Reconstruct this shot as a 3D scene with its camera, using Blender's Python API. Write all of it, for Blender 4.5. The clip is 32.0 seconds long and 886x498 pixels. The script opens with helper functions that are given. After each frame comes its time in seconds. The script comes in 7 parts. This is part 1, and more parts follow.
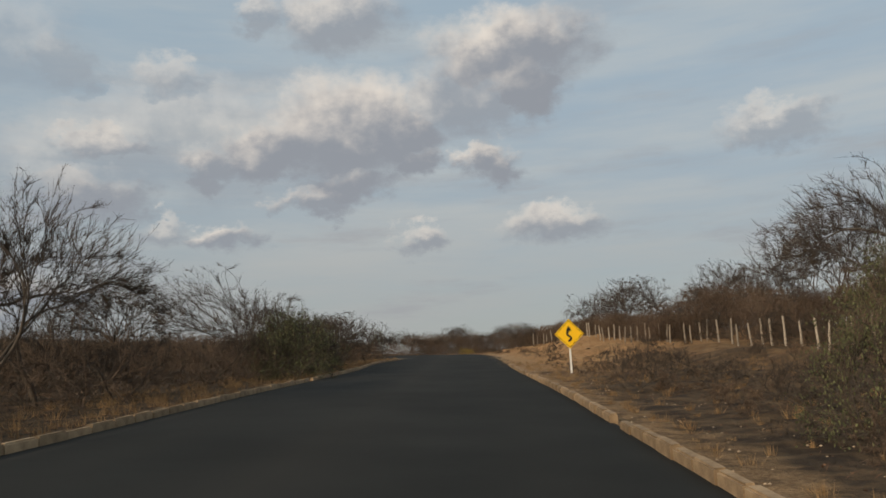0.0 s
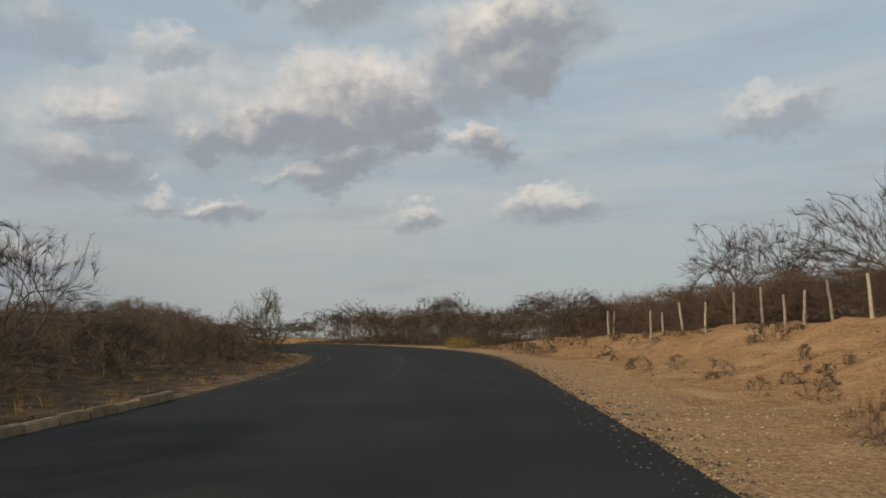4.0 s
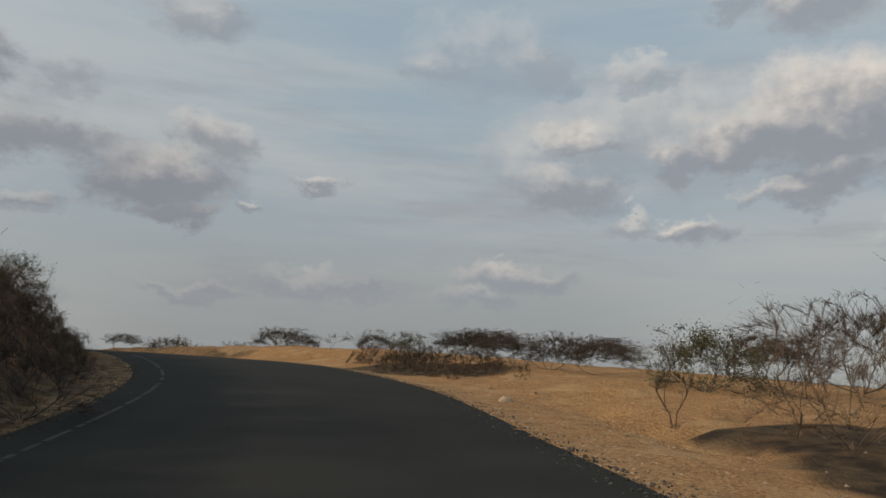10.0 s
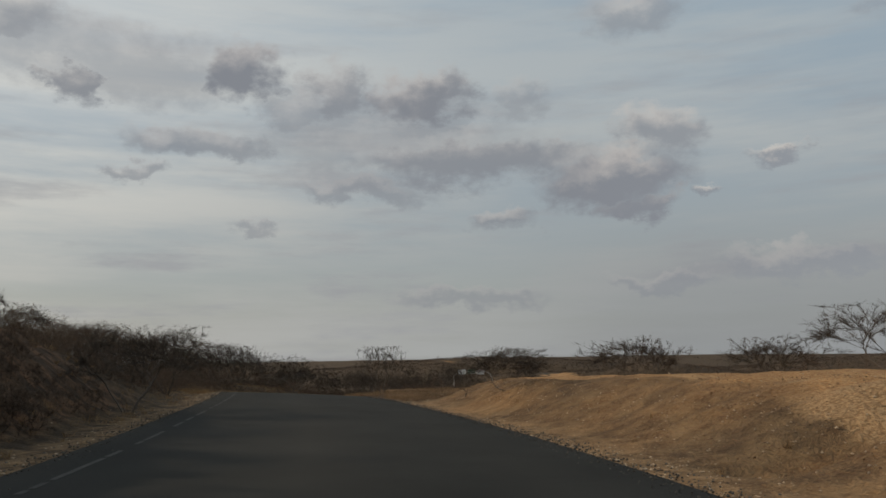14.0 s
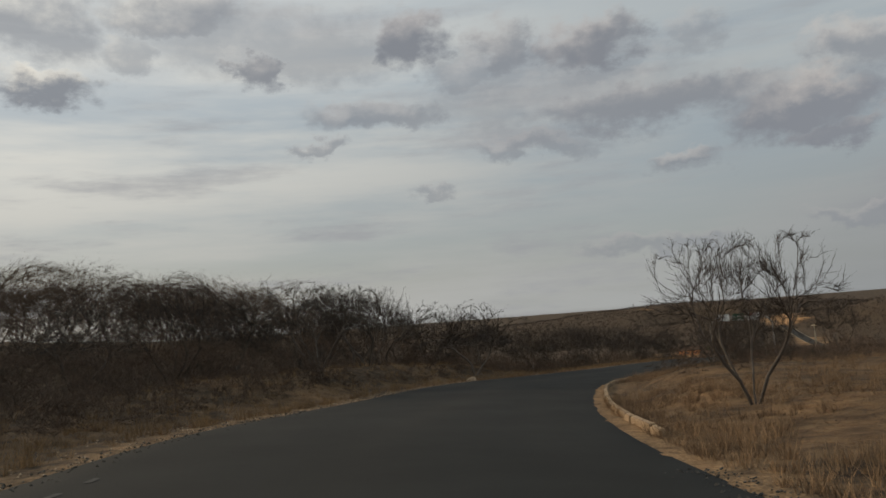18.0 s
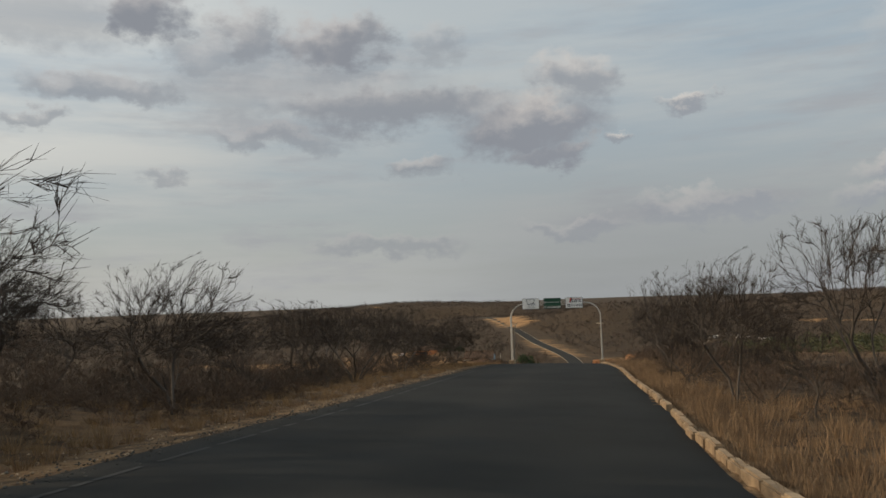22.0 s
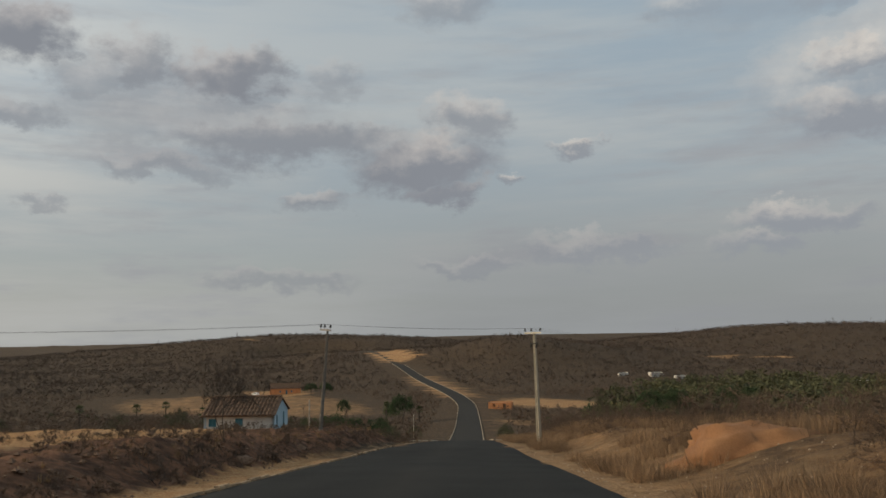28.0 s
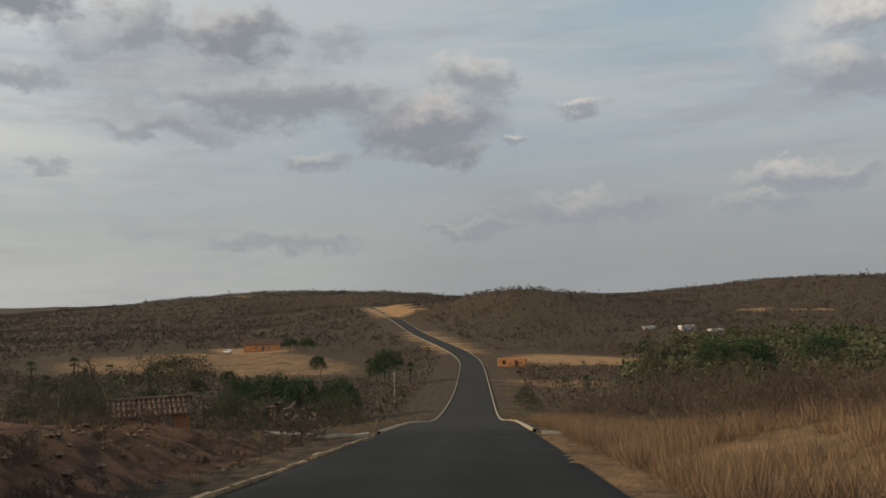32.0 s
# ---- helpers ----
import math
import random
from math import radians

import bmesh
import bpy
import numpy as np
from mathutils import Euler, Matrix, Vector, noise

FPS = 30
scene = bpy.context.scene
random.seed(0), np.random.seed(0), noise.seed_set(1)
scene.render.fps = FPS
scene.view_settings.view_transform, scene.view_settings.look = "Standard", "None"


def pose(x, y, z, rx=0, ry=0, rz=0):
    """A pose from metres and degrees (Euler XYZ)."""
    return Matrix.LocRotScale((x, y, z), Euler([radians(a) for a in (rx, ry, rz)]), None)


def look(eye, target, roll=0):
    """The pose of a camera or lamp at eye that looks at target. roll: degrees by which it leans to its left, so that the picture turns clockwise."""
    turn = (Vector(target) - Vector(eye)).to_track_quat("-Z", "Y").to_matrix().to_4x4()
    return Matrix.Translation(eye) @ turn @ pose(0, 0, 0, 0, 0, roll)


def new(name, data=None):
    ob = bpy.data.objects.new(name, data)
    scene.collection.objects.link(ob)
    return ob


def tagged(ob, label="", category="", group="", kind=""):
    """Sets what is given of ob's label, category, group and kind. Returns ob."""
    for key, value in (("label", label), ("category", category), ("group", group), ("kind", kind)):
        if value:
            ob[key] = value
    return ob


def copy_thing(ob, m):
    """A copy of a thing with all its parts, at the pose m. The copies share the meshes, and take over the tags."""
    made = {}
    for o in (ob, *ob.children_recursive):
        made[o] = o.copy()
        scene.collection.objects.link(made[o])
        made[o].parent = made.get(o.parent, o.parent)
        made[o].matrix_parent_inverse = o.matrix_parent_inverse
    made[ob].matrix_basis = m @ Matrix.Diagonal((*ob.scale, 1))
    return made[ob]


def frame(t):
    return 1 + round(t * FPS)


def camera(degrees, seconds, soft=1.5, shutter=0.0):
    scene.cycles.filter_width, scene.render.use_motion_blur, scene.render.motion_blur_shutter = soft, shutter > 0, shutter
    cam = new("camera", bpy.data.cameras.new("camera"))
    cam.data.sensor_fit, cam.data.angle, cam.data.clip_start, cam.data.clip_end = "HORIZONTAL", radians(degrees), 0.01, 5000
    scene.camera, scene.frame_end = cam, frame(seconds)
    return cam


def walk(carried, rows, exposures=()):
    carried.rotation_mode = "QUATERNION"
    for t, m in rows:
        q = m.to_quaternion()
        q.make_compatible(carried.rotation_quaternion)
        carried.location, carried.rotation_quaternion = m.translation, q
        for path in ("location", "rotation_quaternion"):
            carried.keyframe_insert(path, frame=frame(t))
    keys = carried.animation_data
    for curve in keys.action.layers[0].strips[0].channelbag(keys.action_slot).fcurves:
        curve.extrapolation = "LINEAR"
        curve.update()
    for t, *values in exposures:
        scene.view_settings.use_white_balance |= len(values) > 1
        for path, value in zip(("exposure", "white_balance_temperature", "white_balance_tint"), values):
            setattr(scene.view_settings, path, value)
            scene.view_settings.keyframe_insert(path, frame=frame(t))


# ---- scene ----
cam = camera(57.13, 32.0, soft=1.6)
# seconds, x, y, z, heading, pitch, lean
ROWS = [
    (0.0, -0.00, 0.00, 1.75, -0.00, 9.44, -2.61), (0.5, 0.24, 7.81, 2.16, -0.18, 9.35, -2.61), (1.0, 0.48, 15.59, 2.58, -0.42, 9.55, -2.64),
    (1.5, 0.67, 23.30, 3.00, -0.56, 9.60, -2.57), (2.0, 0.84, 31.03, 3.40, -0.67, 9.47, -2.26), (2.5, 0.93, 38.80, 3.76, -0.52, 8.88, -1.91),
    (3.0, 1.04, 46.47, 4.14, -0.23, 8.44, -1.44), (3.5, 1.20, 53.95, 4.54, -0.17, 8.13, -1.33), (4.0, 1.30, 61.47, 4.99, -0.32, 8.02, -1.03),
    (4.5, 1.37, 69.03, 5.43, -0.28, 8.05, -0.83), (5.0, 1.39, 76.59, 5.81, -0.03, 8.08, -0.79), (5.5, 1.34, 84.15, 6.13, 0.36, 7.97, -0.80),
    (6.0, 1.16, 91.70, 6.46, 0.87, 7.56, -0.55), (6.5, 0.79, 99.14, 6.79, 1.84, 7.00, -0.30), (7.0, 0.18, 106.27, 7.09, 6.64, 6.99, 0.11),
    (7.5, -0.69, 112.98, 7.36, 12.16, 8.49, 1.40), (8.0, -2.16, 119.72, 7.64, 16.25, 9.92, 2.23), (8.5, -4.05, 126.44, 7.91, 21.15, 10.06, 3.20),
    (9.0, -6.38, 132.40, 8.18, 25.17, 9.41, 3.95), (9.5, -8.80, 137.89, 8.48, 28.44, 8.85, 3.88), (10.0, -11.80, 143.48, 8.74, 32.49, 8.74, 3.50),
    (10.5, -15.32, 149.07, 8.95, 38.49, 8.62, 3.82), (11.0, -19.11, 153.87, 9.15, 42.88, 8.46, 3.38), (11.5, -22.80, 158.15, 9.43, 47.57, 7.94, 3.07),
    (12.0, -27.47, 162.51, 9.78, 51.02, 7.24, 2.86), (12.5, -32.81, 166.84, 10.11, 55.70, 6.69, 2.06), (13.0, -38.61, 170.69, 10.39, 59.02, 6.63, 1.35),
    (13.5, -44.58, 174.11, 10.58, 62.65, 6.63, 0.97), (14.0, -50.84, 177.16, 10.67, 64.47, 7.16, -0.75), (14.5, -57.28, 179.83, 10.65, 66.16, 6.78, -0.95),
    (15.0, -63.91, 182.07, 10.54, 69.47, 5.61, -0.64), (15.5, -70.44, 184.08, 10.38, 71.23, 3.74, -0.84), (16.0, -76.96, 185.97, 10.27, 73.59, 3.17, -1.12),
    (16.5, -83.44, 187.69, 10.19, 75.47, 3.35, -1.77), (17.0, -89.84, 189.25, 10.10, 76.62, 3.85, -2.83), (17.5, -96.08, 190.69, 9.96, 77.14, 4.33, -3.96),
    (18.0, -102.10, 192.10, 9.73, 77.30, 4.55, -4.20), (18.5, -108.11, 193.41, 9.52, 77.26, 4.71, -4.62), (19.0, -113.79, 194.72, 9.25, 77.00, 4.32, -4.76),
    (19.5, -119.01, 196.25, 8.85, 76.23, 4.07, -4.55), (20.0, -124.27, 198.09, 8.40, 70.61, 4.07, -4.71), (20.5, -129.55, 200.25, 8.06, 65.89, 3.94, -4.41),
    (21.0, -134.85, 202.76, 7.80, 63.38, 3.94, -3.01), (21.5, -140.17, 205.74, 7.51, 61.48, 3.89, -2.07), (22.0, -145.57, 208.93, 7.16, 58.75, 3.37, -1.85),
    (22.5, -150.74, 212.50, 6.79, 57.74, 2.89, -1.16), (23.0, -155.82, 216.20, 6.41, 56.78, 2.53, -0.79), (23.5, -160.76, 220.18, 6.04, 55.76, 2.34, -0.52),
    (24.0, -165.74, 224.38, 5.69, 53.39, 2.05, -0.48), (24.5, -170.69, 228.64, 5.34, 52.78, 2.23, -0.57), (25.0, -175.56, 232.88, 4.97, 51.85, 2.34, -0.68),
    (25.5, -180.27, 237.09, 4.60, 51.43, 3.28, -1.13), (26.0, -185.13, 241.26, 4.24, 50.49, 3.84, -0.99), (26.5, -190.03, 245.43, 3.85, 50.02, 4.14, -0.73),
    (27.0, -194.91, 249.58, 3.43, 50.22, 4.36, -0.62), (27.5, -199.72, 253.65, 2.95, 50.83, 4.78, -0.76), (28.0, -204.39, 257.64, 2.38, 51.14, 5.75, -1.10),
    (28.5, -209.02, 261.50, 1.80, 51.18, 6.07, -0.99), (29.0, -213.66, 265.44, 1.20, 51.42, 5.80, -0.62), (29.5, -218.49, 269.47, 0.53, 51.50, 5.37, -0.40),
    (30.0, -223.58, 273.81, -0.23, 51.52, 4.92, -0.31), (30.5, -228.73, 278.23, -1.03, 51.63, 4.29, -0.36), (31.0, -233.99, 282.82, -1.80, 51.59, 3.89, -0.68),
    (31.5, -239.44, 287.51, -2.54, 51.61, 3.56, -0.97), (32.0, -244.97, 292.26, -3.27, 51.50, 3.03, -1.32),
]
walk(cam, [(t, pose(x, y, z, 90 + p, 0, a) @ pose(0, 0, 0, 0, 0, lean)) for t, x, y, z, a, p, lean in ROWS],
     exposures=[(0, 0.02), (7, 0.10), (10, -0.04), (13, -0.12), (16, -0.12), (20, -0.02), (24, 0.12), (26, 0.06), (28, -0.06), (30, 0.0), (32, 0.06)])

# ---------------------------------------------------------------- sky and sun
SUN_AZ, SUN_EL = 140.0, 20.0            # degrees to the left of +y, above the horizon
world = bpy.data.worlds.new("sky")
scene.world = world
world.use_nodes = True
WN, WL = world.node_tree.nodes, world.node_tree.links


def wnode(kind, **settings):
    n = WN.new(kind)
    for key, value in settings.items():
        if key == "operation":
            n.operation = value
        elif key == "interpolation_type":
            n.interpolation_type = value
    return n


def wmath(op, a, b=None, clamp=False):
    n = wnode("ShaderNodeMath", operation=op)
    n.use_clamp = clamp
    for i, v in enumerate((a, b)):
        if v is None:
            continue
        if isinstance(v, (int, float)):
            n.inputs[i].default_value = v
        else:
            WL.new(v, n.inputs[i])
    return n.outputs[0]


def wvec(op, a, b):
    n = wnode("ShaderNodeVectorMath", operation=op)
    for i, v in enumerate((a, b)):
        if isinstance(v, tuple):
            n.inputs[i].default_value = v
        elif v is not None:
            WL.new(v, n.inputs[i])
    return n


def wramp(v, lo, hi, a=0.0, b=1.0, smooth=True):
    n = wnode("ShaderNodeMapRange", interpolation_type="SMOOTHSTEP" if smooth else "LINEAR")
    n.inputs["From Min"].default_value, n.inputs["From Max"].default_value = lo, hi
    n.inputs["To Min"].default_value, n.inputs["To Max"].default_value = a, b
    WL.new(v, n.inputs["Value"])
    return n.outputs["Result"]


def wmix(fac, a, b):
    n = WN.new("ShaderNodeMix")
    n.data_type = "RGBA"
    if isinstance(fac, (int, float)):
        n.inputs[0].default_value = fac
    else:
        WL.new(fac, n.inputs[0])
    for i, v in ((6, a), (7, b)):
        if isinstance(v, tuple):
            n.inputs[i].default_value = (*v, 1)
        else:
            WL.new(v, n.inputs[i])
    return n.outputs[2]


way = wnode("ShaderNodeTexCoord").outputs["Generated"]
split = wnode("ShaderNodeSeparateXYZ")
WL.new(way, split.inputs[0])
az = wmath("MULTIPLY", wmath("ARCTAN2", wmath("MULTIPLY", split.outputs[0], -1.0), split.outputs[1]), 57.2958)
el = wmath("MULTIPLY", wmath("ARCSINE", split.outputs[2]), 57.2958)
flat = wnode("ShaderNodeCombineXYZ")
WL.new(az, flat.inputs[0]); WL.new(el, flat.inputs[1])


def wnoise(scale, detail, rough, stretch=(1, 1, 1)):
    n = WN.new("ShaderNodeTexNoise")
    n.inputs["Scale"].default_value, n.inputs["Detail"].default_value, n.inputs["Roughness"].default_value = scale, detail, rough
    WL.new(wvec("MULTIPLY", flat.outputs[0], stretch).outputs[0], n.inputs["Vector"])
    return n


billow = wnoise(0.22, 7, 0.62, (0.8, 1.25, 1))
shift = wvec("MULTIPLY", wvec("SUBTRACT", billow.outputs["Color"], (0.5, 0.5, 0.5)).outputs[0], (9.0, 5.2, 0))
place = wvec("ADD", flat.outputs[0], shift.outputs[0]).outputs[0]
puffs = wnoise(0.85, 6, 0.6, (0.9, 1.2, 1))
place = wvec("ADD", place, wvec("MULTIPLY", wvec("SUBTRACT", puffs.outputs["Color"], (0.5, 0.5, 0.5)).outputs[0], (2.2, 1.7, 0)).outputs[0]).outputs[0]
# cumulus puffs: azimuth, elevation, half width, half height, thickness
CLOUDS_A = [(-5.5, 22.8, 6.6, 2.7, 1), (-6.6, 20.1, 3.4, 1.8, 1), (7.2, 17.8, 6.4, 3.6, 1), (2.9, 17.7, 3.4, 3.0, 1), (12.0, 16.6, 5.0, 2.1, 1),
            (6.5, 14.2, 4.4, 1.4, 1), (8.9, 13.2, 2.6, 1.0, 0.9), (1.3, 15.3, 2.4, 1.3, 1), (-3.8, 15.4, 2.4, 1.6, 1), (23.2, 16.7, 3.0, 1.2, 0.8),
            (23.7, 12.9, 3.8, 1.5, 0.9), (16.1, 15.5, 3.4, 1.4, 0.9)]
CLOUDS_B = [(15.1, 10.6, 2.7, 1.1, 0.9), (19.4, 10.9, 1.8, 1.1, 0.6), (-8.2, 10.9, 4.0, 1.4, 0.8), (1.1, 10.3, 2.2, 1.1, 0.8), (-23.6, 16.0, 3.2, 1.3, 0.6),
            (7.0, 25.1, 4.6, 2.2, 0.75), (12.7, 25.7, 2.2, 1.2, 0.6), (26.3, 21.3, 2.6, 1.8, 0.45), (18.8, 21.0, 2.8, 1.3, 0.5), (64.5, 17.7, 2.8, 1.7, 0.9),
            (50.0, 22.7, 3.6, 1.8, 0.55), (59.6, 9.3, 2.2, 0.8, 0.7), (33.7, 21.1, 2.0, 1.2, 0.4), (41.7, 5.9, 4.6, 0.8, 0.5), (27.4, 7.3, 4.6, 1.0, 0.8)]
CLOUDS_C = [(78.8, 18.8, 3.4, 1.8, 1), (71.6, 17.8, 2.9, 1.9, 0.8), (89.7, 17.4, 2.0, 1.4, 0.9), (102.8, 16.2, 3.2, 1.1, 0.9), (85.7, 11.9, 2.0, 0.6, 0.6),
            (80.0, 13.8, 4.0, 0.9, 0.7), (103.6, 19.9, 4.0, 2.2, 0.6), (94.5, 20.8, 5.0, 1.7, 0.7), (97.9, 18.6, 2.8, 1.3, 0.5), (58.7, 17.2, 2.4, 1.2, 0.4),
            (62.4, 13.4, 9.4, 1.7, 0.85), (53.2, 11.8, 5.0, 1.9, 1), (50.5, 10.0, 2.2, 1.0, 1), (49.0, 14.5, 2.9, 2.0, 0.75)]
CLOUDS_D = [(16.5, 17.2, 9.5, 4.2, 0.42), (24.0, 15.0, 6.0, 3.0, 0.4), (-2.0, 19.5, 5.0, 2.6, 0.75), (30.0, 22.0, 6.0, 3.0, 0.3), (68.0, 14.6, 11.0, 2.4, 0.45), (88.0, 19.0, 9.0, 2.6, 0.5), (66.1, 17.4, 3.6, 1.8, 1), (74.7, 16.8, 2.8, 1.6, 0.6), (59.3, 8.9, 2.2, 0.7, 0.5), (77.5, 8.1, 2.0, 0.6, 0.5), (40.7, 12.4, 2.0, 0.7, 0.8),
            (46.5, 10.9, 1.4, 0.5, 0.7), (39.1, 5.6, 4.2, 0.9, 0.6), (29.4, 5.5, 3.4, 1.0, 0.7), (24.9, 13.6, 3.6, 1.5, 0.7), (81.3, 14.1, 5.6, 1.2, 0.7),
            (70.2, 11.3, 5.6, 0.9, 0.6), (62.5, 3.6, 5.2, 0.8, 0.5), (49.8, 4.6, 4.2, 0.6, 0.5), (125, 17, 7, 3, 0.8), (155, 20, 9, 4, 0.8),
            (200, 18, 10, 4, 0.8), (-60, 20, 8, 3, 0.7), (-110, 18, 9, 4, 0.7)]
cover, height = None, None
for a, e, w, h, thick in CLOUDS_A + CLOUDS_B + CLOUDS_C + CLOUDS_D:
    q = wvec("MULTIPLY", wvec("SUBTRACT", place, (a if a <= 180 else a - 360, e, 0)).outputs[0], (1 / w, 1 / h, 0)).outputs[0]
    body = wramp(wvec("LENGTH", q, None).outputs["Value"], 1.30, 0.52, 0.0, thick)
    up = wmath("MULTIPLY", body, wvec("DOT_PRODUCT", q, (0.28, 0.9, 0)).outputs["Value"])
    cover = body if cover is None else wmath("MAXIMUM", cover, body)
    height = (up, body) if height is None else (wmath("ADD", height[0], up), wmath("ADD", height[1], body))
rise = wmath("DIVIDE", height[0], wmath("MAXIMUM", height[1], 0.05))
fine = wnoise(0.42, 4, 0.5)
rise = wmath("ADD", rise, wmath("MULTIPLY", wmath("SUBTRACT", fine.outputs["Fac"], 0.5), 1.3))
lit_top = wmix(wramp(az, 25, 75), (0.82, 0.74, 0.65), (0.47, 0.455, 0.45))
lit_top = wmix(wramp(az, 86, 104), lit_top, (0.88, 0.83, 0.73))
lit_top = wmix(wramp(el, 4, 12), (0.45, 0.435, 0.425), lit_top)
cloud_colour = wmix(wramp(rise, -0.25, 1.05), wmix(wramp(az, 30, 60), (0.285, 0.305, 0.34), (0.245, 0.26, 0.29)), lit_top)
# thin streaks of high cloud, thicker towards the horizon, with grey bars among them
streak = wnoise(0.05, 6, 0.6, (0.45, 3.2, 1))
veil = wmath("MULTIPLY", wramp(streak.outputs["Fac"], 0.36, 0.64), wramp(el, 30, 3, 0.4, 0.85))
bars = wnoise(0.09, 7, 0.62, (0.55, 3.0, 1))
bar = wmath("MULTIPLY", wramp(bars.outputs["Fac"], 0.50, 0.68), wramp(el, 24, 5, 0.25, 0.75))
sky = WN.new("ShaderNodeTexSky")
sky.sky_type, sky.sun_disc = "NISHITA", False
sky.sun_elevation, sky.sun_rotation = radians(SUN_EL), radians(-SUN_AZ)
sky.air_density, sky.dust_density, sky.ozone_density = 1.0, 2.0, 1.5
sky_light = wvec("MULTIPLY", sky.outputs[0], (0.09, 0.09, 0.09)).outputs[0]
haze = wmix(wramp(el, 0, 26), (0.39, 0.405, 0.40), (0.40, 0.495, 0.56))
clear = wmix(0.75, sky_light, haze)
glow = wramp(az, 55, 108, 0.0, 1.0)
veiled = wmix(veil, clear, wmix(glow, wmix(wramp(el, 4, 17), (0.40, 0.41, 0.405), (0.52, 0.535, 0.52)), wmix(wramp(el, 3, 14), (0.56, 0.55, 0.51), (0.82, 0.79, 0.71))))
veiled = wmix(wmath("MULTIPLY", glow, wramp(el, 12, 20, 0.0, 0.45)), veiled, (0.92, 0.88, 0.80))
veiled = wmix(bar, veiled, (0.335, 0.34, 0.36))
dim = wmath("MULTIPLY", wmath("MULTIPLY", wramp(az, 12, 25), wramp(az, 64, 46)), wramp(el, 11, 3, 0.0, 0.5))
veiled = wmix(dim, veiled, (0.26, 0.275, 0.29))
full = wmix(cover, veiled, cloud_colour)
below = wmix(wramp(el, -1.5, -0.2), (0.10, 0.08, 0.06), full)
back = WN["Background"]
WL.new(below, back.inputs["Color"])
back.inputs["Strength"].default_value = 1.0

sun = new("sun", bpy.data.lights.new("sun", "SUN"))
sun.data.energy, sun.data.angle, sun.data.color = 2.6, radians(1.5), (1.0, 0.80, 0.56)
sd = Vector((-math.sin(radians(SUN_AZ)) * math.cos(radians(SUN_EL)), math.cos(radians(SUN_AZ)) * math.cos(radians(SUN_EL)), math.sin(radians(SUN_EL))))
sun.matrix_world = look(sd * 50, (0, 0, 0))


# ---------------------------------------------------------------- materials
def material(name, rough=0.9, metal=0.0):
    m = bpy.data.materials.new(name)
    m.use_nodes = True
    bsdf = m.node_tree.nodes["Principled BSDF"]
    bsdf.inputs["Roughness"].default_value, bsdf.inputs["Metallic"].default_value = rough, metal
    bsdf.inputs["Specular IOR Level"].default_value = 0.3
    return m, m.node_tree.nodes, m.node_tree.links, bsdf


def grainy(name, dark, light, scale=6.0, rough=0.9, metal=0.0, bump=0.3, fine=60.0, vary=0.25, island=False, spec=0.3):
    """Two-scale mottled surface, varied a little from object to object."""
    m, n, l, b = material(name, rough, metal)
    b.inputs["Specular IOR Level"].default_value = spec
    co = n.new("ShaderNodeTexCoord")
    big = n.new("ShaderNodeTexNoise")
    big.inputs["Scale"].default_value, big.inputs["Detail"].default_value = scale, 5
    small = n.new("ShaderNodeTexNoise")
    small.inputs["Scale"].default_value, small.inputs["Detail"].default_value = fine, 3
    l.new(co.outputs["Object"], big.inputs["Vector"]); l.new(co.outputs["Object"], small.inputs["Vector"])
    add = n.new("ShaderNodeMath"); add.operation = "MULTIPLY_ADD"
    l.new(small.outputs["Fac"], add.inputs[0]); add.inputs[1].default_value = 0.5
    l.new(big.outputs["Fac"], add.inputs[2])
    ramp = n.new("ShaderNodeMapRange")
    ramp.inputs["From Min"].default_value, ramp.inputs["From Max"].default_value = 0.5, 1.0
    l.new(add.outputs[0], ramp.inputs["Value"])
    mix = n.new("ShaderNodeMix"); mix.data_type = "RGBA"
    mix.inputs[6].default_value, mix.inputs[7].default_value = (*dark, 1), (*light, 1)
    l.new(ramp.outputs["Result"], mix.inputs[0])
    if island:
        rnd = n.new("ShaderNodeNewGeometry").outputs["Random Per Island"]
    else:
        rnd = n.new("ShaderNodeObjectInfo").outputs["Random"]
    hsv = n.new("ShaderNodeHueSaturation")
    val = n.new("ShaderNodeMapRange")
    val.inputs["To Min"].default_value, val.inputs["To Max"].default_value = 1 - vary, 1 + vary
    l.new(rnd, val.inputs["Value"]); l.new(val.outputs["Result"], hsv.inputs["Value"])
    l.new(mix.outputs[2], hsv.inputs["Color"]); l.new(hsv.outputs["Color"], b.inputs["Base Color"])
    if bump:
        bp = n.new("ShaderNodeBump"); bp.inputs["Strength"].default_value = bump; bp.inputs["Distance"].default_value = 0.02
        l.new(add.outputs[0], bp.inputs["Height"]); l.new(bp.outputs["Normal"], b.inputs["Normal"])
    return m


CONCRETE = grainy("concrete", (0.17, 0.115, 0.068), (0.40, 0.285, 0.17), 3.0, 0.92, bump=0.4)
POLE_CONCRETE = grainy("pole_concrete", (0.36, 0.32, 0.24), (0.52, 0.46, 0.35), 2.0, 0.9)
# pole concrete again, with the far pole's shadow side put into its colour
SHADED_POLE = grainy("shaded_pole_concrete", (0.12, 0.11, 0.095), (0.22, 0.20, 0.17), 2.0, 0.9)
BARK = grainy("grey_bark", (0.045, 0.036, 0.029), (0.12, 0.098, 0.078), 8.0, 0.95)
TWIG = grainy("dry_twigs", (0.036, 0.028, 0.022), (0.098, 0.077, 0.060), 2.0, 0.95, bump=0, island=True, vary=0.4)
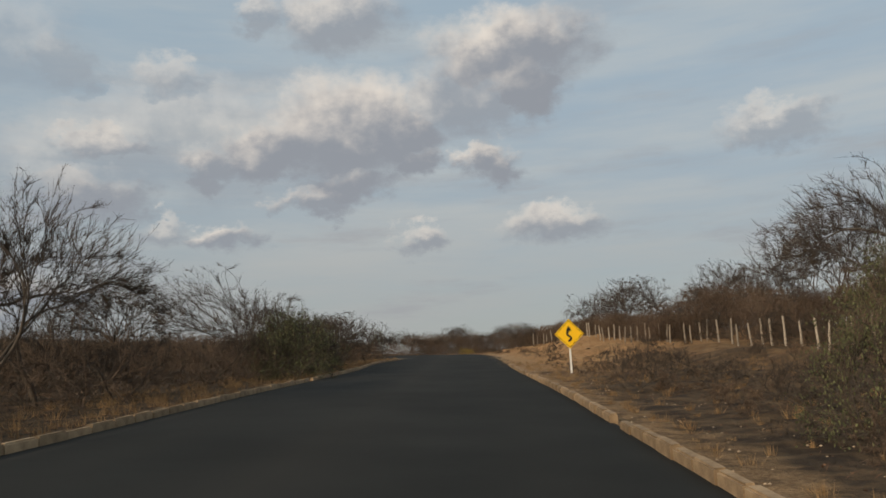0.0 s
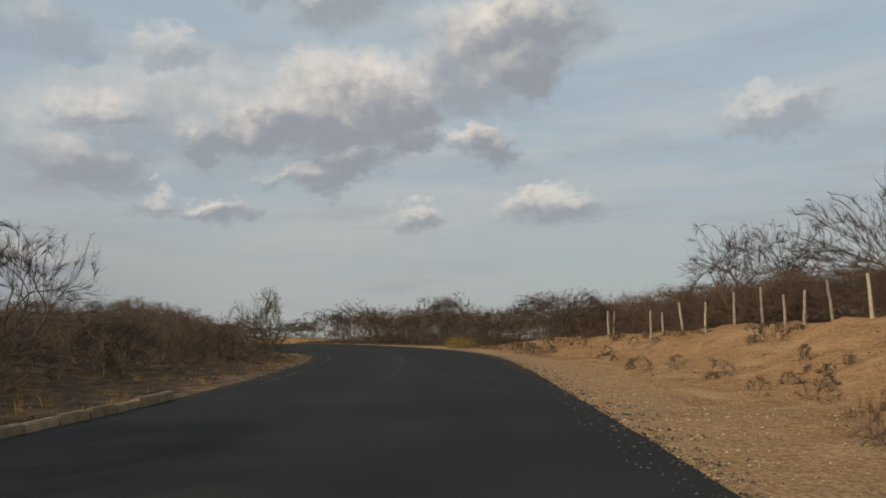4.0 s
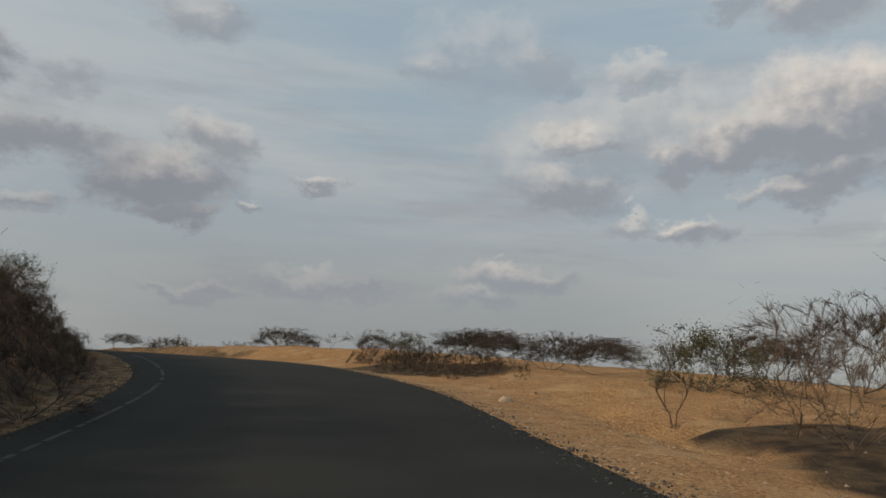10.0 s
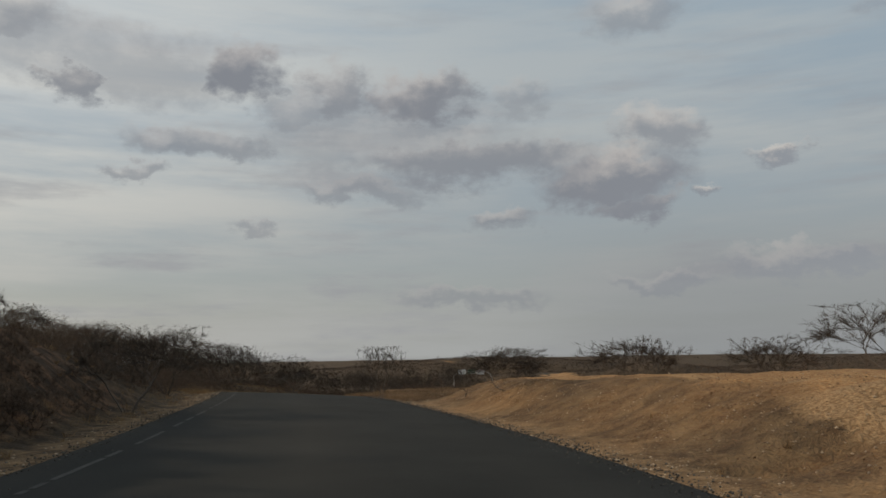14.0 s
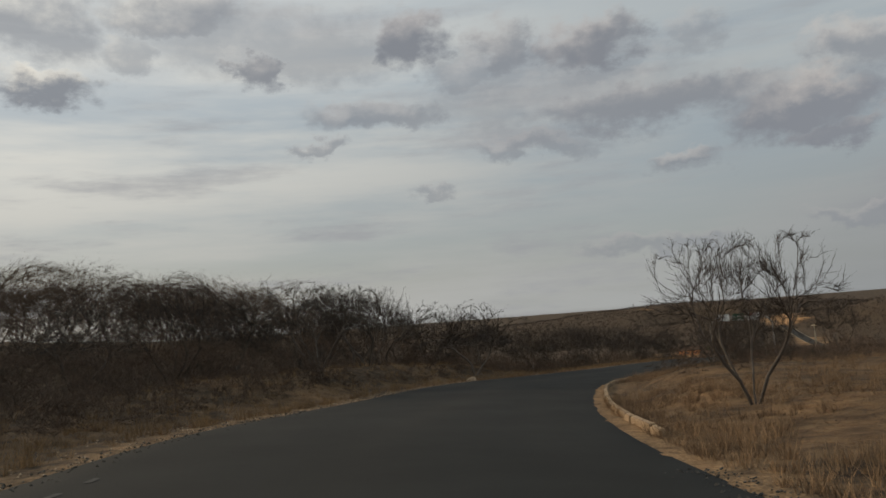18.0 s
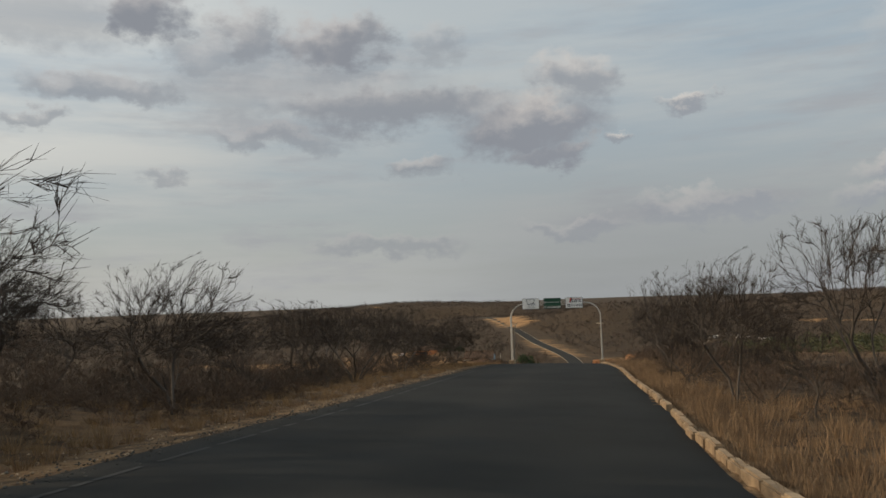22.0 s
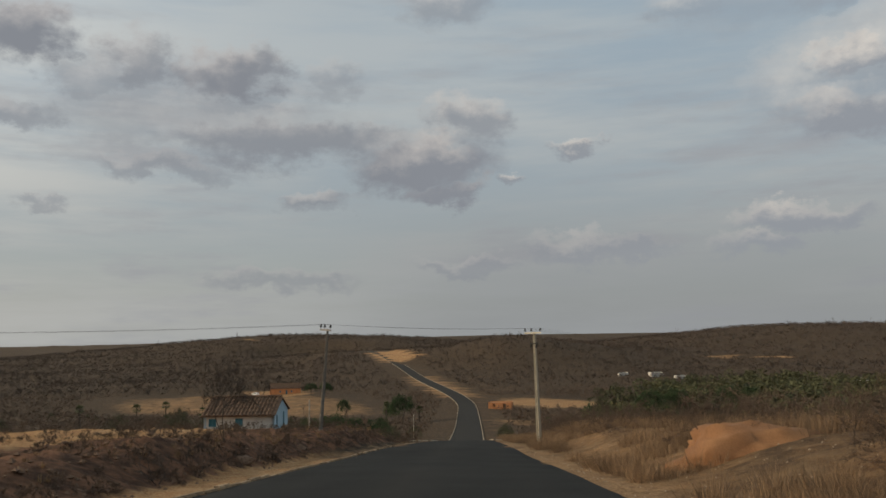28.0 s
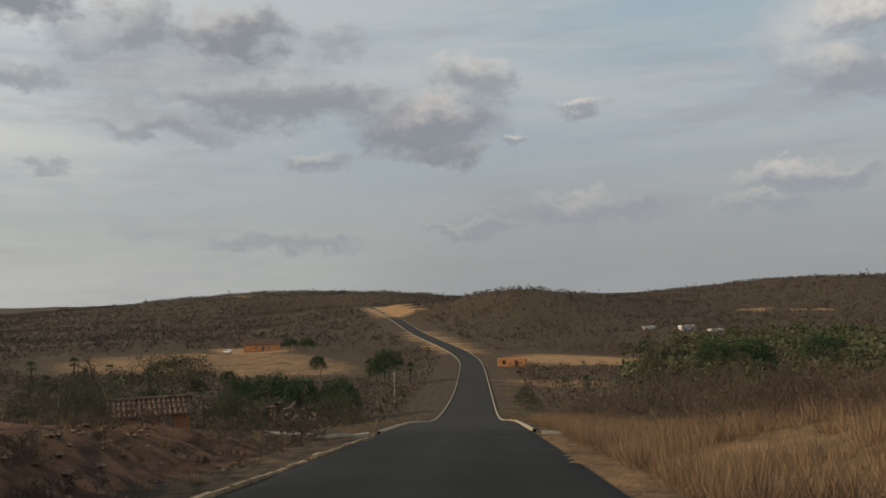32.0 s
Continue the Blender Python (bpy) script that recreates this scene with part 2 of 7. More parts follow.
BRUSH = grainy("brown_brush", (0.066, 0.046, 0.033), (0.155, 0.108, 0.075), 0.15, 0.95, bump=0, island=True, vary=0.45)
LEAF = grainy("olive_leaves", (0.058, 0.064, 0.029), (0.125, 0.128, 0.058), 1.5, 0.8, bump=0, island=True, vary=0.45)
DARK_LEAF = grainy("green_leaves", (0.022, 0.045, 0.014), (0.06, 0.09, 0.03), 1.5, 0.75, bump=0, island=True, vary=0.45)
YELLOW_LEAF = grainy("yellow_leaves", (0.24, 0.17, 0.035), (0.38, 0.28, 0.07), 1.5, 0.85, bump=0, island=True, vary=0.35)
STRAW = grainy("dry_grass", (0.14, 0.085, 0.042), (0.33, 0.21, 0.10), 0.3, 0.9, bump=0, island=True, vary=0.4)
HILL_BRUSH = grainy("hill_brush", (0.054, 0.040, 0.031), (0.115, 0.085, 0.064), 0.02, 0.95, bump=0, island=True, vary=0.5)
VALE_LEAF = grainy("valley_leaves", (0.05, 0.054, 0.025), (0.12, 0.118, 0.054), 0.05, 0.85, bump=0, island=True, vary=0.5)
LITTER = grainy("fallen_leaves", (0.05, 0.028, 0.016), (0.19, 0.10, 0.055), 0.6, 0.9, bump=0, island=True, vary=0.5)
BROWN_GRASS = grainy("brown_grass", (0.125, 0.082, 0.049), (0.32, 0.208, 0.114), 0.4, 0.9, bump=0, island=True, vary=0.5)
WOOD_POST = grainy("weathered_wood", (0.20, 0.165, 0.13), (0.42, 0.36, 0.29), 6.0, 0.9)
GALV = grainy("galvanised_steel", (0.42, 0.40, 0.36), (0.58, 0.55, 0.50), 4.0, 0.5, 0.4, bump=0.05)
DARK_STEEL = grainy("dark_steel", (0.03, 0.03, 0.03), (0.08, 0.075, 0.07), 5.0, 0.6, 0.3, bump=0.05)
EARTH_STONE = grainy("brown_stone", (0.09, 0.055, 0.035), (0.22, 0.14, 0.09), 4.0, 0.95, island=True)
CHIPS = grainy("asphalt_chips", (0.02, 0.02, 0.019), (0.11, 0.10, 0.085), 6.0, 0.95, island=True, vary=0.5)
STONE = grainy("pale_stone", (0.24, 0.165, 0.10), (0.50, 0.39, 0.27), 5.0, 0.95, island=True)
YELLOW_SIGN = grainy("yellow_sign_face", (0.72, 0.42, 0.008), (0.80, 0.48, 0.012), 3.0, 0.45, bump=0)
BLACK_PAINT = grainy("black_paint", (0.012, 0.012, 0.012), (0.025, 0.022, 0.02), 3.0, 0.5, bump=0)
WHITE_PAINT = grainy("white_paint", (0.66, 0.65, 0.62), (0.80, 0.79, 0.76), 2.0, 0.6, bump=0)
GREEN_SIGN = grainy("green_sign_face", (0.012, 0.05, 0.03), (0.02, 0.07, 0.04), 3.0, 0.45, bump=0)
RED_PAINT = grainy("red_paint", (0.42, 0.04, 0.03), (0.5, 0.06, 0.04), 3.0, 0.5, bump=0)
TILE = grainy("clay_roof_tiles", (0.07, 0.042, 0.027), (0.22, 0.135, 0.082), 2.5, 0.9, vary=0.35)
LIMEWASH = grainy("limewashed_wall", (0.55, 0.50, 0.42), (0.78, 0.74, 0.66), 1.2, 0.9, bump=0.2)
BLUE_WALL = grainy("pale_blue_wall", (0.34, 0.48, 0.56), (0.46, 0.60, 0.67), 1.2, 0.9, bump=0.2)
TEAL_PAINT = grainy("teal_painted_wood", (0.03, 0.12, 0.16), (0.06, 0.19, 0.23), 4.0, 0.6)
BRICK = grainy("clay_brick", (0.30, 0.11, 0.05), (0.46, 0.20, 0.10), 1.5, 0.92)
ORANGE_WALL = grainy("orange_wall", (0.50, 0.20, 0.08), (0.62, 0.28, 0.12), 1.0, 0.9)
RED_EARTH = grainy("red_earth", (0.20, 0.095, 0.045), (0.37, 0.19, 0.085), 1.5, 0.95, bump=0.5)


def ground_material():
    m, n, l, b = material("dry_ground", 0.96)
    b.inputs["Specular IOR Level"].default_value = 0.15
    at = n.new("ShaderNodeAttribute"); at.attribute_name = "soil"
    geo = n.new("ShaderNodeTexCoord")
    sep = n.new("ShaderNodeSeparateColor"); l.new(at.outputs["Color"], sep.inputs[0])

    def noise_at(scale, detail=6):
        t = n.new("ShaderNodeTexNoise")
        t.inputs["Scale"].default_value, t.inputs["Detail"].default_value, t.inputs["Roughness"].default_value = scale, detail, 0.62
        l.new(geo.outputs["Object"], t.inputs["Vector"])
        return t.outputs["Fac"]

    def mixed(fac, a, c):
        x = n.new("ShaderNodeMix"); x.data_type = "RGBA"
        l.new(fac, x.inputs[0])
        for i, v in ((6, a), (7, c)):
            if isinstance(v, tuple):
                x.inputs[i].default_value = (*v, 1)
            else:
                l.new(v, x.inputs[i])
        return x.outputs[2]

    def ramped(v, lo, hi):
        r = n.new("ShaderNodeMapRange"); r.interpolation_type = "SMOOTHSTEP"
        r.inputs["From Min"].default_value, r.inputs["From Max"].default_value = lo, hi
        l.new(v, r.inputs["Value"])
        return r.outputs["Result"]

    def plus(a, c, k):
        x = n.new("ShaderNodeMath"); x.operation = "MULTIPLY_ADD"
        l.new(c, x.inputs[0]); x.inputs[1].default_value = k; l.new(a, x.inputs[2])
        return x.outputs[0]

    patches, mid, grit = noise_at(0.22), noise_at(1.6), noise_at(14, 4)
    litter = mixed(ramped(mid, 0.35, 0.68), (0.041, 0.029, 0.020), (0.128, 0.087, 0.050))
    sand = mixed(ramped(mid, 0.3, 0.7), (0.225, 0.108, 0.043), (0.355, 0.19, 0.079))
    sand = mixed(ramped(noise_at(0.5, 8), 0.52, 0.66), sand, (0.40, 0.25, 0.125))
    sand = mixed(ramped(noise_at(0.9, 9), 0.57, 0.70), sand, (0.16, 0.075, 0.035))
    sand = mixed(ramped(grit, 0.35, 0.75), sand, (0.50, 0.32, 0.16))
    pale = mixed(ramped(grit, 0.4, 0.6), (0.25, 0.15, 0.075), (0.41, 0.27, 0.145))
    red = mixed(ramped(mid, 0.35, 0.65), (0.06, 0.034, 0.022), (0.18, 0.092, 0.052))
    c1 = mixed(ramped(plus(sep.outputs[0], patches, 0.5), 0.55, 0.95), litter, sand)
    c2 = mixed(ramped(plus(sep.outputs[1], mid, 0.5), 0.55, 0.95), c1, pale)
    c3 = mixed(ramped(plus(sep.outputs[2], mid, 0.5), 0.6, 0.95), c2, red)
    l.new(c3, b.inputs["Base Color"])
    crack = noise_at(0.7, 10)
    h = plus(plus(plus(grit, mid, 2.5), patches, 2.0), crack, 4.0)
    bp = n.new("ShaderNodeBump"); bp.inputs["Strength"].default_value, bp.inputs["Distance"].default_value = 0.8, 0.09
    l.new(h, bp.inputs["Height"]); l.new(bp.outputs["Normal"], b.inputs["Normal"])
    return m


def asphalt_material():
    m, n, l, b = material("asphalt", 0.95)
    b.inputs["Specular IOR Level"].default_value = 0.12
    geo = n.new("ShaderNodeTexCoord")
    t1 = n.new("ShaderNodeTexNoise"); t1.inputs["Scale"].default_value, t1.inputs["Detail"].default_value = 0.35, 5
    t2 = n.new("ShaderNodeTexNoise"); t2.inputs["Scale"].default_value, t2.inputs["Detail"].default_value = 45, 3
    l.new(geo.outputs["Object"], t1.inputs["Vector"]); l.new(geo.outputs["Object"], t2.inputs["Vector"])
    at = n.new("ShaderNodeAttribute"); at.attribute_name = "wear"
    mx = n.new("ShaderNodeMath"); mx.operation = "MULTIPLY_ADD"
    l.new(t2.outputs["Fac"], mx.inputs[0]); mx.inputs[1].default_value = 0.7; l.new(t1.outputs["Fac"], mx.inputs[2])
    r = n.new("ShaderNodeMapRange"); r.inputs["From Min"].default_value, r.inputs["From Max"].default_value = 0.55, 1.2
    l.new(mx.outputs[0], r.inputs["Value"])
    c = n.new("ShaderNodeMix"); c.data_type = "RGBA"
    c.inputs[6].default_value, c.inputs[7].default_value = (0.0135, 0.0145, 0.0138, 1), (0.0305, 0.031, 0.029, 1)
    l.new(r.outputs["Result"], c.inputs[0])
    d = n.new("ShaderNodeMix"); d.data_type = "RGBA"
    l.new(at.outputs["Fac"], d.inputs[0]); l.new(c.outputs[2], d.inputs[6]); d.inputs[7].default_value = (0.05, 0.045, 0.038, 1)
    l.new(d.outputs[2], b.inputs["Base Color"])
    bp = n.new("ShaderNodeBump"); bp.inputs["Strength"].default_value, bp.inputs["Distance"].default_value = 0.5, 0.008
    l.new(t2.outputs["Fac"], bp.inputs["Height"]); l.new(bp.outputs["Normal"], b.inputs["Normal"])
    return m


GROUND, ASPHALT = ground_material(), asphalt_material()

# ---------------------------------------------------------------- plan of the road
# centre x, y, z, half width, cross slope
ROAD_FIRST = [
    (-3.1, -29.9, -1.51, 4.85, -0.036), (-2.4, 0.1, 0.08, 5.25, -0.036), (-2.0, 13.3, 0.77, 5.25, -0.035),
    (-1.6, 27.2, 1.51, 5.2, -0.031), (-1.3, 40.4, 2.14, 5.1, -0.026), (-1.0, 54.0, 2.82, 5.0, -0.019),
    (-0.9, 66.8, 3.57, 5.05, -0.014), (-0.3, 80.4, 4.23, 4.65, -0.010), (-0.2, 93.9, 4.81, 4.79, -0.002),
    (-0.9, 106.8, 5.35, 4.93, 0.012), (-3.2, 120.1, 5.88, 4.75, 0.030), (-7.6, 132.5, 6.40, 4.92, 0.044),
    (-13.8, 144.5, 6.99, 4.61, 0.049), (-21.9, 154.5, 7.45, 4.72, 0.043), (-30.8, 163.8, 8.16, 4.62, 0.030),
    (-42.0, 171.7, 8.72, 4.83, 0.013), (-53.7, 177.6, 8.91, 4.95, -0.000),
]
ROAD_SECOND = [
    (-66.1, 181.9, 8.75, 4.95, -0.012), (-79.2, 185.6, 8.52, 4.88, -0.026), (-91.9, 188.8, 8.34, 4.54, -0.041),
    (-105.3, 191.8, 7.93, 4.56, -0.056), (-118.4, 194.5, 7.27, 4.81, -0.061), (-131.4, 199.05, 6.39, 4.65, -0.049),
    (-143.65, 204.95, 5.72, 4.45, -0.033), (-154.3, 212.9, 4.88, 4.55, -0.017), (-164.5, 221.8, 4.09, 4.62, -0.011),
    (-174.9, 230.7, 3.34, 4.60, -0.010), (-185.0, 239.5, 2.57, 4.63, -0.011), (-195.3, 248.2, 1.73, 4.43, -0.013),
    (-205.2, 256.6, 0.64, 4.31, -0.010), (-215.5, 265.2, -0.68, 4.67, -0.009), (-226.0, 274.1, -2.21, 4.67, -0.009),
    (-236.0, 282.7, -3.69, 4.32, -0.011), (-246.1, 291.8, -5.07, 3.61, -0.015),
]
ROAD_BEYOND = [(-282.0, 322.8, -11.0, 3.3, 0.0), (-314.6, 350.7, -17.1, 3.2, 0.0), (-356.0, 386.5, -21.2, 3.2, 0.0), (-400.0, 424.0, -23.6, 3.2, 0.0),
               (-436.0, 454.0, -25.0, 3.2, 0.0), (-460.0, 471.0, -24.9, 3.2, 0.0), (-486.0, 486.0, -24.2, 3.2, 0.0), (-557.6, 524.6, -22.6, 3.2, 0.0),
               (-645.9, 573.6, -18.8, 3.2, 0.0), (-744.1, 625.0, -14.5, 3.2, 0.0), (-800.0, 640.0, -13.5, 3.2, 0.0), (-900.0, 640.0, -20.0, 3.2, 0.0)]


def smooth_line(rows, step):
    """A rounded line through the rows, one point every step metres."""
    a = np.array(rows, float)
    out = []
    for i in range(len(a) - 1):
        p0, p1, p2, p3 = a[max(i - 1, 0)], a[i], a[i + 1], a[min(i + 2, len(a) - 1)]
        k = max(2, int(np.hypot(*(p2 - p1)[:2]) / step))
        for t in np.arange(k) / k:
            out.append(0.5 * (2 * p1 + (p2 - p0) * t + (2 * p0 - 5 * p1 + 4 * p2 - p3) * t ** 2 + (3 * p1 - p0 - 3 * p2 + p3) * t ** 3))
    out.append(a[-1])
    return np.array(out)


LINE = smooth_line(ROAD_FIRST + ROAD_SECOND + ROAD_BEYOND, 1.0)
STEP = np.hypot(*np.diff(LINE[:, :2], axis=0).T)
AT = np.concatenate([[0], np.cumsum(STEP)]) - 30.0                # metres along the road
TAN = np.gradient(LINE[:, :2], axis=0)
TAN /= np.hypot(*TAN.T)[:, None]
SIDE = np.stack([TAN[:, 1], -TAN[:, 0]], 1)                       # to the right
END_X, END_Y = -245.0, 292.3
AHEAD = np.array([-0.7826, 0.6225])
ACROSS = np.array([0.6225, 0.7826])


def smoothstep(a, b, x):
    """0 to 1 from a to b."""
    t = np.clip((x - a) / (b - a), 0, 1)
    return t * t * (3 - 2 * t)


def road_frame(x, y):
    """Nearest place on the road: index, metres to its right."""
    near = np.empty(len(x), int)
    ax, ay = LINE[:, 0], LINE[:, 1]
    for i in range(0, len(x), 4000):
        d = (x[i:i + 4000, None] - ax) ** 2 + (y[i:i + 4000, None] - ay) ** 2
        near[i:i + 4000] = d.argmin(1)
    off = (x - LINE[near, 0]) * SIDE[near, 0] + (y - LINE[near, 1]) * SIDE[near, 1]
    dist = np.hypot(x - LINE[near, 0], y - LINE[near, 1])
    return near, np.where(off < 0, -dist, dist)


# height of the land beside the road: at metres along, height reached, where the rise starts and ends
LEFT_BANK = [(-40, 0.2, 2, 10), (60, 0.2, 2, 10), (110, 0.3, 2, 10), (140, 0.6, 2.0, 8), (149, 2.4, 1.6, 5), (160, 3.3, 1.5, 5.5), (185, 3.0, 1.5, 5.5), (208, 3.2, 1.5, 6), (225, 3.2, 1.5, 6.5), (238, 2.5, 1.6, 7.5), (250, 1.0, 2, 9),
             (275, 0.5, 2, 9), (288, 1.1, 1.6, 6), (300, 1.25, 1.5, 6), (312, 1.0, 2, 7), (324, -0.4, 2.5, 12), (340, -1.2, 2.5, 14), (370, -0.8, 2.5, 14), (385, 0.5, 2.2, 5), (398, 1.0, 1.6, 4), (440, 1.2, 1.3, 3.5), (455, 0.6, 2, 6), (470, -0.2, 2, 8), (520, -1.2, 2, 12), (1200, 0, 2, 12)]
RIGHT_BANK = [(-40, 0.6, 3, 13), (38, 0.8, 4, 13), (50, 1.0, 4, 12), (62, 0.9, 4, 11), (70, 0.95, 4.3, 11), (77, 1.15, 4.3, 10.5), (82, 1.35, 4.3, 10.5), (88, 1.65, 4.3, 10.5), (95, 1.6, 4, 10), (102, 1.2, 4, 10), (117, 1.1, 4.3, 11), (126, 0.7, 4.3, 12), (145, 0.3, 4, 14), (180, 0.7, 1.5, 8), (200, 1.35, 1.6, 7.5), (215, 1.3, 1.0, 5.5), (226, 1.25, 0.7, 4.0), (237, 1.0, 0.8, 5),
              (245, 0.4, 3, 14), (262, 0.2, 2, 10), (276, 0.45, 1.3, 5), (288, 0.75, 1.2, 4.4), (300, 0.65, 1.2, 4.4), (314, 0.0, 2, 10), (340, -0.8, 3, 16), (378, -0.1, 3, 12), (394, 1.1, 1.3, 6.5), (410, 1.2, 1.3, 6), (442, 1.2, 1.4, 6.5), (456, 0.7, 2, 8), (472, -0.8, 2, 12), (900, 0, 2, 12), (940, 4.5, 1.5, 9), (1010, 5.0, 1.5, 9), (1050, 0, 2, 12), (1200, 0, 2, 12)]


def base_land(x, y):
    u = (x - END_X) * AHEAD[0] + (y - END_Y) * AHEAD[1]
    z = np.interp(u, [-400, -130, -50, 0, 90, 250, 2500], [8.5, 7.5, 0.5, -5.5, -17.5, -25, -28]) - 7.5 * smoothstep(120, -20, y)
    for cx, cy, high, across, ahead in ((-1083, 740, 22, 150, 140), (-640, 655, 21, 60, 75), (-893, 762, 8, 100, 90), (-586, 971, 18, 120, 150), (-469, 1060, 12, 200, 170),
                                         (-775, 1019, 4, 130, 100), (-1195, 603, 4, 160, 100), (-1744, 331, 4, 500, 300)):
        a = (x - cx) * ACROSS[0] + (y - cy) * ACROSS[1]
        b = (x - cx) * AHEAD[0] + (y - cy) * AHEAD[1]
        z = z + high * np.exp(-0.5 * ((a / across) ** 2 + (b / ahead) ** 2))
    return z


# washed-out channels in the sand: from, to, depth
GULLIES = [((-47.6, 188.6), (-49.6, 183.4), 0.75), ((-22.5, 167.8), (-16.0, 160.6), 0.6), ((-57.0, 192.5), (-61.0, 187.5), 0.35)]


def bumps(x, y):
    return (0.5 * np.sin(x * 0.31 + 1.3 * np.sin(y * 0.17)) * np.sin(y * 0.27 + 0.7) + 0.3 * np.sin(x * 0.83 + y * 0.41) * np.sin(y * 0.73 - x * 0.29 + 2)
            + 0.2 * np.sin(x * 1.9 + 0.4 * y) * np.sin(1.7 * y + 1.1))


def land(x, y):
    """Height of the ground; also metres along the road, metres past its edge, and the side."""
    x, y = np.atleast_1d(np.asarray(x, float)), np.atleast_1d(np.asarray(y, float))
    i, off = road_frame(x, y)
    half, s = LINE[i, 3], AT[i]
    past = np.abs(off) - half
    left, right = (np.array(t, float) for t in (LEFT_BANK, RIGHT_BANK))
    high = np.where(off < 0, np.interp(s, left[:, 0], left[:, 1]), np.interp(s, right[:, 0], right[:, 1]))
    lo = np.where(off < 0, np.interp(s, left[:, 0], left[:, 2]), np.interp(s, right[:, 0], right[:, 2]))
    hi = np.where(off < 0, np.interp(s, left[:, 0], left[:, 3]), np.interp(s, right[:, 0], right[:, 3]))
    z = LINE[i, 2] + np.clip(off, -half, half) * LINE[i, 4] + high * smoothstep(lo, hi, past)
    z = z - 0.14 * smoothstep(0.1, -0.9, past) - 0.04 * smoothstep(-0.2, 0.8, past)
    rough = np.where(off > 0, np.interp(s, [-30, 100, 120, 145, 165, 240, 260], [0.22, 0.24, 0.07, 0.08, 0.17, 0.12, 0.08]), np.interp(s, [140, 165, 235, 250, 285, 300, 384, 395, 450, 470], [0.04, 0.3, 0.3, 0.22, 0.2, 0.06, 0.06, 0.3, 0.3, 0.06]))
    z = z + bumps(x, y) * (0.06 + 0.10 * np.abs(high)) * smoothstep(0.6, 4.0, past)
    z = z + (bumps(x * 2.1 + 3, y * 2.1) + 0.5 * bumps(x * 4.7, y * 4.7 + 5)) * rough * smoothstep(1.0, 3.5, past) * smoothstep(30, 18, past)
    z = z - np.where(off < 0, np.interp(s, [270, 290, 312, 325], [0, 2.0, 2.0, 0]), 0) * smoothstep(8, 20, past)
    # a wooded rise behind the berm on the left
    z = z + np.where(off < 0, np.interp(s, [238, 262, 325, 345], [0, 5.5, 5.5, 0]), 0) * smoothstep(18, 46, past)
    for (x0, y0), (x1, y1), deep in GULLIES:
        t = np.clip(((x - x0) * (x1 - x0) + (y - y0) * (y1 - y0)) / ((x1 - x0) ** 2 + (y1 - y0) ** 2), 0, 1)
        wind = 0.35 * np.sin(t * 9)
        z = z - deep * np.exp(-((np.hypot(x - x0 - t * (x1 - x0) - wind, y - y0 - t * (y1 - y0) + wind) / 0.55) ** 2)) * smoothstep(0, 0.35, t + 0.1)
    far = smoothstep(np.interp(s, [480, 580], [40, 12]), np.interp(s, [480, 580], [170, 80]), past)
    z = z * (1 - far) + (base_land(x, y) + bumps(x * 0.12, y * 0.12) * 2.0) * far
    return z, s, past, off


def ground_z(x, y):
    return float(land(x, y)[0][0])


def beside(s, off):
    """World x, y of a place s metres along the road and off metres right of its centre."""
    i = int(np.argmin(np.abs(AT - s)))
    return LINE[i, 0] + SIDE[i, 0] * off, LINE[i, 1] + SIDE[i, 1] * off


def axis_steps(lo, hi, step, reach):
    up, down = [hi], [lo]
    for line, sign in ((up, 1), (down, -1)):
        d = step
        while abs(line[-1]) < reach:
            line.append(line[-1] + sign * d)
            d = min(d * 1.045, 11) if abs(line[-1]) < 1350 else d * 1.25
    return np.array(down[::-1][:-1] + list(np.arange(lo, hi, step)) + up)


def grid_mesh(name, gx, gy, gz):
    nx, ny = gx.shape[1], gx.shape[0]
    co = np.stack([gx.ravel(), gy.ravel(), gz.ravel()], 1)
    k = np.arange(nx * ny).reshape(ny, nx)
    quads = np.stack([k[:-1, :-1], k[:-1, 1:], k[1:, 1:], k[1:, :-1]], -1).reshape(-1, 4)
    return raw_mesh(name, co, quads)


def raw_mesh(name, co, faces, smooth=True):
    me = bpy.data.meshes.new(name)
    co, faces = np.ascontiguousarray(co, np.float32), np.ascontiguousarray(faces, np.int32)
    n, k = faces.shape
    me.vertices.add(len(co)); me.vertices.foreach_set("co", co.ravel())
    me.loops.add(n * k); me.loops.foreach_set("vertex_index", faces.ravel())
    me.polygons.add(n)
    me.polygons.foreach_set("loop_start", np.arange(0, n * k, k, dtype=np.int32))
    me.polygons.foreach_set("use_smooth", np.full(n, smooth))
    me.update(calc_edges=True)
    me.validate()
    return me


def structure(name, me, mat, label, category):
    ob = new(name, me)
    me.materials.append(mat)
    return tagged(ob, label, category, kind="structure")


gx, gy = np.meshgrid(axis_steps(-300, 30, 0.75, 3600), axis_steps(-16, 345, 0.75, 3600))
gz, gs, gpast, goff = (a.reshape(gx.shape) for a in land(gx.ravel(), gy.ravel()))
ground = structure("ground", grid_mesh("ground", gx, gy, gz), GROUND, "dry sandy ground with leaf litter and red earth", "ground")
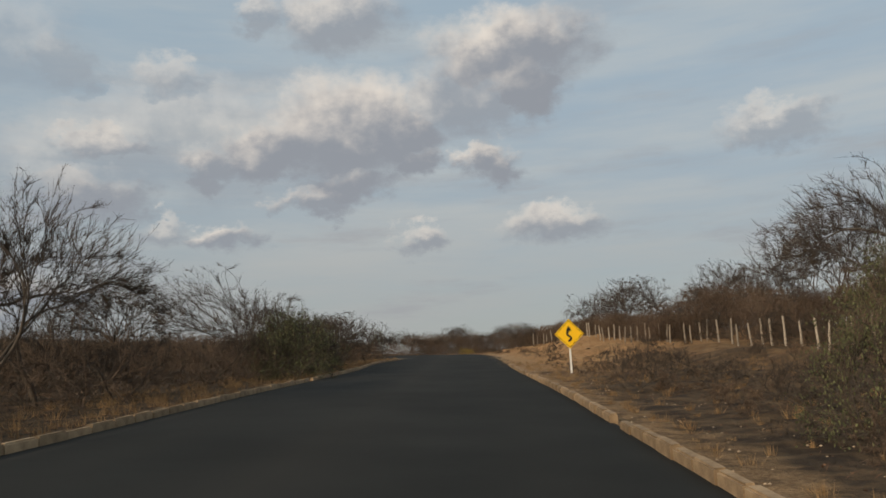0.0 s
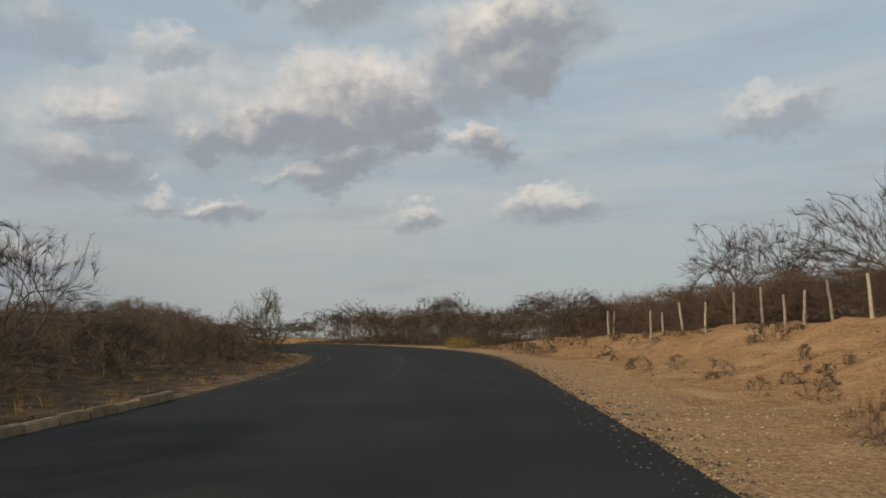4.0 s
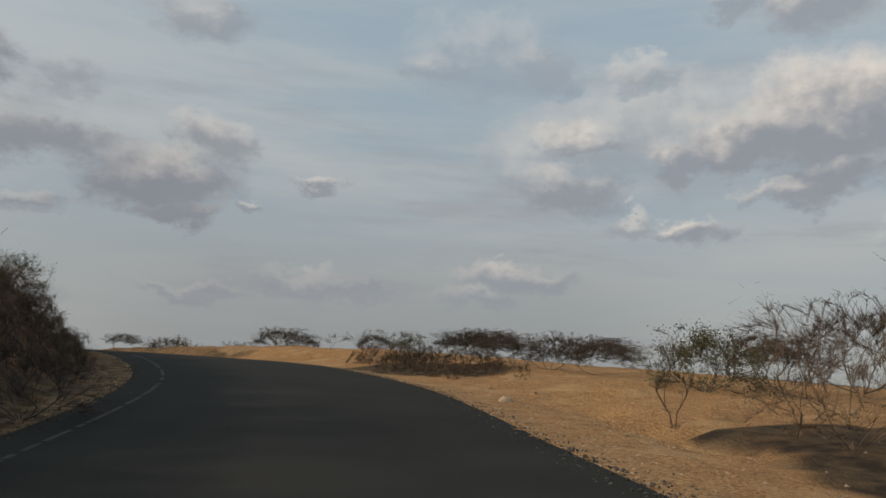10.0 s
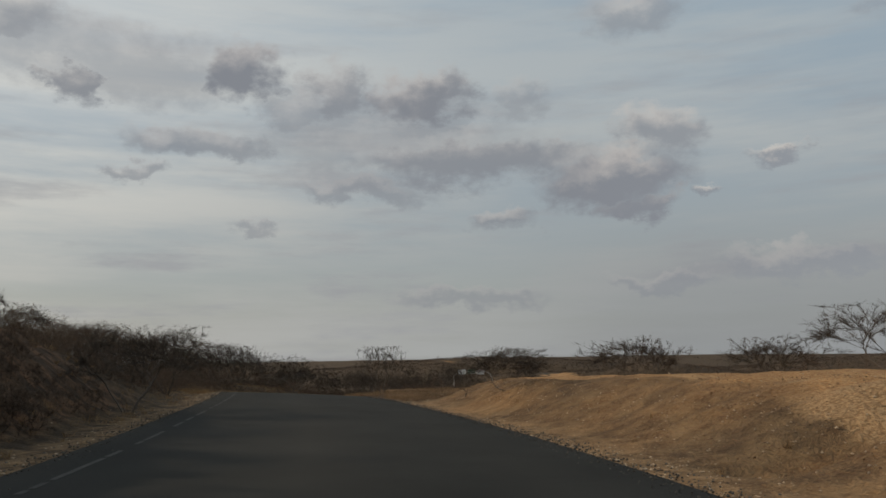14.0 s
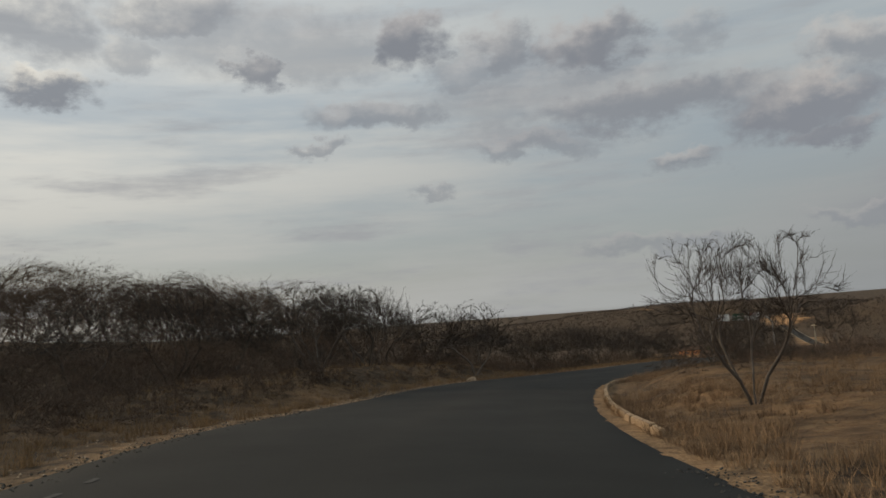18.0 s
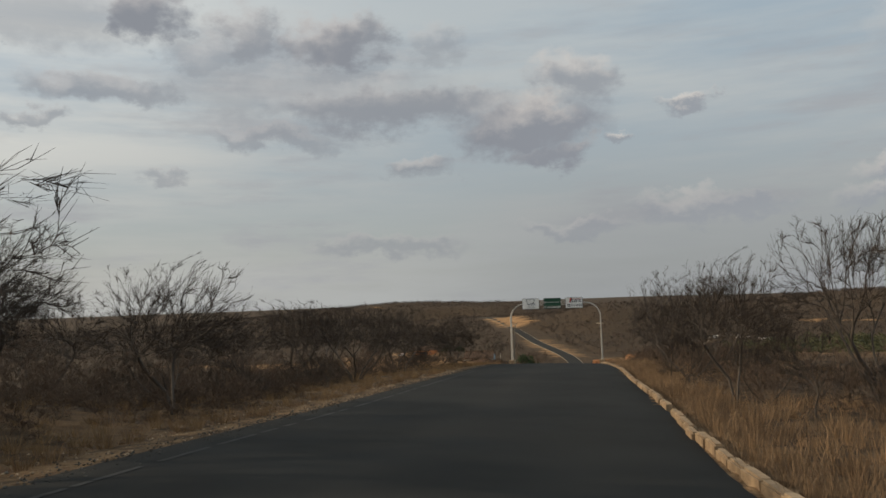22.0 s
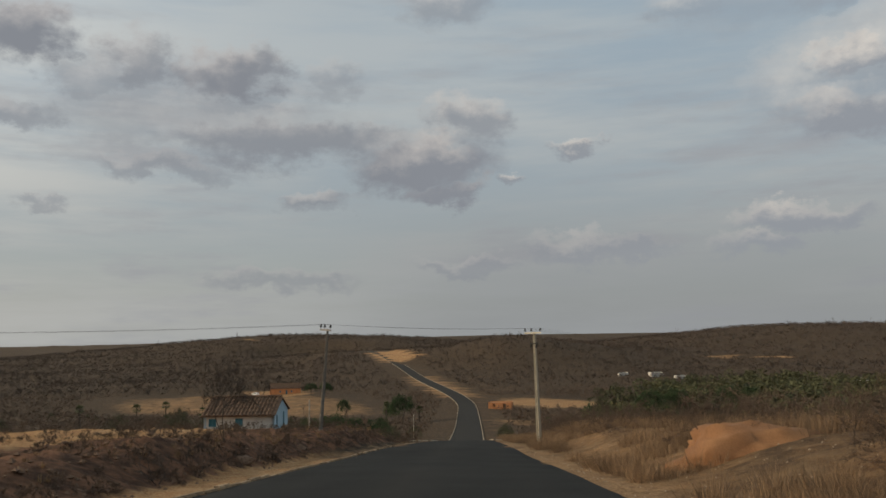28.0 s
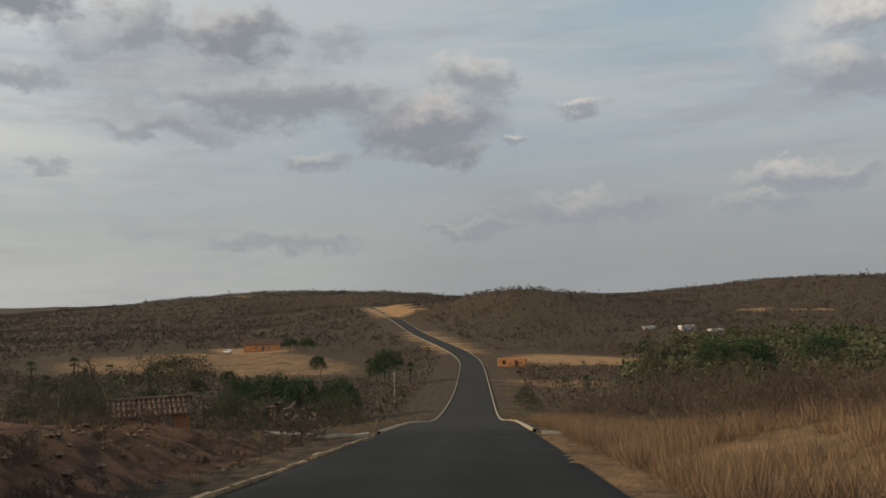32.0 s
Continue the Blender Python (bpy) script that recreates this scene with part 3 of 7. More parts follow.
# soil: bare sand, pale gravel verge, red earth
right_side = goff > 0
sand = np.where(right_side, np.interp(gs, [0, 20, 45, 60, 95, 110, 145, 160, 235, 250, 262, 272, 300, 318, 375, 390, 450, 475, 1200], [0.24, 0.30, 0.46, 0.62, 0.70, 0.62, 0.8, 0.9, 0.9, 0.5, 0.4, 0.44, 0.40, 0.32, 0.3, 0.46, 0.46, 0.35, 0.3]) * smoothstep(60, 25, gpast),
                np.interp(gs, [0, 130, 150, 240, 280, 300, 318, 360, 384, 392, 450, 470, 1200], [0.1, 0.25, 0.12, 0.12, 0.38, 0.38, 0.36, 0.34, 0.3, 0.1, 0.1, 0.25, 0.25]) * smoothstep(30, 3, gpast))
for s0, s1, out, near in ((92, 128, 13, 9), (128, 162, 5.8, 2.8)):
    sand = np.where(right_side & (gs > s0) & (gs <= s1), sand * smoothstep(out, near, gpast + bumps(gx * 1.5, gy * 1.5)), sand)
field = 0
for cx, cy, rx, ry, k in ((-505, 396, 82, 46, 0.5), (-413, 484, 38, 20, 0.62), (-262, 256, 60, 26, 0.8), (-1050, 662, 22, 7, 0.6), (-509, 740, 12, 10, 0.7), (-478, 748, 14, 9, 0.7), (-560, 440, 30, 16, 0.6), (-365, 418, 16, 10, 0.5)):
    field = np.maximum(field, k * smoothstep(1.3, 0.7, np.hypot((gx - cx) / rx, (gy - cy) / ry)))
cutting = smoothstep(925, 945, gs) * smoothstep(1060, 1040, gs) * smoothstep(14, 8, gpast) * np.where(right_side, 1.0, 0.5) + smoothstep(700, 720, gs) * smoothstep(850, 820, gs) * smoothstep(7, 3, gpast) * 0.6
sand = np.maximum(sand, np.maximum(field, cutting))
# less sand, so a darker ground colour, in an oval under the low shrubs
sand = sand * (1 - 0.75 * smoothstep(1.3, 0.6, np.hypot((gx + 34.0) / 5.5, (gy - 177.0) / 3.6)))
gravel = smoothstep(3.2, 0.6, gpast) * np.where(right_side, 0.5, 0.45) * (gs < 440)
gravel = np.maximum(gravel, smoothstep(5.0, 1.5, gpast) * np.where(right_side, np.interp(gs, [48, 60, 145, 160], [0, 0.55, 0.55, 0]), 0))
gravel = np.maximum(gravel, smoothstep(1.2, 0.6, np.hypot((gx + 58.2) / 5.0, (gy - 190.3) / 1.6)) * 0.8)
sand = np.where(right_side & (gs > 205) & (gs < 262), sand * (0.5 + 0.5 * smoothstep(4.5, 7.0, gpast + bumps(gx, gy) * 2)), sand)
red = np.where(right_side, 0.0, np.interp(gs, [140, 160, 230, 250, 380, 392, 450, 470], [0, 0.55, 0.5, 0, 0, 0.85, 0.8, 0])) * smoothstep(1.0, 2.4, gpast) * smoothstep(11, 6, gpast)
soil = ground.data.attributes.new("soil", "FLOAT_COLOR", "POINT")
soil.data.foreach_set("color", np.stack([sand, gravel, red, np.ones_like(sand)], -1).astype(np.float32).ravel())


# ---------------------------------------------------------------- road
def strip(name, s0, s1, offsets, lift, wobble=0.0, seed=1):
    """A ribbon along the road; offsets: functions or fractions of the half width."""
    rows = np.where((AT >= s0) & (AT <= s1))[0]
    rng = np.random.default_rng(seed)
    co = np.zeros((len(rows), len(offsets), 3))
    edge = rng.normal(0, 1, (2, len(rows)))
    edge = np.stack([np.convolve(e, np.ones(3) / 3, "same") for e in edge])
    for j, f in enumerate(offsets):
        o = LINE[rows, 3] * f
        if wobble and j in (0, len(offsets) - 1):
            o = o + edge[0 if j == 0 else 1] * wobble
        co[:, j, :2] = LINE[rows, :2] + SIDE[rows] * o[:, None]
        co[:, j, 2] = LINE[rows, 2] + np.clip(o, -LINE[rows, 3], LINE[rows, 3]) * LINE[rows, 4] + lift + 0.06 * (1 - np.abs(f) ** 2)
        if j in (0, len(offsets) - 1):
            co[:, j, 2] -= 0.10
    return grid_mesh(name, co[..., 0], co[..., 1], co[..., 2]), len(rows)


road_mesh, n_rows = strip("road", -30, 1150, [-1.05, -1.0, -0.85, -0.62, -0.42, -0.2, -0.06, 0.06, 0.2, 0.42, 0.62, 0.85, 1.0, 1.05], 0.0, 0.09)
road = structure("road", road_mesh, ASPHALT, "dark asphalt country road with worn tyre tracks", "road")
wear_row = np.array([0.6, 0.25, 0.0, 0.1, 0.0, 0.12, 0.32, 0.2, 0.08, 0.0, 0.12, 0.0, 0.2, 0.6])
rows_at = AT[(AT >= -30) & (AT <= 1150)]
older = smoothstep(462, 470, rows_at)[:, None]
wear = wear_row[None, :] * (0.75 + 0.25 * np.sin(rows_at * 0.21)[:, None]) * (1 - older) + 0.55 * older
at = road.data.attributes.new("wear", "FLOAT", "POINT")
at.data.foreach_set("value", wear.astype(np.float32).ravel())


# ---------------------------------------------------------------- kit for things
def empty(name, x, y, z, turn=0.0):
    ob = new(name)
    ob.empty_display_size = 0.3
    ob.matrix_basis = pose(x, y, z, 0, 0, turn)
    return ob


def part(name, mesh, mat, parent, label=""):
    """Links a mesh or bmesh as one object under a thing or a part."""
    if isinstance(mesh, bmesh.types.BMesh):
        me = bpy.data.meshes.new(name)
        mesh.to_mesh(me); mesh.free()
    else:
        me = mesh
    if mat is not None and not me.materials:
        me.materials.append(mat)
    ob = new(name, me)
    ob.parent = parent
    return tagged(ob, label) if label else ob


def box_bm(sx, sy, sz, m=None, bevel=0.0):
    bm = bmesh.new()
    bmesh.ops.create_cube(bm, size=1.0, matrix=(m or Matrix()) @ Matrix.Diagonal((sx, sy, sz, 1)))
    if bevel:
        bmesh.ops.bevel(bm, geom=bm.edges[:], offset=bevel, segments=2, affect="EDGES")
    return bm


def tube_mesh(name, segs, sides):
    """segs: rows of x0 y0 z0 x1 y1 z1 r0 r1; one open tapered tube a row."""
    a = np.asarray(segs, float)
    p, q = a[:, :3], a[:, 3:6]
    d = q - p
    d /= np.maximum(np.linalg.norm(d, axis=1), 1e-6)[:, None]
    ref = np.where(np.abs(d[:, 2:3]) > 0.9, [[1.0, 0, 0]], [[0, 0, 1.0]])
    u = np.cross(d, ref); u /= np.linalg.norm(u, axis=1)[:, None]
    v = np.cross(d, u)
    ang = np.arange(sides) * 2 * math.pi / sides
    ring = np.cos(ang)[None, :, None] * u[:, None] + np.sin(ang)[None, :, None] * v[:, None]
    co = np.concatenate([p[:, None] + ring * a[:, 6, None, None], q[:, None] + ring * a[:, 7, None, None]], 1)
    k = np.arange(sides); n = (k + 1) % sides
    f = np.stack([k, n, n + sides, k + sides], 1)
    faces = (np.arange(len(a))[:, None, None] * (2 * sides) + f[None]).reshape(-1, 4)
    return raw_mesh(name, co.reshape(-1, 3), faces)


def pipe(points, r, sides=8):
    rows = [(*points[i], *points[i + 1], r, r) for i in range(len(points) - 1)]
    return rows


# ---------------------------------------------------------------- dry trees and bushes
def crown_points(rng, shape, count):
    """Places that twigs grow towards, in a crown of unit height; shape names its outline."""
    q = rng.normal(0, 1, (count * 3, 3))
    q /= np.linalg.norm(q, axis=1)[:, None]
    q *= rng.uniform(0.08, 1.0, (len(q), 1)) ** 0.36
    if shape == "dome":                                  # a rounded head on a short trunk
        p = q * [0.62, 0.62, 0.50] + [0, 0, 0.50]
        p = p[p[:, 2] > 0.34 + 0.10 * np.hypot(p[:, 0], p[:, 1]) + 0.2 * rng.uniform(0, 1, len(p)) ** 2]
    elif shape == "umbrella":                            # a wide flat head
        p = q * [1.0, 1.0, 0.80] + [0, 0, 0.20]
        p = p[p[:, 2] > 0.10 + 0.42 * np.hypot(p[:, 0], p[:, 1]) + 0.12 * rng.uniform(0, 1, len(p))]
    elif shape == "vase":                                # fans out from the ground, round on top
        p = q * [0.56, 0.56, 0.62] + [0, 0, 0.40]
        r = np.hypot(p[:, 0], p[:, 1])
        p = p[(p[:, 2] > 0.26) & (r < 0.04 + 0.74 * p[:, 2])]
    elif shape == "hummock":                             # a tangled half ball
        p = q * [0.66, 0.66, 0.95] + [0, 0, 0.05]
        p = p[p[:, 2] > 0.05]
    else:                                                # "wand": a slim shoot
        p = q * [0.30, 0.30, 0.52] + [0, 0, 0.50]
        p = p[p[:, 2] > 0.2]
    lumps = 0.86 + 0.14 * np.sin(p[:, :1] * 7 + rng.uniform(0, 6)) * np.sin(p[:, 1:2] * 7 + rng.uniform(0, 6)) + rng.normal(0, 0.035, (len(p), 1))
    return (p * lumps)[:count]


def grow(seed, shape, count, stems, step, trunk, tip, twiglets, crook=0.1, reach=0.2):
    """A leafless tree of unit height grown towards the places of its crown: limbs, thin twigs, and where leaves may sit."""
    rng = np.random.default_rng(seed)
    goal = crown_points(rng, shape, count)
    ang = 2 * math.pi * (np.arange(stems) + rng.uniform(-0.3, 0.3, stems)) / stems
    node = [np.array([math.cos(a) * trunk * 1.4, math.sin(a) * trunk * 1.4, -0.02]) for a in ang]
    up = [-1] * stems
    lean = {"dome": 0.55, "umbrella": 1.0, "vase": 0.5, "hummock": 0.9, "wand": 0.15}[shape]
    first = {"dome": 0.22, "umbrella": 0.10, "vase": 0.12, "hummock": 0.08, "wand": 0.2}[shape]
    for k in range(stems):                               # bare stems below the crown
        here, p, d = k, node[k], np.array([math.cos(ang[k]) * lean, math.sin(ang[k]) * lean, 1.0]) * (1.0 if stems > 1 else np.array([0.2, 0.2, 1]))
        d = d / np.linalg.norm(d)
        for j in range(max(1, int(first / step))):
            d = d + rng.normal(0, crook, 3); d[2] = max(d[2], 0.2); d /= np.linalg.norm(d)
            p = p + d * step
            node.append(p); up.append(here); here = len(node) - 1
    heart = np.array([0, 0, {"dome": 0.12, "umbrella": 0.05, "vase": 0.05, "hummock": 0.0, "wand": 0.1}[shape]])
    near = np.full(len(goal), -1)
    best = np.full(len(goal), 9.0)
    live = np.ones(len(goal), bool)
    start, forks = 0, {}
    for turn in range(90):
        fresh = np.array(node[start:])
        d = np.linalg.norm(goal[:, None] - fresh[None], axis=2)
        i = d.argmin(1); d = d[np.arange(len(goal)), i]
        better = d < best
        best = np.where(better, d, best); near = np.where(better, i + start, near)
        live &= best > step * 1.4
        if not live.any():
            break
        start = len(node)
        pulling = live & (best < max(reach, best[live].min() * 1.1))
        wanted = near[pulling]
        pull = goal[pulling] - np.array(node)[wanted]
        pull /= np.linalg.norm(pull, axis=1)[:, None]
        for k in np.unique(wanted):
            if forks.get(k, 0) > 3:
                live[near == k] = False
                continue
            d = pull[wanted == k].sum(0)
            d = d / (np.linalg.norm(d) + 1e-6) + rng.normal(0, crook, 3)
            if up[k] >= 0:
                back = node[k] - node[up[k]]
                d = d + 0.5 * back / (np.linalg.norm(back) + 1e-6)
            out = node[k] - heart
            d = d + 1.0 * out / (np.linalg.norm(out) + 1e-6)
            node.append(node[k] + d / np.linalg.norm(d) * step); up.append(k)
            forks[k] = forks.get(k, 0) + 1
        if len(node) == start:
            break
    pos, up = np.array(node), np.array(up)
    load = np.zeros(len(pos))
    kids = np.bincount(up[up >= 0], minlength=len(pos))
    load[kids == 0] = 1.0
    for k in range(len(pos) - 1, -1, -1):
        if up[k] >= 0:
            load[up[k]] += load[k]
    r = np.maximum(tip, trunk * (load / load.max()) ** 0.58)
    i = np.where(up >= 0)[0]
    rows = np.concatenate([pos[up[i]], pos[i], np.minimum(r[up[i]], r[i] * 1.35)[:, None], r[i][:, None]], 1)
    fine = load[i] < max(4.0, load.max() * 0.06)
    # straight shoots that leave the thin branches outwards, each with a few side twigs
    j = rng.choice(i[fine], int(len(i) * twiglets))
    at = pos[up[j]] + (pos[j] - pos[up[j]]) * rng.uniform(0, 1, (len(j), 1))
    d, out = pos[j] - pos[up[j]], at - heart * 0.8
    d = d / np.linalg.norm(d, axis=1)[:, None] + 0.9 * out / np.linalg.norm(out, axis=1)[:, None] + rng.normal(0, 0.48, d.shape) + [0, 0, 0.1]
    d = d / np.linalg.norm(d, axis=1)[:, None] * rng.uniform(0.5, 2.0, (len(j), 1)) * step
    shoots = np.concatenate([at, at + d, np.full((len(j), 1), tip), np.full((len(j), 1), tip * 0.4)], 1)
    k = rng.integers(0, len(j), int(len(j) * 0.9))
    at2 = at[k] + d[k] * rng.uniform(0.25, 0.9, (len(k), 1))
    d2 = d[k] + rng.normal(0, 0.55, d[k].shape) * np.linalg.norm(d[k], axis=1)[:, None]
    d2 = d2 * rng.uniform(0.3, 0.6, (len(k), 1))
    shoots = np.concatenate([shoots, np.concatenate([at2, at2 + d2, np.full((len(k), 1), tip * 0.8), np.full((len(k), 1), tip * 0.3)], 1)])
    high = np.percentile(pos[:, 2], 99.5)
    for a in (rows, shoots):
        a[:, :6] /= high
        for z in (a[:, 2], a[:, 5]):                     # no lone shoots above the crown
            z[:] = np.where(z > 0.9, 0.9 + (z - 0.9) * 0.5, z)
    return rows, ~fine, shoots, shoots[:, 3:6]


def twig_mesh(name, rows, seed):
    """The finest twigs: one thin tapered blade each."""
    rng = np.random.default_rng(seed)
    p, t = rows[:, :3], rows[:, 3:6]
    side = np.cross(t - p, rng.normal(0, 1, p.shape)); side /= np.linalg.norm(side, axis=1)[:, None]
    a, b = side * rows[:, 6:7] * 1.15, side * rows[:, 7:8] * 1.15
    co = np.stack([p - a, p + a, t + b, t - b], 1).reshape(-1, 3)
    return raw_mesh(name, co, np.arange(len(rows) * 4).reshape(-1, 4))


def leaf_mesh(name, tips, count, size, scatter, seed):
    rng = np.random.default_rng(seed)
    c = tips[rng.integers(0, len(tips), count)] + rng.normal(0, scatter, (count, 3))
    c[:, 2] = np.maximum(c[:, 2], 0.02)
    u = rng.normal(0, 1, (count, 3)); u /= np.linalg.norm(u, axis=1)[:, None]
    v = np.cross(u, rng.normal(0, 1, (count, 3))); v /= np.linalg.norm(v, axis=1)[:, None]
    s = size * rng.uniform(0.6, 1.3, (count, 1))
    co = np.stack([c - u * s, c + v * s * 0.5, c + u * s, c - v * s * 0.5], 1).reshape(-1, 3)
    return raw_mesh(name, co, np.arange(count * 4).reshape(-1, 4))


def make_tree(name, seed, label, category, group, form, leaves=None):
    """One dry tree of unit height: an empty with trunk, branches and perhaps leaves."""
    rows, thick, shoots, tips = grow(seed, *form)
    root = empty(name, 0, 0, -500)
    tagged(root, label, category, group)
    part("trunk", tube_mesh("trunk", rows[thick], 5), BARK, root)
    part("crown", twig_mesh("crown", np.concatenate([rows[~thick], shoots]), seed), TWIG, root)
    reach = np.percentile(np.hypot(tips[:, 0], tips[:, 1]), 96)
    if leaves:
        mat, count, size, scatter = leaves
        part("leaves", leaf_mesh("leaves", tips, count, size, scatter, seed), mat, root)
    return root, 1.0, reach


# outline, places in the crown, stems, length of a piece, radius of the stem and of a twig, twigs per piece, crookedness
DOME = ("dome", 1000, 4, 0.045, 0.0125, 0.0010, 2.0, 0.10, 0.2)
SPREAD = ("umbrella", 1000, 9, 0.06, 0.0085, 0.0014, 2.6, 0.07, 0.25)
FAN = ("vase", 950, 11, 0.045, 0.0060, 0.0009, 2.0, 0.07, 0.18)
SHRUB = ("hummock", 420, 10, 0.07, 0.0060, 0.0017, 2.6, 0.09, 0.25)
WISP = ("wand", 110, 2, 0.07, 0.010, 0.0018, 1.2, 0.08, 0.2)
kinds = {}
for key, form, seeds, name, label, category, leaves in (
        ("bare", DOME, (3, 11, 27, 58), "dry_tree", "leafless grey-brown dry tree with crooked spreading limbs", "tree", None),
        ("umbrella", SPREAD, (5, 17, 48), "thorn_tree", "low leafless thorn tree with a wide flat crown", "tree", None),
        ("fan", FAN, (7, 19, 31), "fan_tree", "leafless many-stemmed tree fanning up from its base", "tree", None),
        ("shrub", SHRUB, (9, 23, 41, 64), "dry_shrub", "tangled leafless brown shrub on dry ground", "shrub", None),
        ("wisp", WISP, (13, 29), "sapling", "thin bare grey sapling with few twigs", "sapling", None),
        ("olive", SHRUB, (15, 37), "olive_bush", "thorn bush with sparse olive-green leaves", "bush", (LEAF, 3600, 0.016, 0.05)),
        ("yellow", SHRUB, (21, 43), "yellow_bush", "low yellowing bush beside the road verge", "bush", (YELLOW_LEAF, 3000, 0.018, 0.05)),
        ("green", ("dome", 260, 1, 0.07, 0.028, 0.002, 0.8, 0.12), (33, 45), "green_tree", "dense dark green leafy tree in the valley", "tree", (DARK_LEAF, 6000, 0.022, 0.055)),
        ("acacia", DOME, (39,), "acacia_tree", "wide olive-brown acacia tree in the valley", "tree", (VALE_LEAF, 5000, 0.014, 0.04))):
    kinds[key] = [make_tree(name, s, label, category, name + "s by the road", form, leaves) for s in seeds]

# half width of a crown against its height
GIRTH = {"bare": 0.60, "umbrella": 1.1, "fan": 0.56, "shrub": 0.58, "wisp": 0.32, "olive": 0.55, "yellow": 0.62, "green": 0.5, "acacia": 0.6}
plant_rng = np.random.default_rng(77)
used = set()


def plant(kind, x, y, high, turn=None, wide=1.0):
    """Stands a copy of a tree on the ground."""
    root, top, reach = kinds[kind][int(plant_rng.integers(0, len(kinds[kind])))]
    k, kw = high * 1.04 / top, high * wide * GIRTH[kind] / reach
    turn = plant_rng.uniform(0, 360) if turn is None else turn
    m = pose(x, y, ground_z(x, y) - 0.03, 0, 0, turn) @ Matrix.Diagonal((kw, kw, k, 1))
    if root.name not in used:
        used.add(root.name)
        root.matrix_basis = m
        return root
    ob = copy_thing(root, m)
    ob.matrix_basis = m
    return ob


# named places: kind, x, y, height, width factor
FIRST_BEND = [("bare", -12.6, 25.2, 6.1, 1.1), ("bare", -12.4, 20.4, 6.3, 1.0), ("fan", -11.6, 40.4, 5.8, 1.0), ("olive", -7.8, 41.5, 3.5, 1.05), ("olive", -8.6, 44.3, 3.0, 1.1), ("bare", -14.0, 33.0, 4.6, 1.2), ("olive", -9.8, 46.0, 3.8, 0.9), ("bare", -10.6, 47.5, 4.8, 1.1),
              ("bare", -8.6, 64.2, 4.2, 1.2), ("bare", -9.3, 70.3, 4.2, 1.2), ("fan", -6.9, 69.2, 3.6, 1.3), ("shrub", -7.9, 50.5, 2.4, 1.2), ("bare", -12.0, 56.0, 4.4, 1.1), ("bare", -12.8, 87.4, 4.8, 1.1),
              ("shrub", 6.1, 26.5, 1.8, 1.2), ("shrub", 7.7, 23.7, 1.0, 1.6), ("olive", 6.7, 12.9, 2.3, 0.9), ("shrub", 7.3, 16.8, 1.3, 1.3), ("shrub", 9.6, 20.5, 1.5, 1.3), ("shrub", 8.2, 64.3, 1.4, 1.1), ("wisp", 7.7, 60.8, 1.1, 1.2), ("shrub", 6.3, 111.0, 0.9, 1.2), ("shrub", 7.1, 110.2, 0.8, 1.2), ("wisp", 6.6, 121.9, 0.9, 1.4), ("shrub", 12.0, 88.0, 1.2, 1.3), ("shrub", 6.9, 71.8, 0.8, 1.2), ("shrub", 8.6, 15.0, 2.2, 1.1), ("olive", 16.5, 29.0, 3.8, 1.2), ("olive", 18.5, 33.0, 4.2, 1.2), ("shrub", 5.6, 13.6, 0.5, 2.2), ("shrub", 6.8, 12.4, 0.5, 2.4), ("shrub", 8.0, 18.5, 0.6, 2.2), ("shrub", 9.2, 27.0, 1.1, 1.6)]
FIRST_BEND += [("bare", 21.0, 39.8, 8.6, 1.0), ("bare", 24.0, 44.0, 7.6, 1.0), ("bare", 22.7, 50.1, 7.2, 1.0), ("bare", 23.0, 57.0, 5.2, 1.0), ("bare", 20.0, 62.0, 4.4, 1.1), ("bare", 27.0, 78.0, 7.0, 1.0), ("bare", 25.5, 70.0, 6.2, 1.0), ("fan", 18.2, 77.9, 5.8, 1.0), ("bare", 20.0, 87.3, 6.1, 1.1),
               ("bare", 20.6, 97.9, 6.2, 1.1), ("bare", 19.6, 108.8, 6.4, 1.0), ("bare", 9.0, 124.0, 3.7, 1.2), ("bare", 2.6, 139.5, 4.8, 1.0), ("bare", 6.2, 131.5, 3.4, 1.2), ("bare", 1.0, 143.5, 4.6, 1.1), ("bare", 11.0, 118.0, 3.6, 1.2),
               ("wisp", -9.8, 111.5, 3.8, 1.0), ("wisp", -10.8, 110.2, 3.5, 1.0), ("olive", -9.6, 113.5, 4.2, 0.5), ("shrub", -8.8, 108.8, 2.0, 1.3), ("bare", -13.6, 126.5, 3.2, 1.3), ("yellow", 2.4, 124.8, 0.95, 1.4), ("yellow", 2.7, 120.6, 0.9, 1.3), ("yellow", 3.4, 122.6, 0.8, 1.3)]
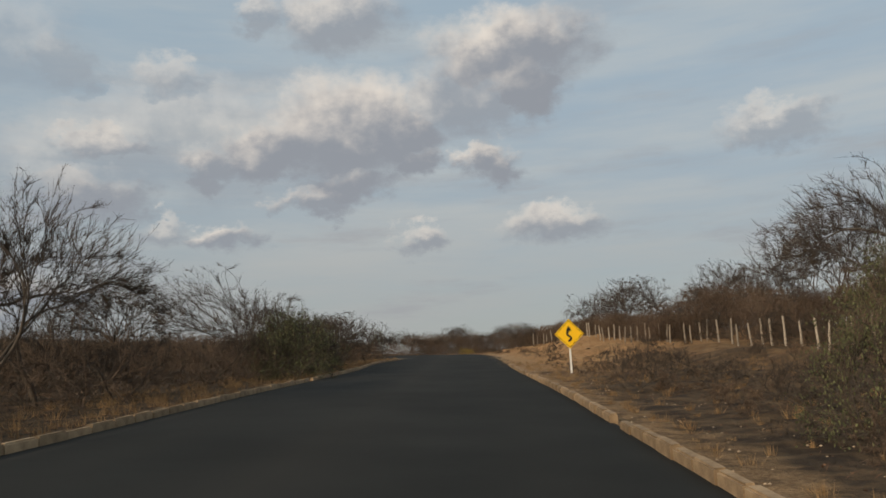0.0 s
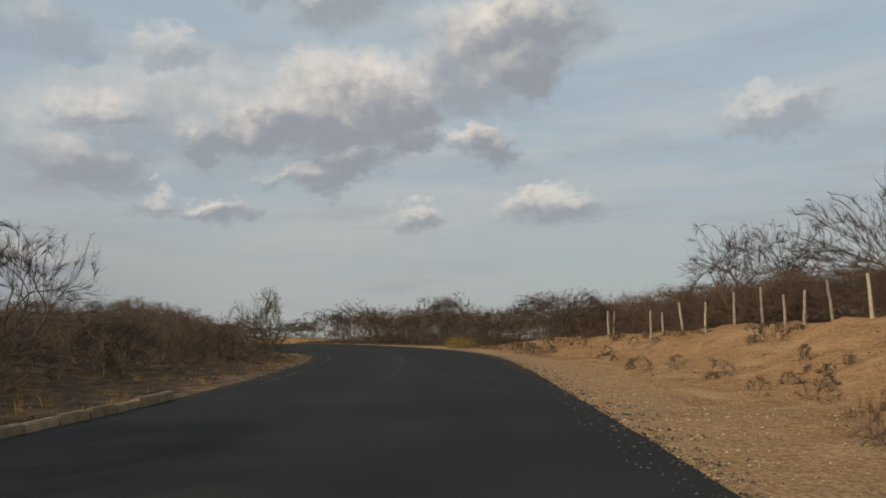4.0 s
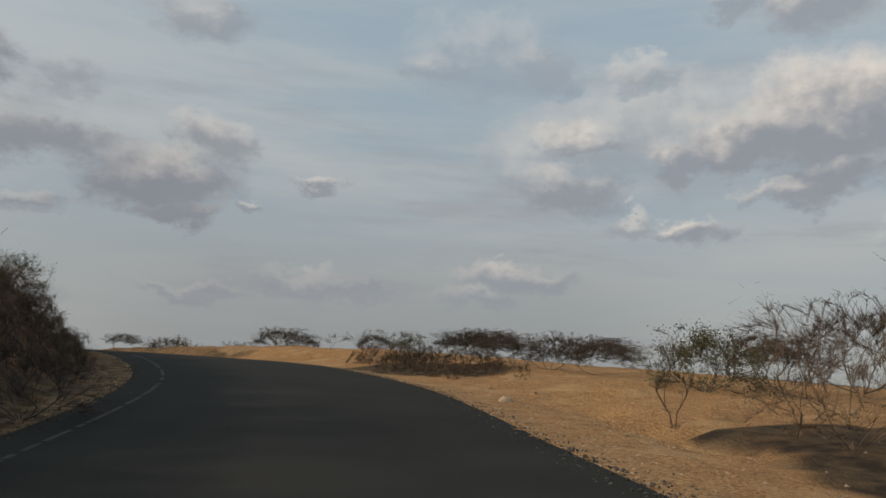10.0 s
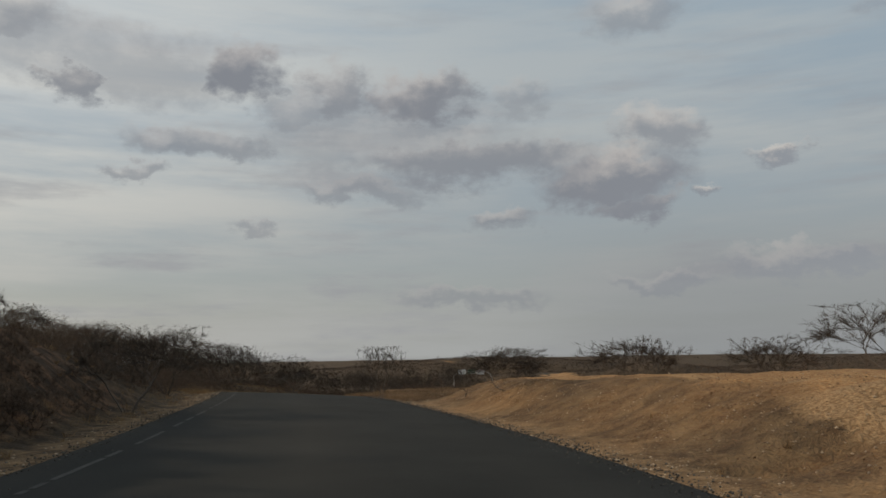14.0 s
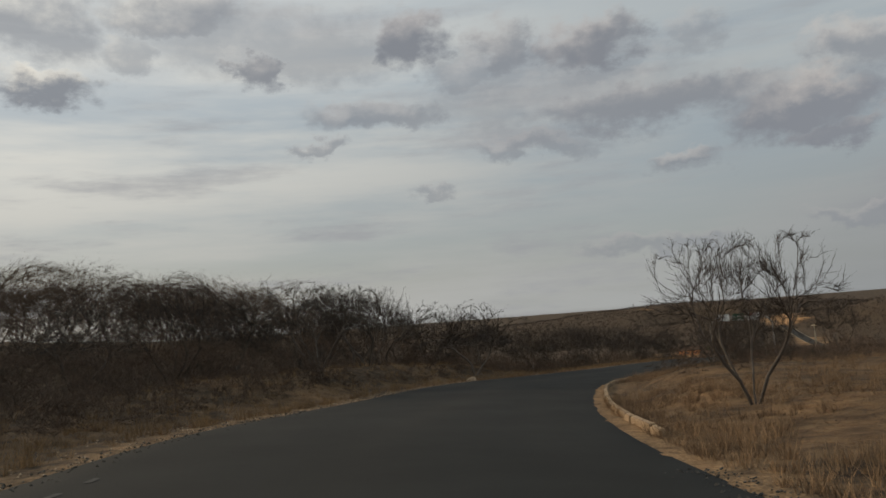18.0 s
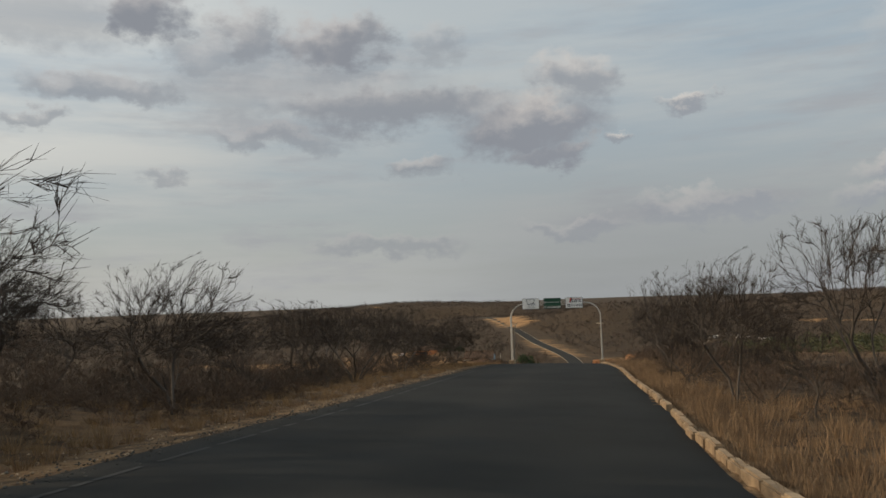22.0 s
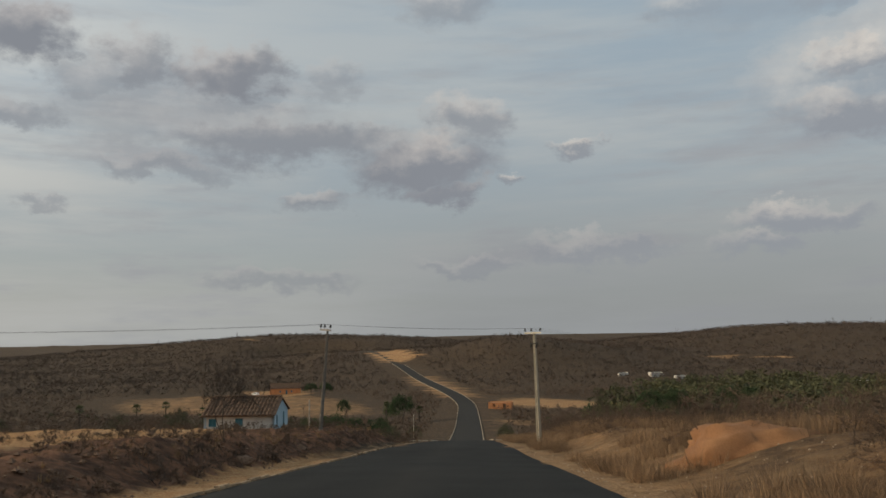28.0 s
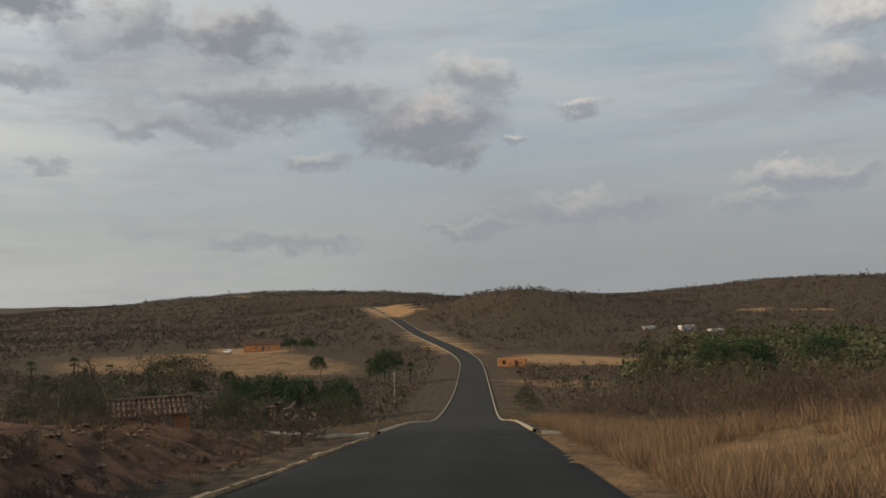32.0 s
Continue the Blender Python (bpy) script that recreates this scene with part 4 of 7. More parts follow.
SECOND_BEND = [("fan", -8.8, 159.2, 5.0, 1.2), ("fan", -7.0, 160.8, 4.4, 1.0), ("wisp", -17.7, 163.7, 2.1, 1.3), ("shrub", -5.4, 151.0, 3.7, 1.15), ("shrub", -4.0, 154.0, 3.8, 1.15), ("shrub", -5.6, 156.6, 3.5, 1.1), ("shrub", -2.2, 150.0, 3.8, 1.1), ("shrub", -1.0, 147.0, 3.6, 1.1), ("olive", -19.2, 172.5, 2.3, 1.9), ("umbrella", -17.7, 178.5, 2.2, 1.2), ("umbrella", -15.4, 184.3, 4.4, 1.0),
               ("wisp", -26.6, 150.8, 3.8, 1.0), ("shrub", -27.5, 153.0, 2.2, 1.3), ("umbrella", -25.6, 178.9, 1.5, 1.4), ("umbrella", -28.6, 180.2, 1.3, 1.4), ("umbrella", -31.6, 179.1, 1.7, 1.4), ("olive", -36.8, 180.0, 1.6, 1.5),
               ("umbrella", -55.7, 190.4, 1.5, 1.4), ("wisp", -48.8, 187.8, 1.3, 1.4), ("umbrella", -22.0, 190.0, 3.0, 1.1), ("umbrella", -35.0, 196.0, 2.3, 1.2), ("shrub", -40.0, 192.5, 1.9, 1.5), ("umbrella", -45.0, 205.0, 2.6, 1.2), ("shrub", -34.9, 176.6, 1.2, 1.7), ("shrub", -33.2, 175.2, 1.3, 1.6), ("shrub", -31.4, 174.2, 1.3, 1.6), ("shrub", -37.0, 178.8, 0.9, 1.7)]
SECOND_BEND += [("umbrella", -77.5, 214.0, 3.4, 1.15), ("umbrella", -79.4, 193.5, 1.7, 1.0), ("wisp", -84.0, 194.0, 1.0, 1.4), ("umbrella", -64.0, 214.0, 3.3, 1.1), ("shrub", -86.0, 206.0, 2.2, 1.3), ("umbrella", -96.2, 213.4, 3.2, 1.1), ("umbrella", -90.0, 220.0, 3.0, 1.2),
                ("wisp", -91.0, 198.0, 1.4, 1.2), ("umbrella", -52.0, 212.0, 2.9, 1.2), ("shrub", -74.0, 226.0, 2.8, 1.4), ("umbrella", -42.0, 221.0, 3.2, 1.2), ("olive", -45.5, 163.0, 1.6, 1.5),
                ("shrub", -54.6, 171.6, 1.0, 1.3), ("bare", -81.8, 179.6, 3.1, 1.3), ("bare", -99.0, 183.0, 3.8, 1.2)]
FIRST_BEND += [("olive", -8.7, 50.3, 3.9, 1.0), ("bare", -9.8, 54.0, 4.0, 1.1), ("bare", -8.9, 58.5, 3.8, 1.1), ("olive", -9.6, 62.0, 3.4, 1.1)]
WOODS = [("bare", -121.6, 204.6, 4.5, 0.95), ("bare", -153.0, 198.3, 4.9, 1.0), ("bare", -157.0, 197.8, 5.2, 1.0), ("bare", -149.0, 195.0, 4.9, 1.0), ("bare", -160.5, 200.5, 5.0, 1.0), ("fan", -164.0, 204.3, 4.8, 1.0), ("bare", -168.5, 203.0, 5.2, 1.0),
         ("bare", -150.0, 190.0, 5.4, 1.0), ("fan", -155.5, 190.5, 5.6, 1.0), ("bare", -145.0, 187.5, 5.1, 1.0), ("bare", -141.0, 184.0, 5.1, 1.0), ("bare", -161.0, 194.0, 5.6, 1.0), ("bare", -138.0, 179.0, 5.2, 1.0), ("bare", -168.0, 196.0, 5.7, 1.0), ("fan", -147.0, 181.0, 5.4, 1.0),
         ("bare", -158.9, 206.6, 5.2, 1.3), ("bare", -167.3, 208.9, 4.3, 1.2), ("fan", -162.6, 208.6, 3.8, 1.0), ("bare", -167.6, 214.0, 4.1, 1.0), ("fan", -171.0, 214.6, 3.6, 1.0), ("bare", -184.8, 212.0, 5.2, 1.1), ("fan", -187.0, 220.0, 4.2, 1.1), ("bare", -201.2, 231.5, 5.4, 1.1),
         ("bare", -147.9, 218.9, 3.9, 0.7), ("wisp", -157.0, 225.4, 2.5, 1.0), ("bare", -161.1, 227.9, 4.2, 0.8), ("bare", -158.0, 229.8, 5.0, 0.9), ("fan", -159.7, 227.4, 2.8, 0.8)]
WOODS += [("fan", -195.0, 234.8, 3.4, 1.2), ("fan", -172.6, 237.4, 5.0, 0.7), ("fan", -169.0, 234.8, 4.3, 0.9), ("shrub", -171.6, 237.4, 2.6, 1.1), ("bare", -179.1, 244.3, 3.7, 0.9), ("bare", -188.6, 259.8, 7.0, 0.8), ("fan", -183.6, 249.0, 3.0, 0.8), ("bare", -183.6, 226.6, 3.9, 1.3), ("bare", -192.4, 234.0, 4.0, 1.1), ("fan", -201.3, 243.4, 4.3, 0.9),
          ("fan", -197.3, 239.7, 3.6, 0.9), ("fan", -198.4, 242.2, 4.0, 0.9), ("bare", -202.4, 238.6, 5.0, 1.1), ("bare", -204.4, 231.2, 6.2, 1.1), ("fan", -202.3, 243.8, 2.8, 1.0), ("bare", -211.4, 236.4, 6.0, 1.1), ("shrub", -194.0, 236.1, 2.0, 1.1),
          ("wisp", -219.3, 254.4, 1.9, 1.4), ("wisp", -193.8, 260.0, 2.0, 1.2), ("bare", -234.6, 271.0, 3.2, 0.5), ("shrub", -229.4, 267.8, 1.2, 1.2), ("wisp", -226.2, 265.4, 1.3, 1.4), ("shrub", -211.0, 276.2, 2.3, 1.2), ("wisp", -253.5, 281.7, 3.4, 1.2)]
VALLEY = [("green", -397.4, 396.8, 7.6, 1.0), ("green", -344.0, 341.5, 6.0, 1.1), ("green", -336.0, 347.0, 5.2, 1.0), ("green", -339.5, 343.5, 5.4, 1.0), ("olive", -335.6, 331.5, 4.8, 1.2), ("green", -348.5, 339.0, 5.4, 1.0), ("olive", -330.5, 335.0, 3.6, 1.3), ("acacia", -383.0, 342.6, 8.6, 1.5),
          ("green", -334.1, 428.5, 7.2, 1.1), ("green", -330.0, 434.0, 6.8, 1.1), ("olive", -339.0, 415.3, 8.0, 0.7), ("green", -335.8, 478.2, 6.0, 1.2), ("green", -358.7, 486.4, 4.8, 1.3), ("olive", -326.0, 424.0, 5.5, 1.0), ("green", -320.0, 440.0, 6.5, 1.1),
          ("olive", -272.0, 339.5, 2.6, 1.3), ("shrub", -268.5, 335.0, 2.4, 1.4), ("olive", -262.0, 319.5, 1.2, 1.4), ("olive", -327.6, 372.0, 2.2, 1.5), ("olive", -333.0, 377.0, 2.0, 1.5), ("olive", -320.0, 366.0, 2.0, 1.5), ("olive", -340.0, 384.0, 2.2, 1.5),
          ("olive", -380.0, 324.0, 4.4, 1.3), ("olive", -392.0, 330.0, 4.2, 1.3), ("olive", -371.0, 318.0, 4.6, 1.3), ("olive", -404.0, 334.0, 4.4, 1.3), ("olive", -302.0, 318.0, 3.0, 1.2), ("olive", -308.0, 310.0, 3.4, 1.2), ("olive", -298.0, 306.0, 3.0, 1.2), ("olive", -390.0, 315.0, 5.0, 1.2),
          ("green", -410.0, 402.0, 4.0, 1.2), ("green", -430.0, 398.0, 5.0, 1.0), ("green", -520.0, 444.0, 5.0, 1.2), ("green", -526.0, 440.0, 5.0, 1.2), ("olive", -360.0, 352.0, 3.4, 1.3), ("olive", -371.0, 366.0, 3.0, 1.4), ("olive", -350.0, 366.0, 2.6, 1.4)]
WOODS += [("shrub", -147.4, 221.4, 2.2, 1.2), ("shrub", -268.0, 330.0, 2.2, 1.2), ("shrub", -264.0, 327.0, 1.8, 1.2), ("wisp", -258.0, 322.0, 2.4, 1.2), ("shrub", -262.0, 331.0, 2.6, 1.2), ("shrub", -253.0, 318.0, 2.0, 1.2)]
for kind, x, y, high, wide in FIRST_BEND + SECOND_BEND + WOODS + VALLEY:
    plant(kind, x, y, high, None, wide)
# loose trees over the valley floor
for k in range(46):
    u, v = plant_rng.uniform(70, 230), plant_rng.choice((-1, 1)) * plant_rng.uniform(16, 150)
    x, y = END_X + AHEAD[0] * u + ACROSS[0] * v, END_Y + AHEAD[1] * u + ACROSS[1] * v
    if math.hypot((x + 505) / 90, (y - 396) / 55) > 1 and math.hypot((x + 413) / 48, (y - 484) / 28) > 1 and land(x, y)[2][0] > 9:
        plant("green" if plant_rng.uniform() < 0.35 else "olive", x, y, plant_rng.uniform(1.8, 4.6), None, plant_rng.uniform(0.9, 1.3))
# leafy bushes at the foot of the slope
for k in range(26):
    s, past = plant_rng.uniform(462, 520), -plant_rng.uniform(7, 34)
    x, y = beside(s, past - 4)
    if math.hypot(x + 287.5, y - 306.5) > 5:
        plant("olive", x, y, plant_rng.uniform(1.8, 4.0), None, plant_rng.uniform(1.0, 1.3))
# rows of shrubs along the edges of the thickets: from, to, nearest and farthest off the edge, how many, heights
for s0, s1, near, far, count, lo, hi in ((-10, 75, -3.2, -9, 34, 1.7, 3.3), (75, 135, -3.5, -9, 26, 1.3, 2.6), (140, 250, -5.5, -12, 40, 0.8, 1.9), (255, 320, -10, -18, 20, 1.6, 3.2), (322, 372, -4, -14, 22, 0.9, 2.2),
                                         (30, 62, 12.5, 20, 16, 1.4, 2.8), (64, 95, 12.2, 17, 12, 1.2, 2.4), (96, 126, 10, 14, 18, 1.2, 2.6), (126, 142, 7, 12, 10, 1.2, 2.6), (290, 345, 3.5, 12, 26, 0.8, 1.9), (345, 420, 5, 16, 22, 0.7, 1.7), (160, 245, 14, 40, 14, 0.8, 1.8), (10, 60, 4, 10, 12, 0.6, 1.5)):
    for k in range(count):
        s, past = plant_rng.uniform(s0, s1), plant_rng.uniform(min(near, far), max(near, far))
        i = int(np.argmin(np.abs(AT - s)))
        off = past + math.copysign(LINE[i, 3], past)
        x, y = beside(s, off)
        plant("shrub" if plant_rng.uniform() < 0.85 else "bare", x, y, plant_rng.uniform(lo, hi), None, plant_rng.uniform(1.0, 1.5))


def palm_meshes(high, seed):
    """A slim trunk, and a round head of stalked fan leaves, each of nine pointed blades."""
    rng = np.random.default_rng(seed)
    bend = np.cumsum(rng.normal(0, 0.05, (7, 2)), 0)
    line = [(bend[k, 0], bend[k, 1], high * k / 6) for k in range(7)]
    trunk = tube_mesh("trunk", [(*line[k], *line[k + 1], 0.17 - 0.008 * k, 0.162 - 0.008 * k) for k in range(6)], 8)
    co, faces, top = [], [], Vector(line[-1])
    for k in range(34):
        a, rise = k * 2.4, -0.75 + 2.1 * (k + rng.uniform(0, 1)) / 34
        way = Vector((math.cos(a) * math.cos(rise), math.sin(a) * math.cos(rise), math.sin(rise)))
        side = way.cross(Vector((0, 0, 1))).normalized()
        hub = top + way * rng.uniform(0.55, 0.8)
        n = len(co)
        co += [top - side * 0.018, top + side * 0.018, hub + side * 0.018, hub - side * 0.018]
        faces.append((n, n + 1, n + 2, n + 3))
        for j in range(9):
            f = (j - 4) * 0.34
            d = way * math.cos(f) + side * math.sin(f)
            e = d.cross(way.cross(side)).normalized() * 0.05
            tip = hub + d * rng.uniform(0.6, 0.85) - Vector((0, 0, rng.uniform(0.02, 0.16)))
            n = len(co)
            co += [hub, hub + d * 0.4 + e, tip, hub + d * 0.4 - e]
            faces.append((n, n + 1, n + 2, n + 3))
    return trunk, raw_mesh("crown", np.array([tuple(c) for c in co]), np.array(faces))


# fan palms round the far field: x, y, height of the trunk
for k, (x, y, high) in enumerate(((-408.0, 312.0, 5.2), (-414.0, 327.0, 4.4), (-417.0, 335.5, 4.6), (-399.0, 397.0, 5.6), (-404.0, 396.0, 4.6), (-396.0, 402.0, 3.8), (-421.0, 408.0, 4.2), (-352.0, 301.0, 2.6), (-358.0, 307.0, 2.2), (-349.0, 306.0, 2.0))):
    trunk, crown = palm_meshes(high, 900 + k)
    palm = tagged(empty("fan_palm", x, y, ground_z(x, y) - 0.05, 37.0 * k), "slender fan palm with a round green head", "palm", group="palms in the valley")
    part("trunk", trunk, BARK, palm, "bare grey trunk")
    part("crown", crown, LEAF, palm, "round head of fan leaves")


# ---------------------------------------------------------------- thickets, far scrub, grass, stones
def blades(p, t, r0, r1, point, rng):
    """Corner and face arrays for thin tapered twigs; those marked by point end in a tip."""
    side = np.cross(t - p, rng.normal(0, 1, p.shape))
    side /= np.linalg.norm(side, axis=1)[:, None] + 1e-9
    a, b = side * r0[:, None], side * r1[:, None]
    q = ~point
    co4 = np.stack([p[q] - a[q], p[q] + a[q], t[q] + b[q], t[q] - b[q]], 1).reshape(-1, 3)
    k4 = np.arange(q.sum())[:, None] * 4
    co3 = np.stack([p[point] - a[point], p[point] + a[point], t[point]], 1).reshape(-1, 3)
    tri = np.concatenate([k4 + [[0, 1, 2]], k4 + [[0, 2, 3]], len(co4) + np.arange(point.sum())[:, None] * 3 + [[0, 1, 2]]])
    return np.concatenate([co4, co3]), tri


def bush_plan(seed, *form):
    """Branches and twigs of a bush as rows, and which of them end in a point."""
    rows, _, shoots, _ = grow(seed, *form)
    return np.concatenate([rows, shoots]), np.concatenate([np.zeros(len(rows), bool), np.ones(len(shoots), bool)])


LOW = [bush_plan(s, "hummock", 120, 7, 0.11, 0.007, 0.0014, 2.2, 0.08, 0.25) for s in (51, 52, 53)]
TALL = [bush_plan(s, "dome", 300, 3, 0.075, 0.011, 0.0009, 1.6, 0.07) for s in (61, 62, 63)] + [bush_plan(64, "vase", 300, 7, 0.08, 0.007, 0.0010, 1.6, 0.06)]
FAR = [bush_plan(s, "hummock", 55, 5, 0.15, 0.008, 0.0018, 2.0, 0.10) for s in (71, 72)] + [bush_plan(73, "dome", 60, 2, 0.14, 0.012, 0.0015, 2.0, 0.10)]


def bushes_mesh(name, places, heights, plans, seed, fat=1.0, least=0.0030, fuzz=230):
    """Many leafless branching bushes in one mesh, each turned and stretched differently."""
    rng = np.random.default_rng(seed)
    pick = rng.integers(0, len(plans), len(places))
    cos, tris, n = [], [], 0
    for j, (rows, ends) in enumerate(plans):
        c, h = places[pick == j], heights[pick == j]
        if not len(c):
            continue
        a, w = rng.uniform(0, 2 * math.pi, len(c)), h * rng.uniform(0.8, 1.25, len(c))
        ca, sa = np.cos(a) * w, np.sin(a) * w
        ends_at = []
        for k in (0, 3):
            x, y, z = rows[None, :, k], rows[None, :, k + 1], rows[None, :, k + 2]
            ends_at.append(np.stack([c[:, 0:1] + x * ca[:, None] - y * sa[:, None], c[:, 1:2] + x * sa[:, None] + y * ca[:, None], c[:, 2:3] + z * h[:, None]], -1).reshape(-1, 3))
        r0, r1 = (np.maximum(rows[None, :, k] * h[:, None], least * fat).ravel() for k in (6, 7))
        co, tri = blades(ends_at[0], ends_at[1], r0 * fat ** 0.5, r1 * fat ** 0.5, np.tile(ends, len(c)), rng)
        cos.append(co); tris.append(tri + n); n += len(co)
        # the finest twigs, round the ends of the branches
        pick2 = rng.integers(0, len(rows), (len(c), fuzz)) + np.arange(len(c))[:, None] * len(rows)
        hh = np.repeat(h, fuzz)[:, None]
        q = ends_at[1][pick2.ravel()] + rng.normal(0, 0.045, (len(c) * fuzz, 3)) * hh
        q[:, 2] = np.maximum(q[:, 2], np.repeat(c[:, 2], fuzz) + 0.08)
        d = rng.normal(0, 1, q.shape) + [0, 0, 0.45]
        d = d / np.linalg.norm(d, axis=1)[:, None] * rng.uniform(0.05, 0.15, (len(q), 1)) * (0.6 + 0.4 * hh)
        w = np.full(len(q), 0.0046 * fat ** 0.7) * rng.uniform(0.7, 1.5, len(q))
        co, tri = blades(q - d * 0.5, q + d, w, w, np.ones(len(q), bool), rng)
        cos.append(co); tris.append(tri + n); n += len(co)
    return raw_mesh(name, np.concatenate(cos), np.concatenate(tris))


def tuft_mesh(name, places, heights, count, seed, width=0.007, lean=0.28):
    """Tufts of grass: upright pointed blades leaning outwards."""
    rng = np.random.default_rng(seed)
    h, c = np.repeat(heights, count), np.repeat(places, count, axis=0)
    m = len(h)
    spread = rng.normal(0, lean, (m, 2))
    base = c + np.concatenate([spread * 0.5 * h[:, None], np.zeros((m, 1))], 1)
    d = np.concatenate([spread + rng.normal(0, 0.18, (m, 2)), np.ones((m, 1))], 1)
    tip = base + d / np.linalg.norm(d, axis=1)[:, None] * (rng.uniform(0.45, 1.0, m) * h)[:, None]
    co, tri = blades(base, tip, np.full(m, width) * rng.uniform(0.6, 1.4, m), np.full(m, 0.001), np.ones(m, bool), rng)
    return raw_mesh(name, co, tri)


def crown_mesh(name, places, heights, count, size, seed):
    """Small leafy or twiggy clumps for far growth: crumpled flakes filling a rounded crown."""
    rng = np.random.default_rng(seed)
    h, c = np.repeat(heights, count), np.repeat(places, count, axis=0)
    m = len(h)
    out = rng.normal(0, 1, (m, 3)); out /= np.linalg.norm(out, axis=1)[:, None]
    out *= rng.uniform(0.3, 1.0, (m, 1)) ** 0.4
    c = c + out * np.stack([0.55 * h, 0.55 * h, 0.42 * h], 1) + np.stack([0 * h, 0 * h, 0.5 * h], 1)
    u = rng.normal(0, 1, (m, 3)); v = rng.normal(0, 1, (m, 3))
    k = (size * h * rng.uniform(0.5, 1.4, m))[:, None] * 0.5
    co = np.stack([c - u * k, c + v * k, c + u * k - v * k * 0.4], 1).reshape(-1, 3)
    return raw_mesh(name, co, np.arange(m * 3).reshape(-1, 3))


def along(s, sign, past):
    """World places s metres along the road and past metres beyond its edge."""
    lx, ly, half, sx, sy = (np.interp(s, AT, a) for a in (LINE[:, 0], LINE[:, 1], LINE[:, 3], SIDE[:, 0], SIDE[:, 1]))
    off = sign * (half + past)
    return lx + sx * off, ly + sy * off, off


def scatter(s0, s1, near, far, count, seed):
    """Random places beside the road, denser near it; negative distances lie to the left."""
    rng = np.random.default_rng(seed)
    s = rng.uniform(s0, s1, count)
    past = near + (far - near) * rng.uniform(0, 1, count) ** 1.5
    x, y, off = along(s, np.sign(past), np.abs(past))
    z, _, gap, _ = land(x, y)
    keep = gap > min(abs(near), abs(far)) * 0.6
    return np.stack([x, y, z - 0.05], 1)[keep]


def stuff(name, me, mat, label, category):
    me.materials.append(mat)
    return tagged(new(name, me), label, category, kind="stuff")


def thicket(s0, s1, near, far, count, lo, hi, plans, seed, deep=24.0):
    spots = scatter(s0, s1, near, far, count, 100 + seed)
    tall = np.random.default_rng(200 + seed).uniform(lo, hi, len(spots))
    tall = tall * (0.86 + 0.34 * bumps(spots[:, 0] * 0.55 + seed, spots[:, 1] * 0.55))
    gap = land(spots[:, 0], spots[:, 1])[2]
    for these, kit, fat in ((gap <= deep, plans, 1.0), (gap > deep, FAR, 2.0)):
        if these.sum():
            stuff("thicket", bushes_mesh("thicket", spots[these], tall[these], kit, 300 + seed, fat), BRUSH, "dense leafless brown thicket of dry scrub", "scrub")


thicket(-25, 75, -3.0, -60, 560, 1.6, 3.0, LOW, 0)
thicket(75, 150, -3.5, -60, 400, 1.6, 2.9, LOW, 1)
thicket(142, 255, -5.0, -50, 420, 1.0, 2.0, LOW, 2)
thicket(150, 250, -2.8, -8, 230, 0.3, 1.1, LOW, 18)
thicket(162, 225, -2.0, -7, 230, 0.4, 1.2, LOW, 33)
thicket(-6, 62, 2.6, 13, 120, 0.2, 0.75, LOW, 20)
thicket(60, 96, 3.5, 9, 26, 0.2, 0.6, LOW, 21)
thicket(145, 163, -2.8, -9, 90, 1.0, 2.3, LOW, 24)
thicket(385, 470, 7.0, 22, 190, 0.9, 2.2, LOW, 25)
thicket(388, 462, -1.8, -16, 330, 0.25, 0.9, LOW, 19)
thicket(250, 325, -10, -34, 170, 2.4, 4.2, TALL, 3, 40.0)
thicket(246, 340, -30, -78, 340, 5.8, 8.8, TALL, 22, 90.0)
thicket(250, 325, -9, -40, 220, 1.2, 2.6, LOW, 12)
thicket(252, 292, -3.6, -12, 170, 0.6, 1.9, LOW, 23)
thicket(286, 330, -2.6, -12, 150, 0.35, 1.0, LOW, 29)
thicket(320, 385, -5, -80, 260, 1.0, 2.6, LOW, 4)
thicket(312, 362, -4.5, -26, 260, 0.6, 1.8, LOW, 35)
thicket(15, 62, 14.0, 60, 260, 3.0, 5.0, TALL, 5, 34.0)
thicket(58, 98, 12.2, 25, 120, 1.8, 3.2, TALL, 15, 34.0)
thicket(58, 98, 20, 58, 170, 3.0, 5.0, TALL, 26, 40.0)
thicket(10, 62, 13.0, 22, 120, 1.2, 2.6, LOW, 13)
thicket(60, 100, 11.8, 18, 200, 1.2, 2.8, LOW, 16)
thicket(92, 132, 10.5, 50, 230, 2.4, 3.5, TALL, 6, 34.0)
thicket(128, 152, 6.5, 55, 150, 3.0, 4.6, TALL, 17, 34.0)
thicket(96, 126, 10.0, 16, 240, 1.2, 3.0, LOW, 14)
thicket(176, 189, 2.6, 7.5, 42, 0.5, 1.3, LOW, 32)
thicket(124, 150, 6.0, 13, 130, 0.8, 2.4, LOW, 30)
thicket(96, 128, 3.6, 10, 60, 0.15, 0.6, LOW, 31)
thicket(-25, 25, 7, 50, 220, 1.8, 4.0, LOW, 7)
thicket(285, 430, 4, 60, 420, 0.8, 2.0, LOW, 8, 16.0)
thicket(150, 290, 26, 90, 170, 0.9, 2.2, LOW, 9)
thicket(452, 500, 6.0, 20, 150, 1.8, 3.3, LOW, 27, 40.0)
thicket(143, 161, 5.5, 14, 55, 2.4, 3.9, LOW, 28)
thicket(322, 386, 3.0, 11, 120, 0.5, 1.5, LOW, 34)
thicket(440, 560, -6, -60, 200, 0.8, 2.4, FAR, 10)
thicket(440, 560, 6, 70, 260, 0.8, 2.4, FAR, 11)

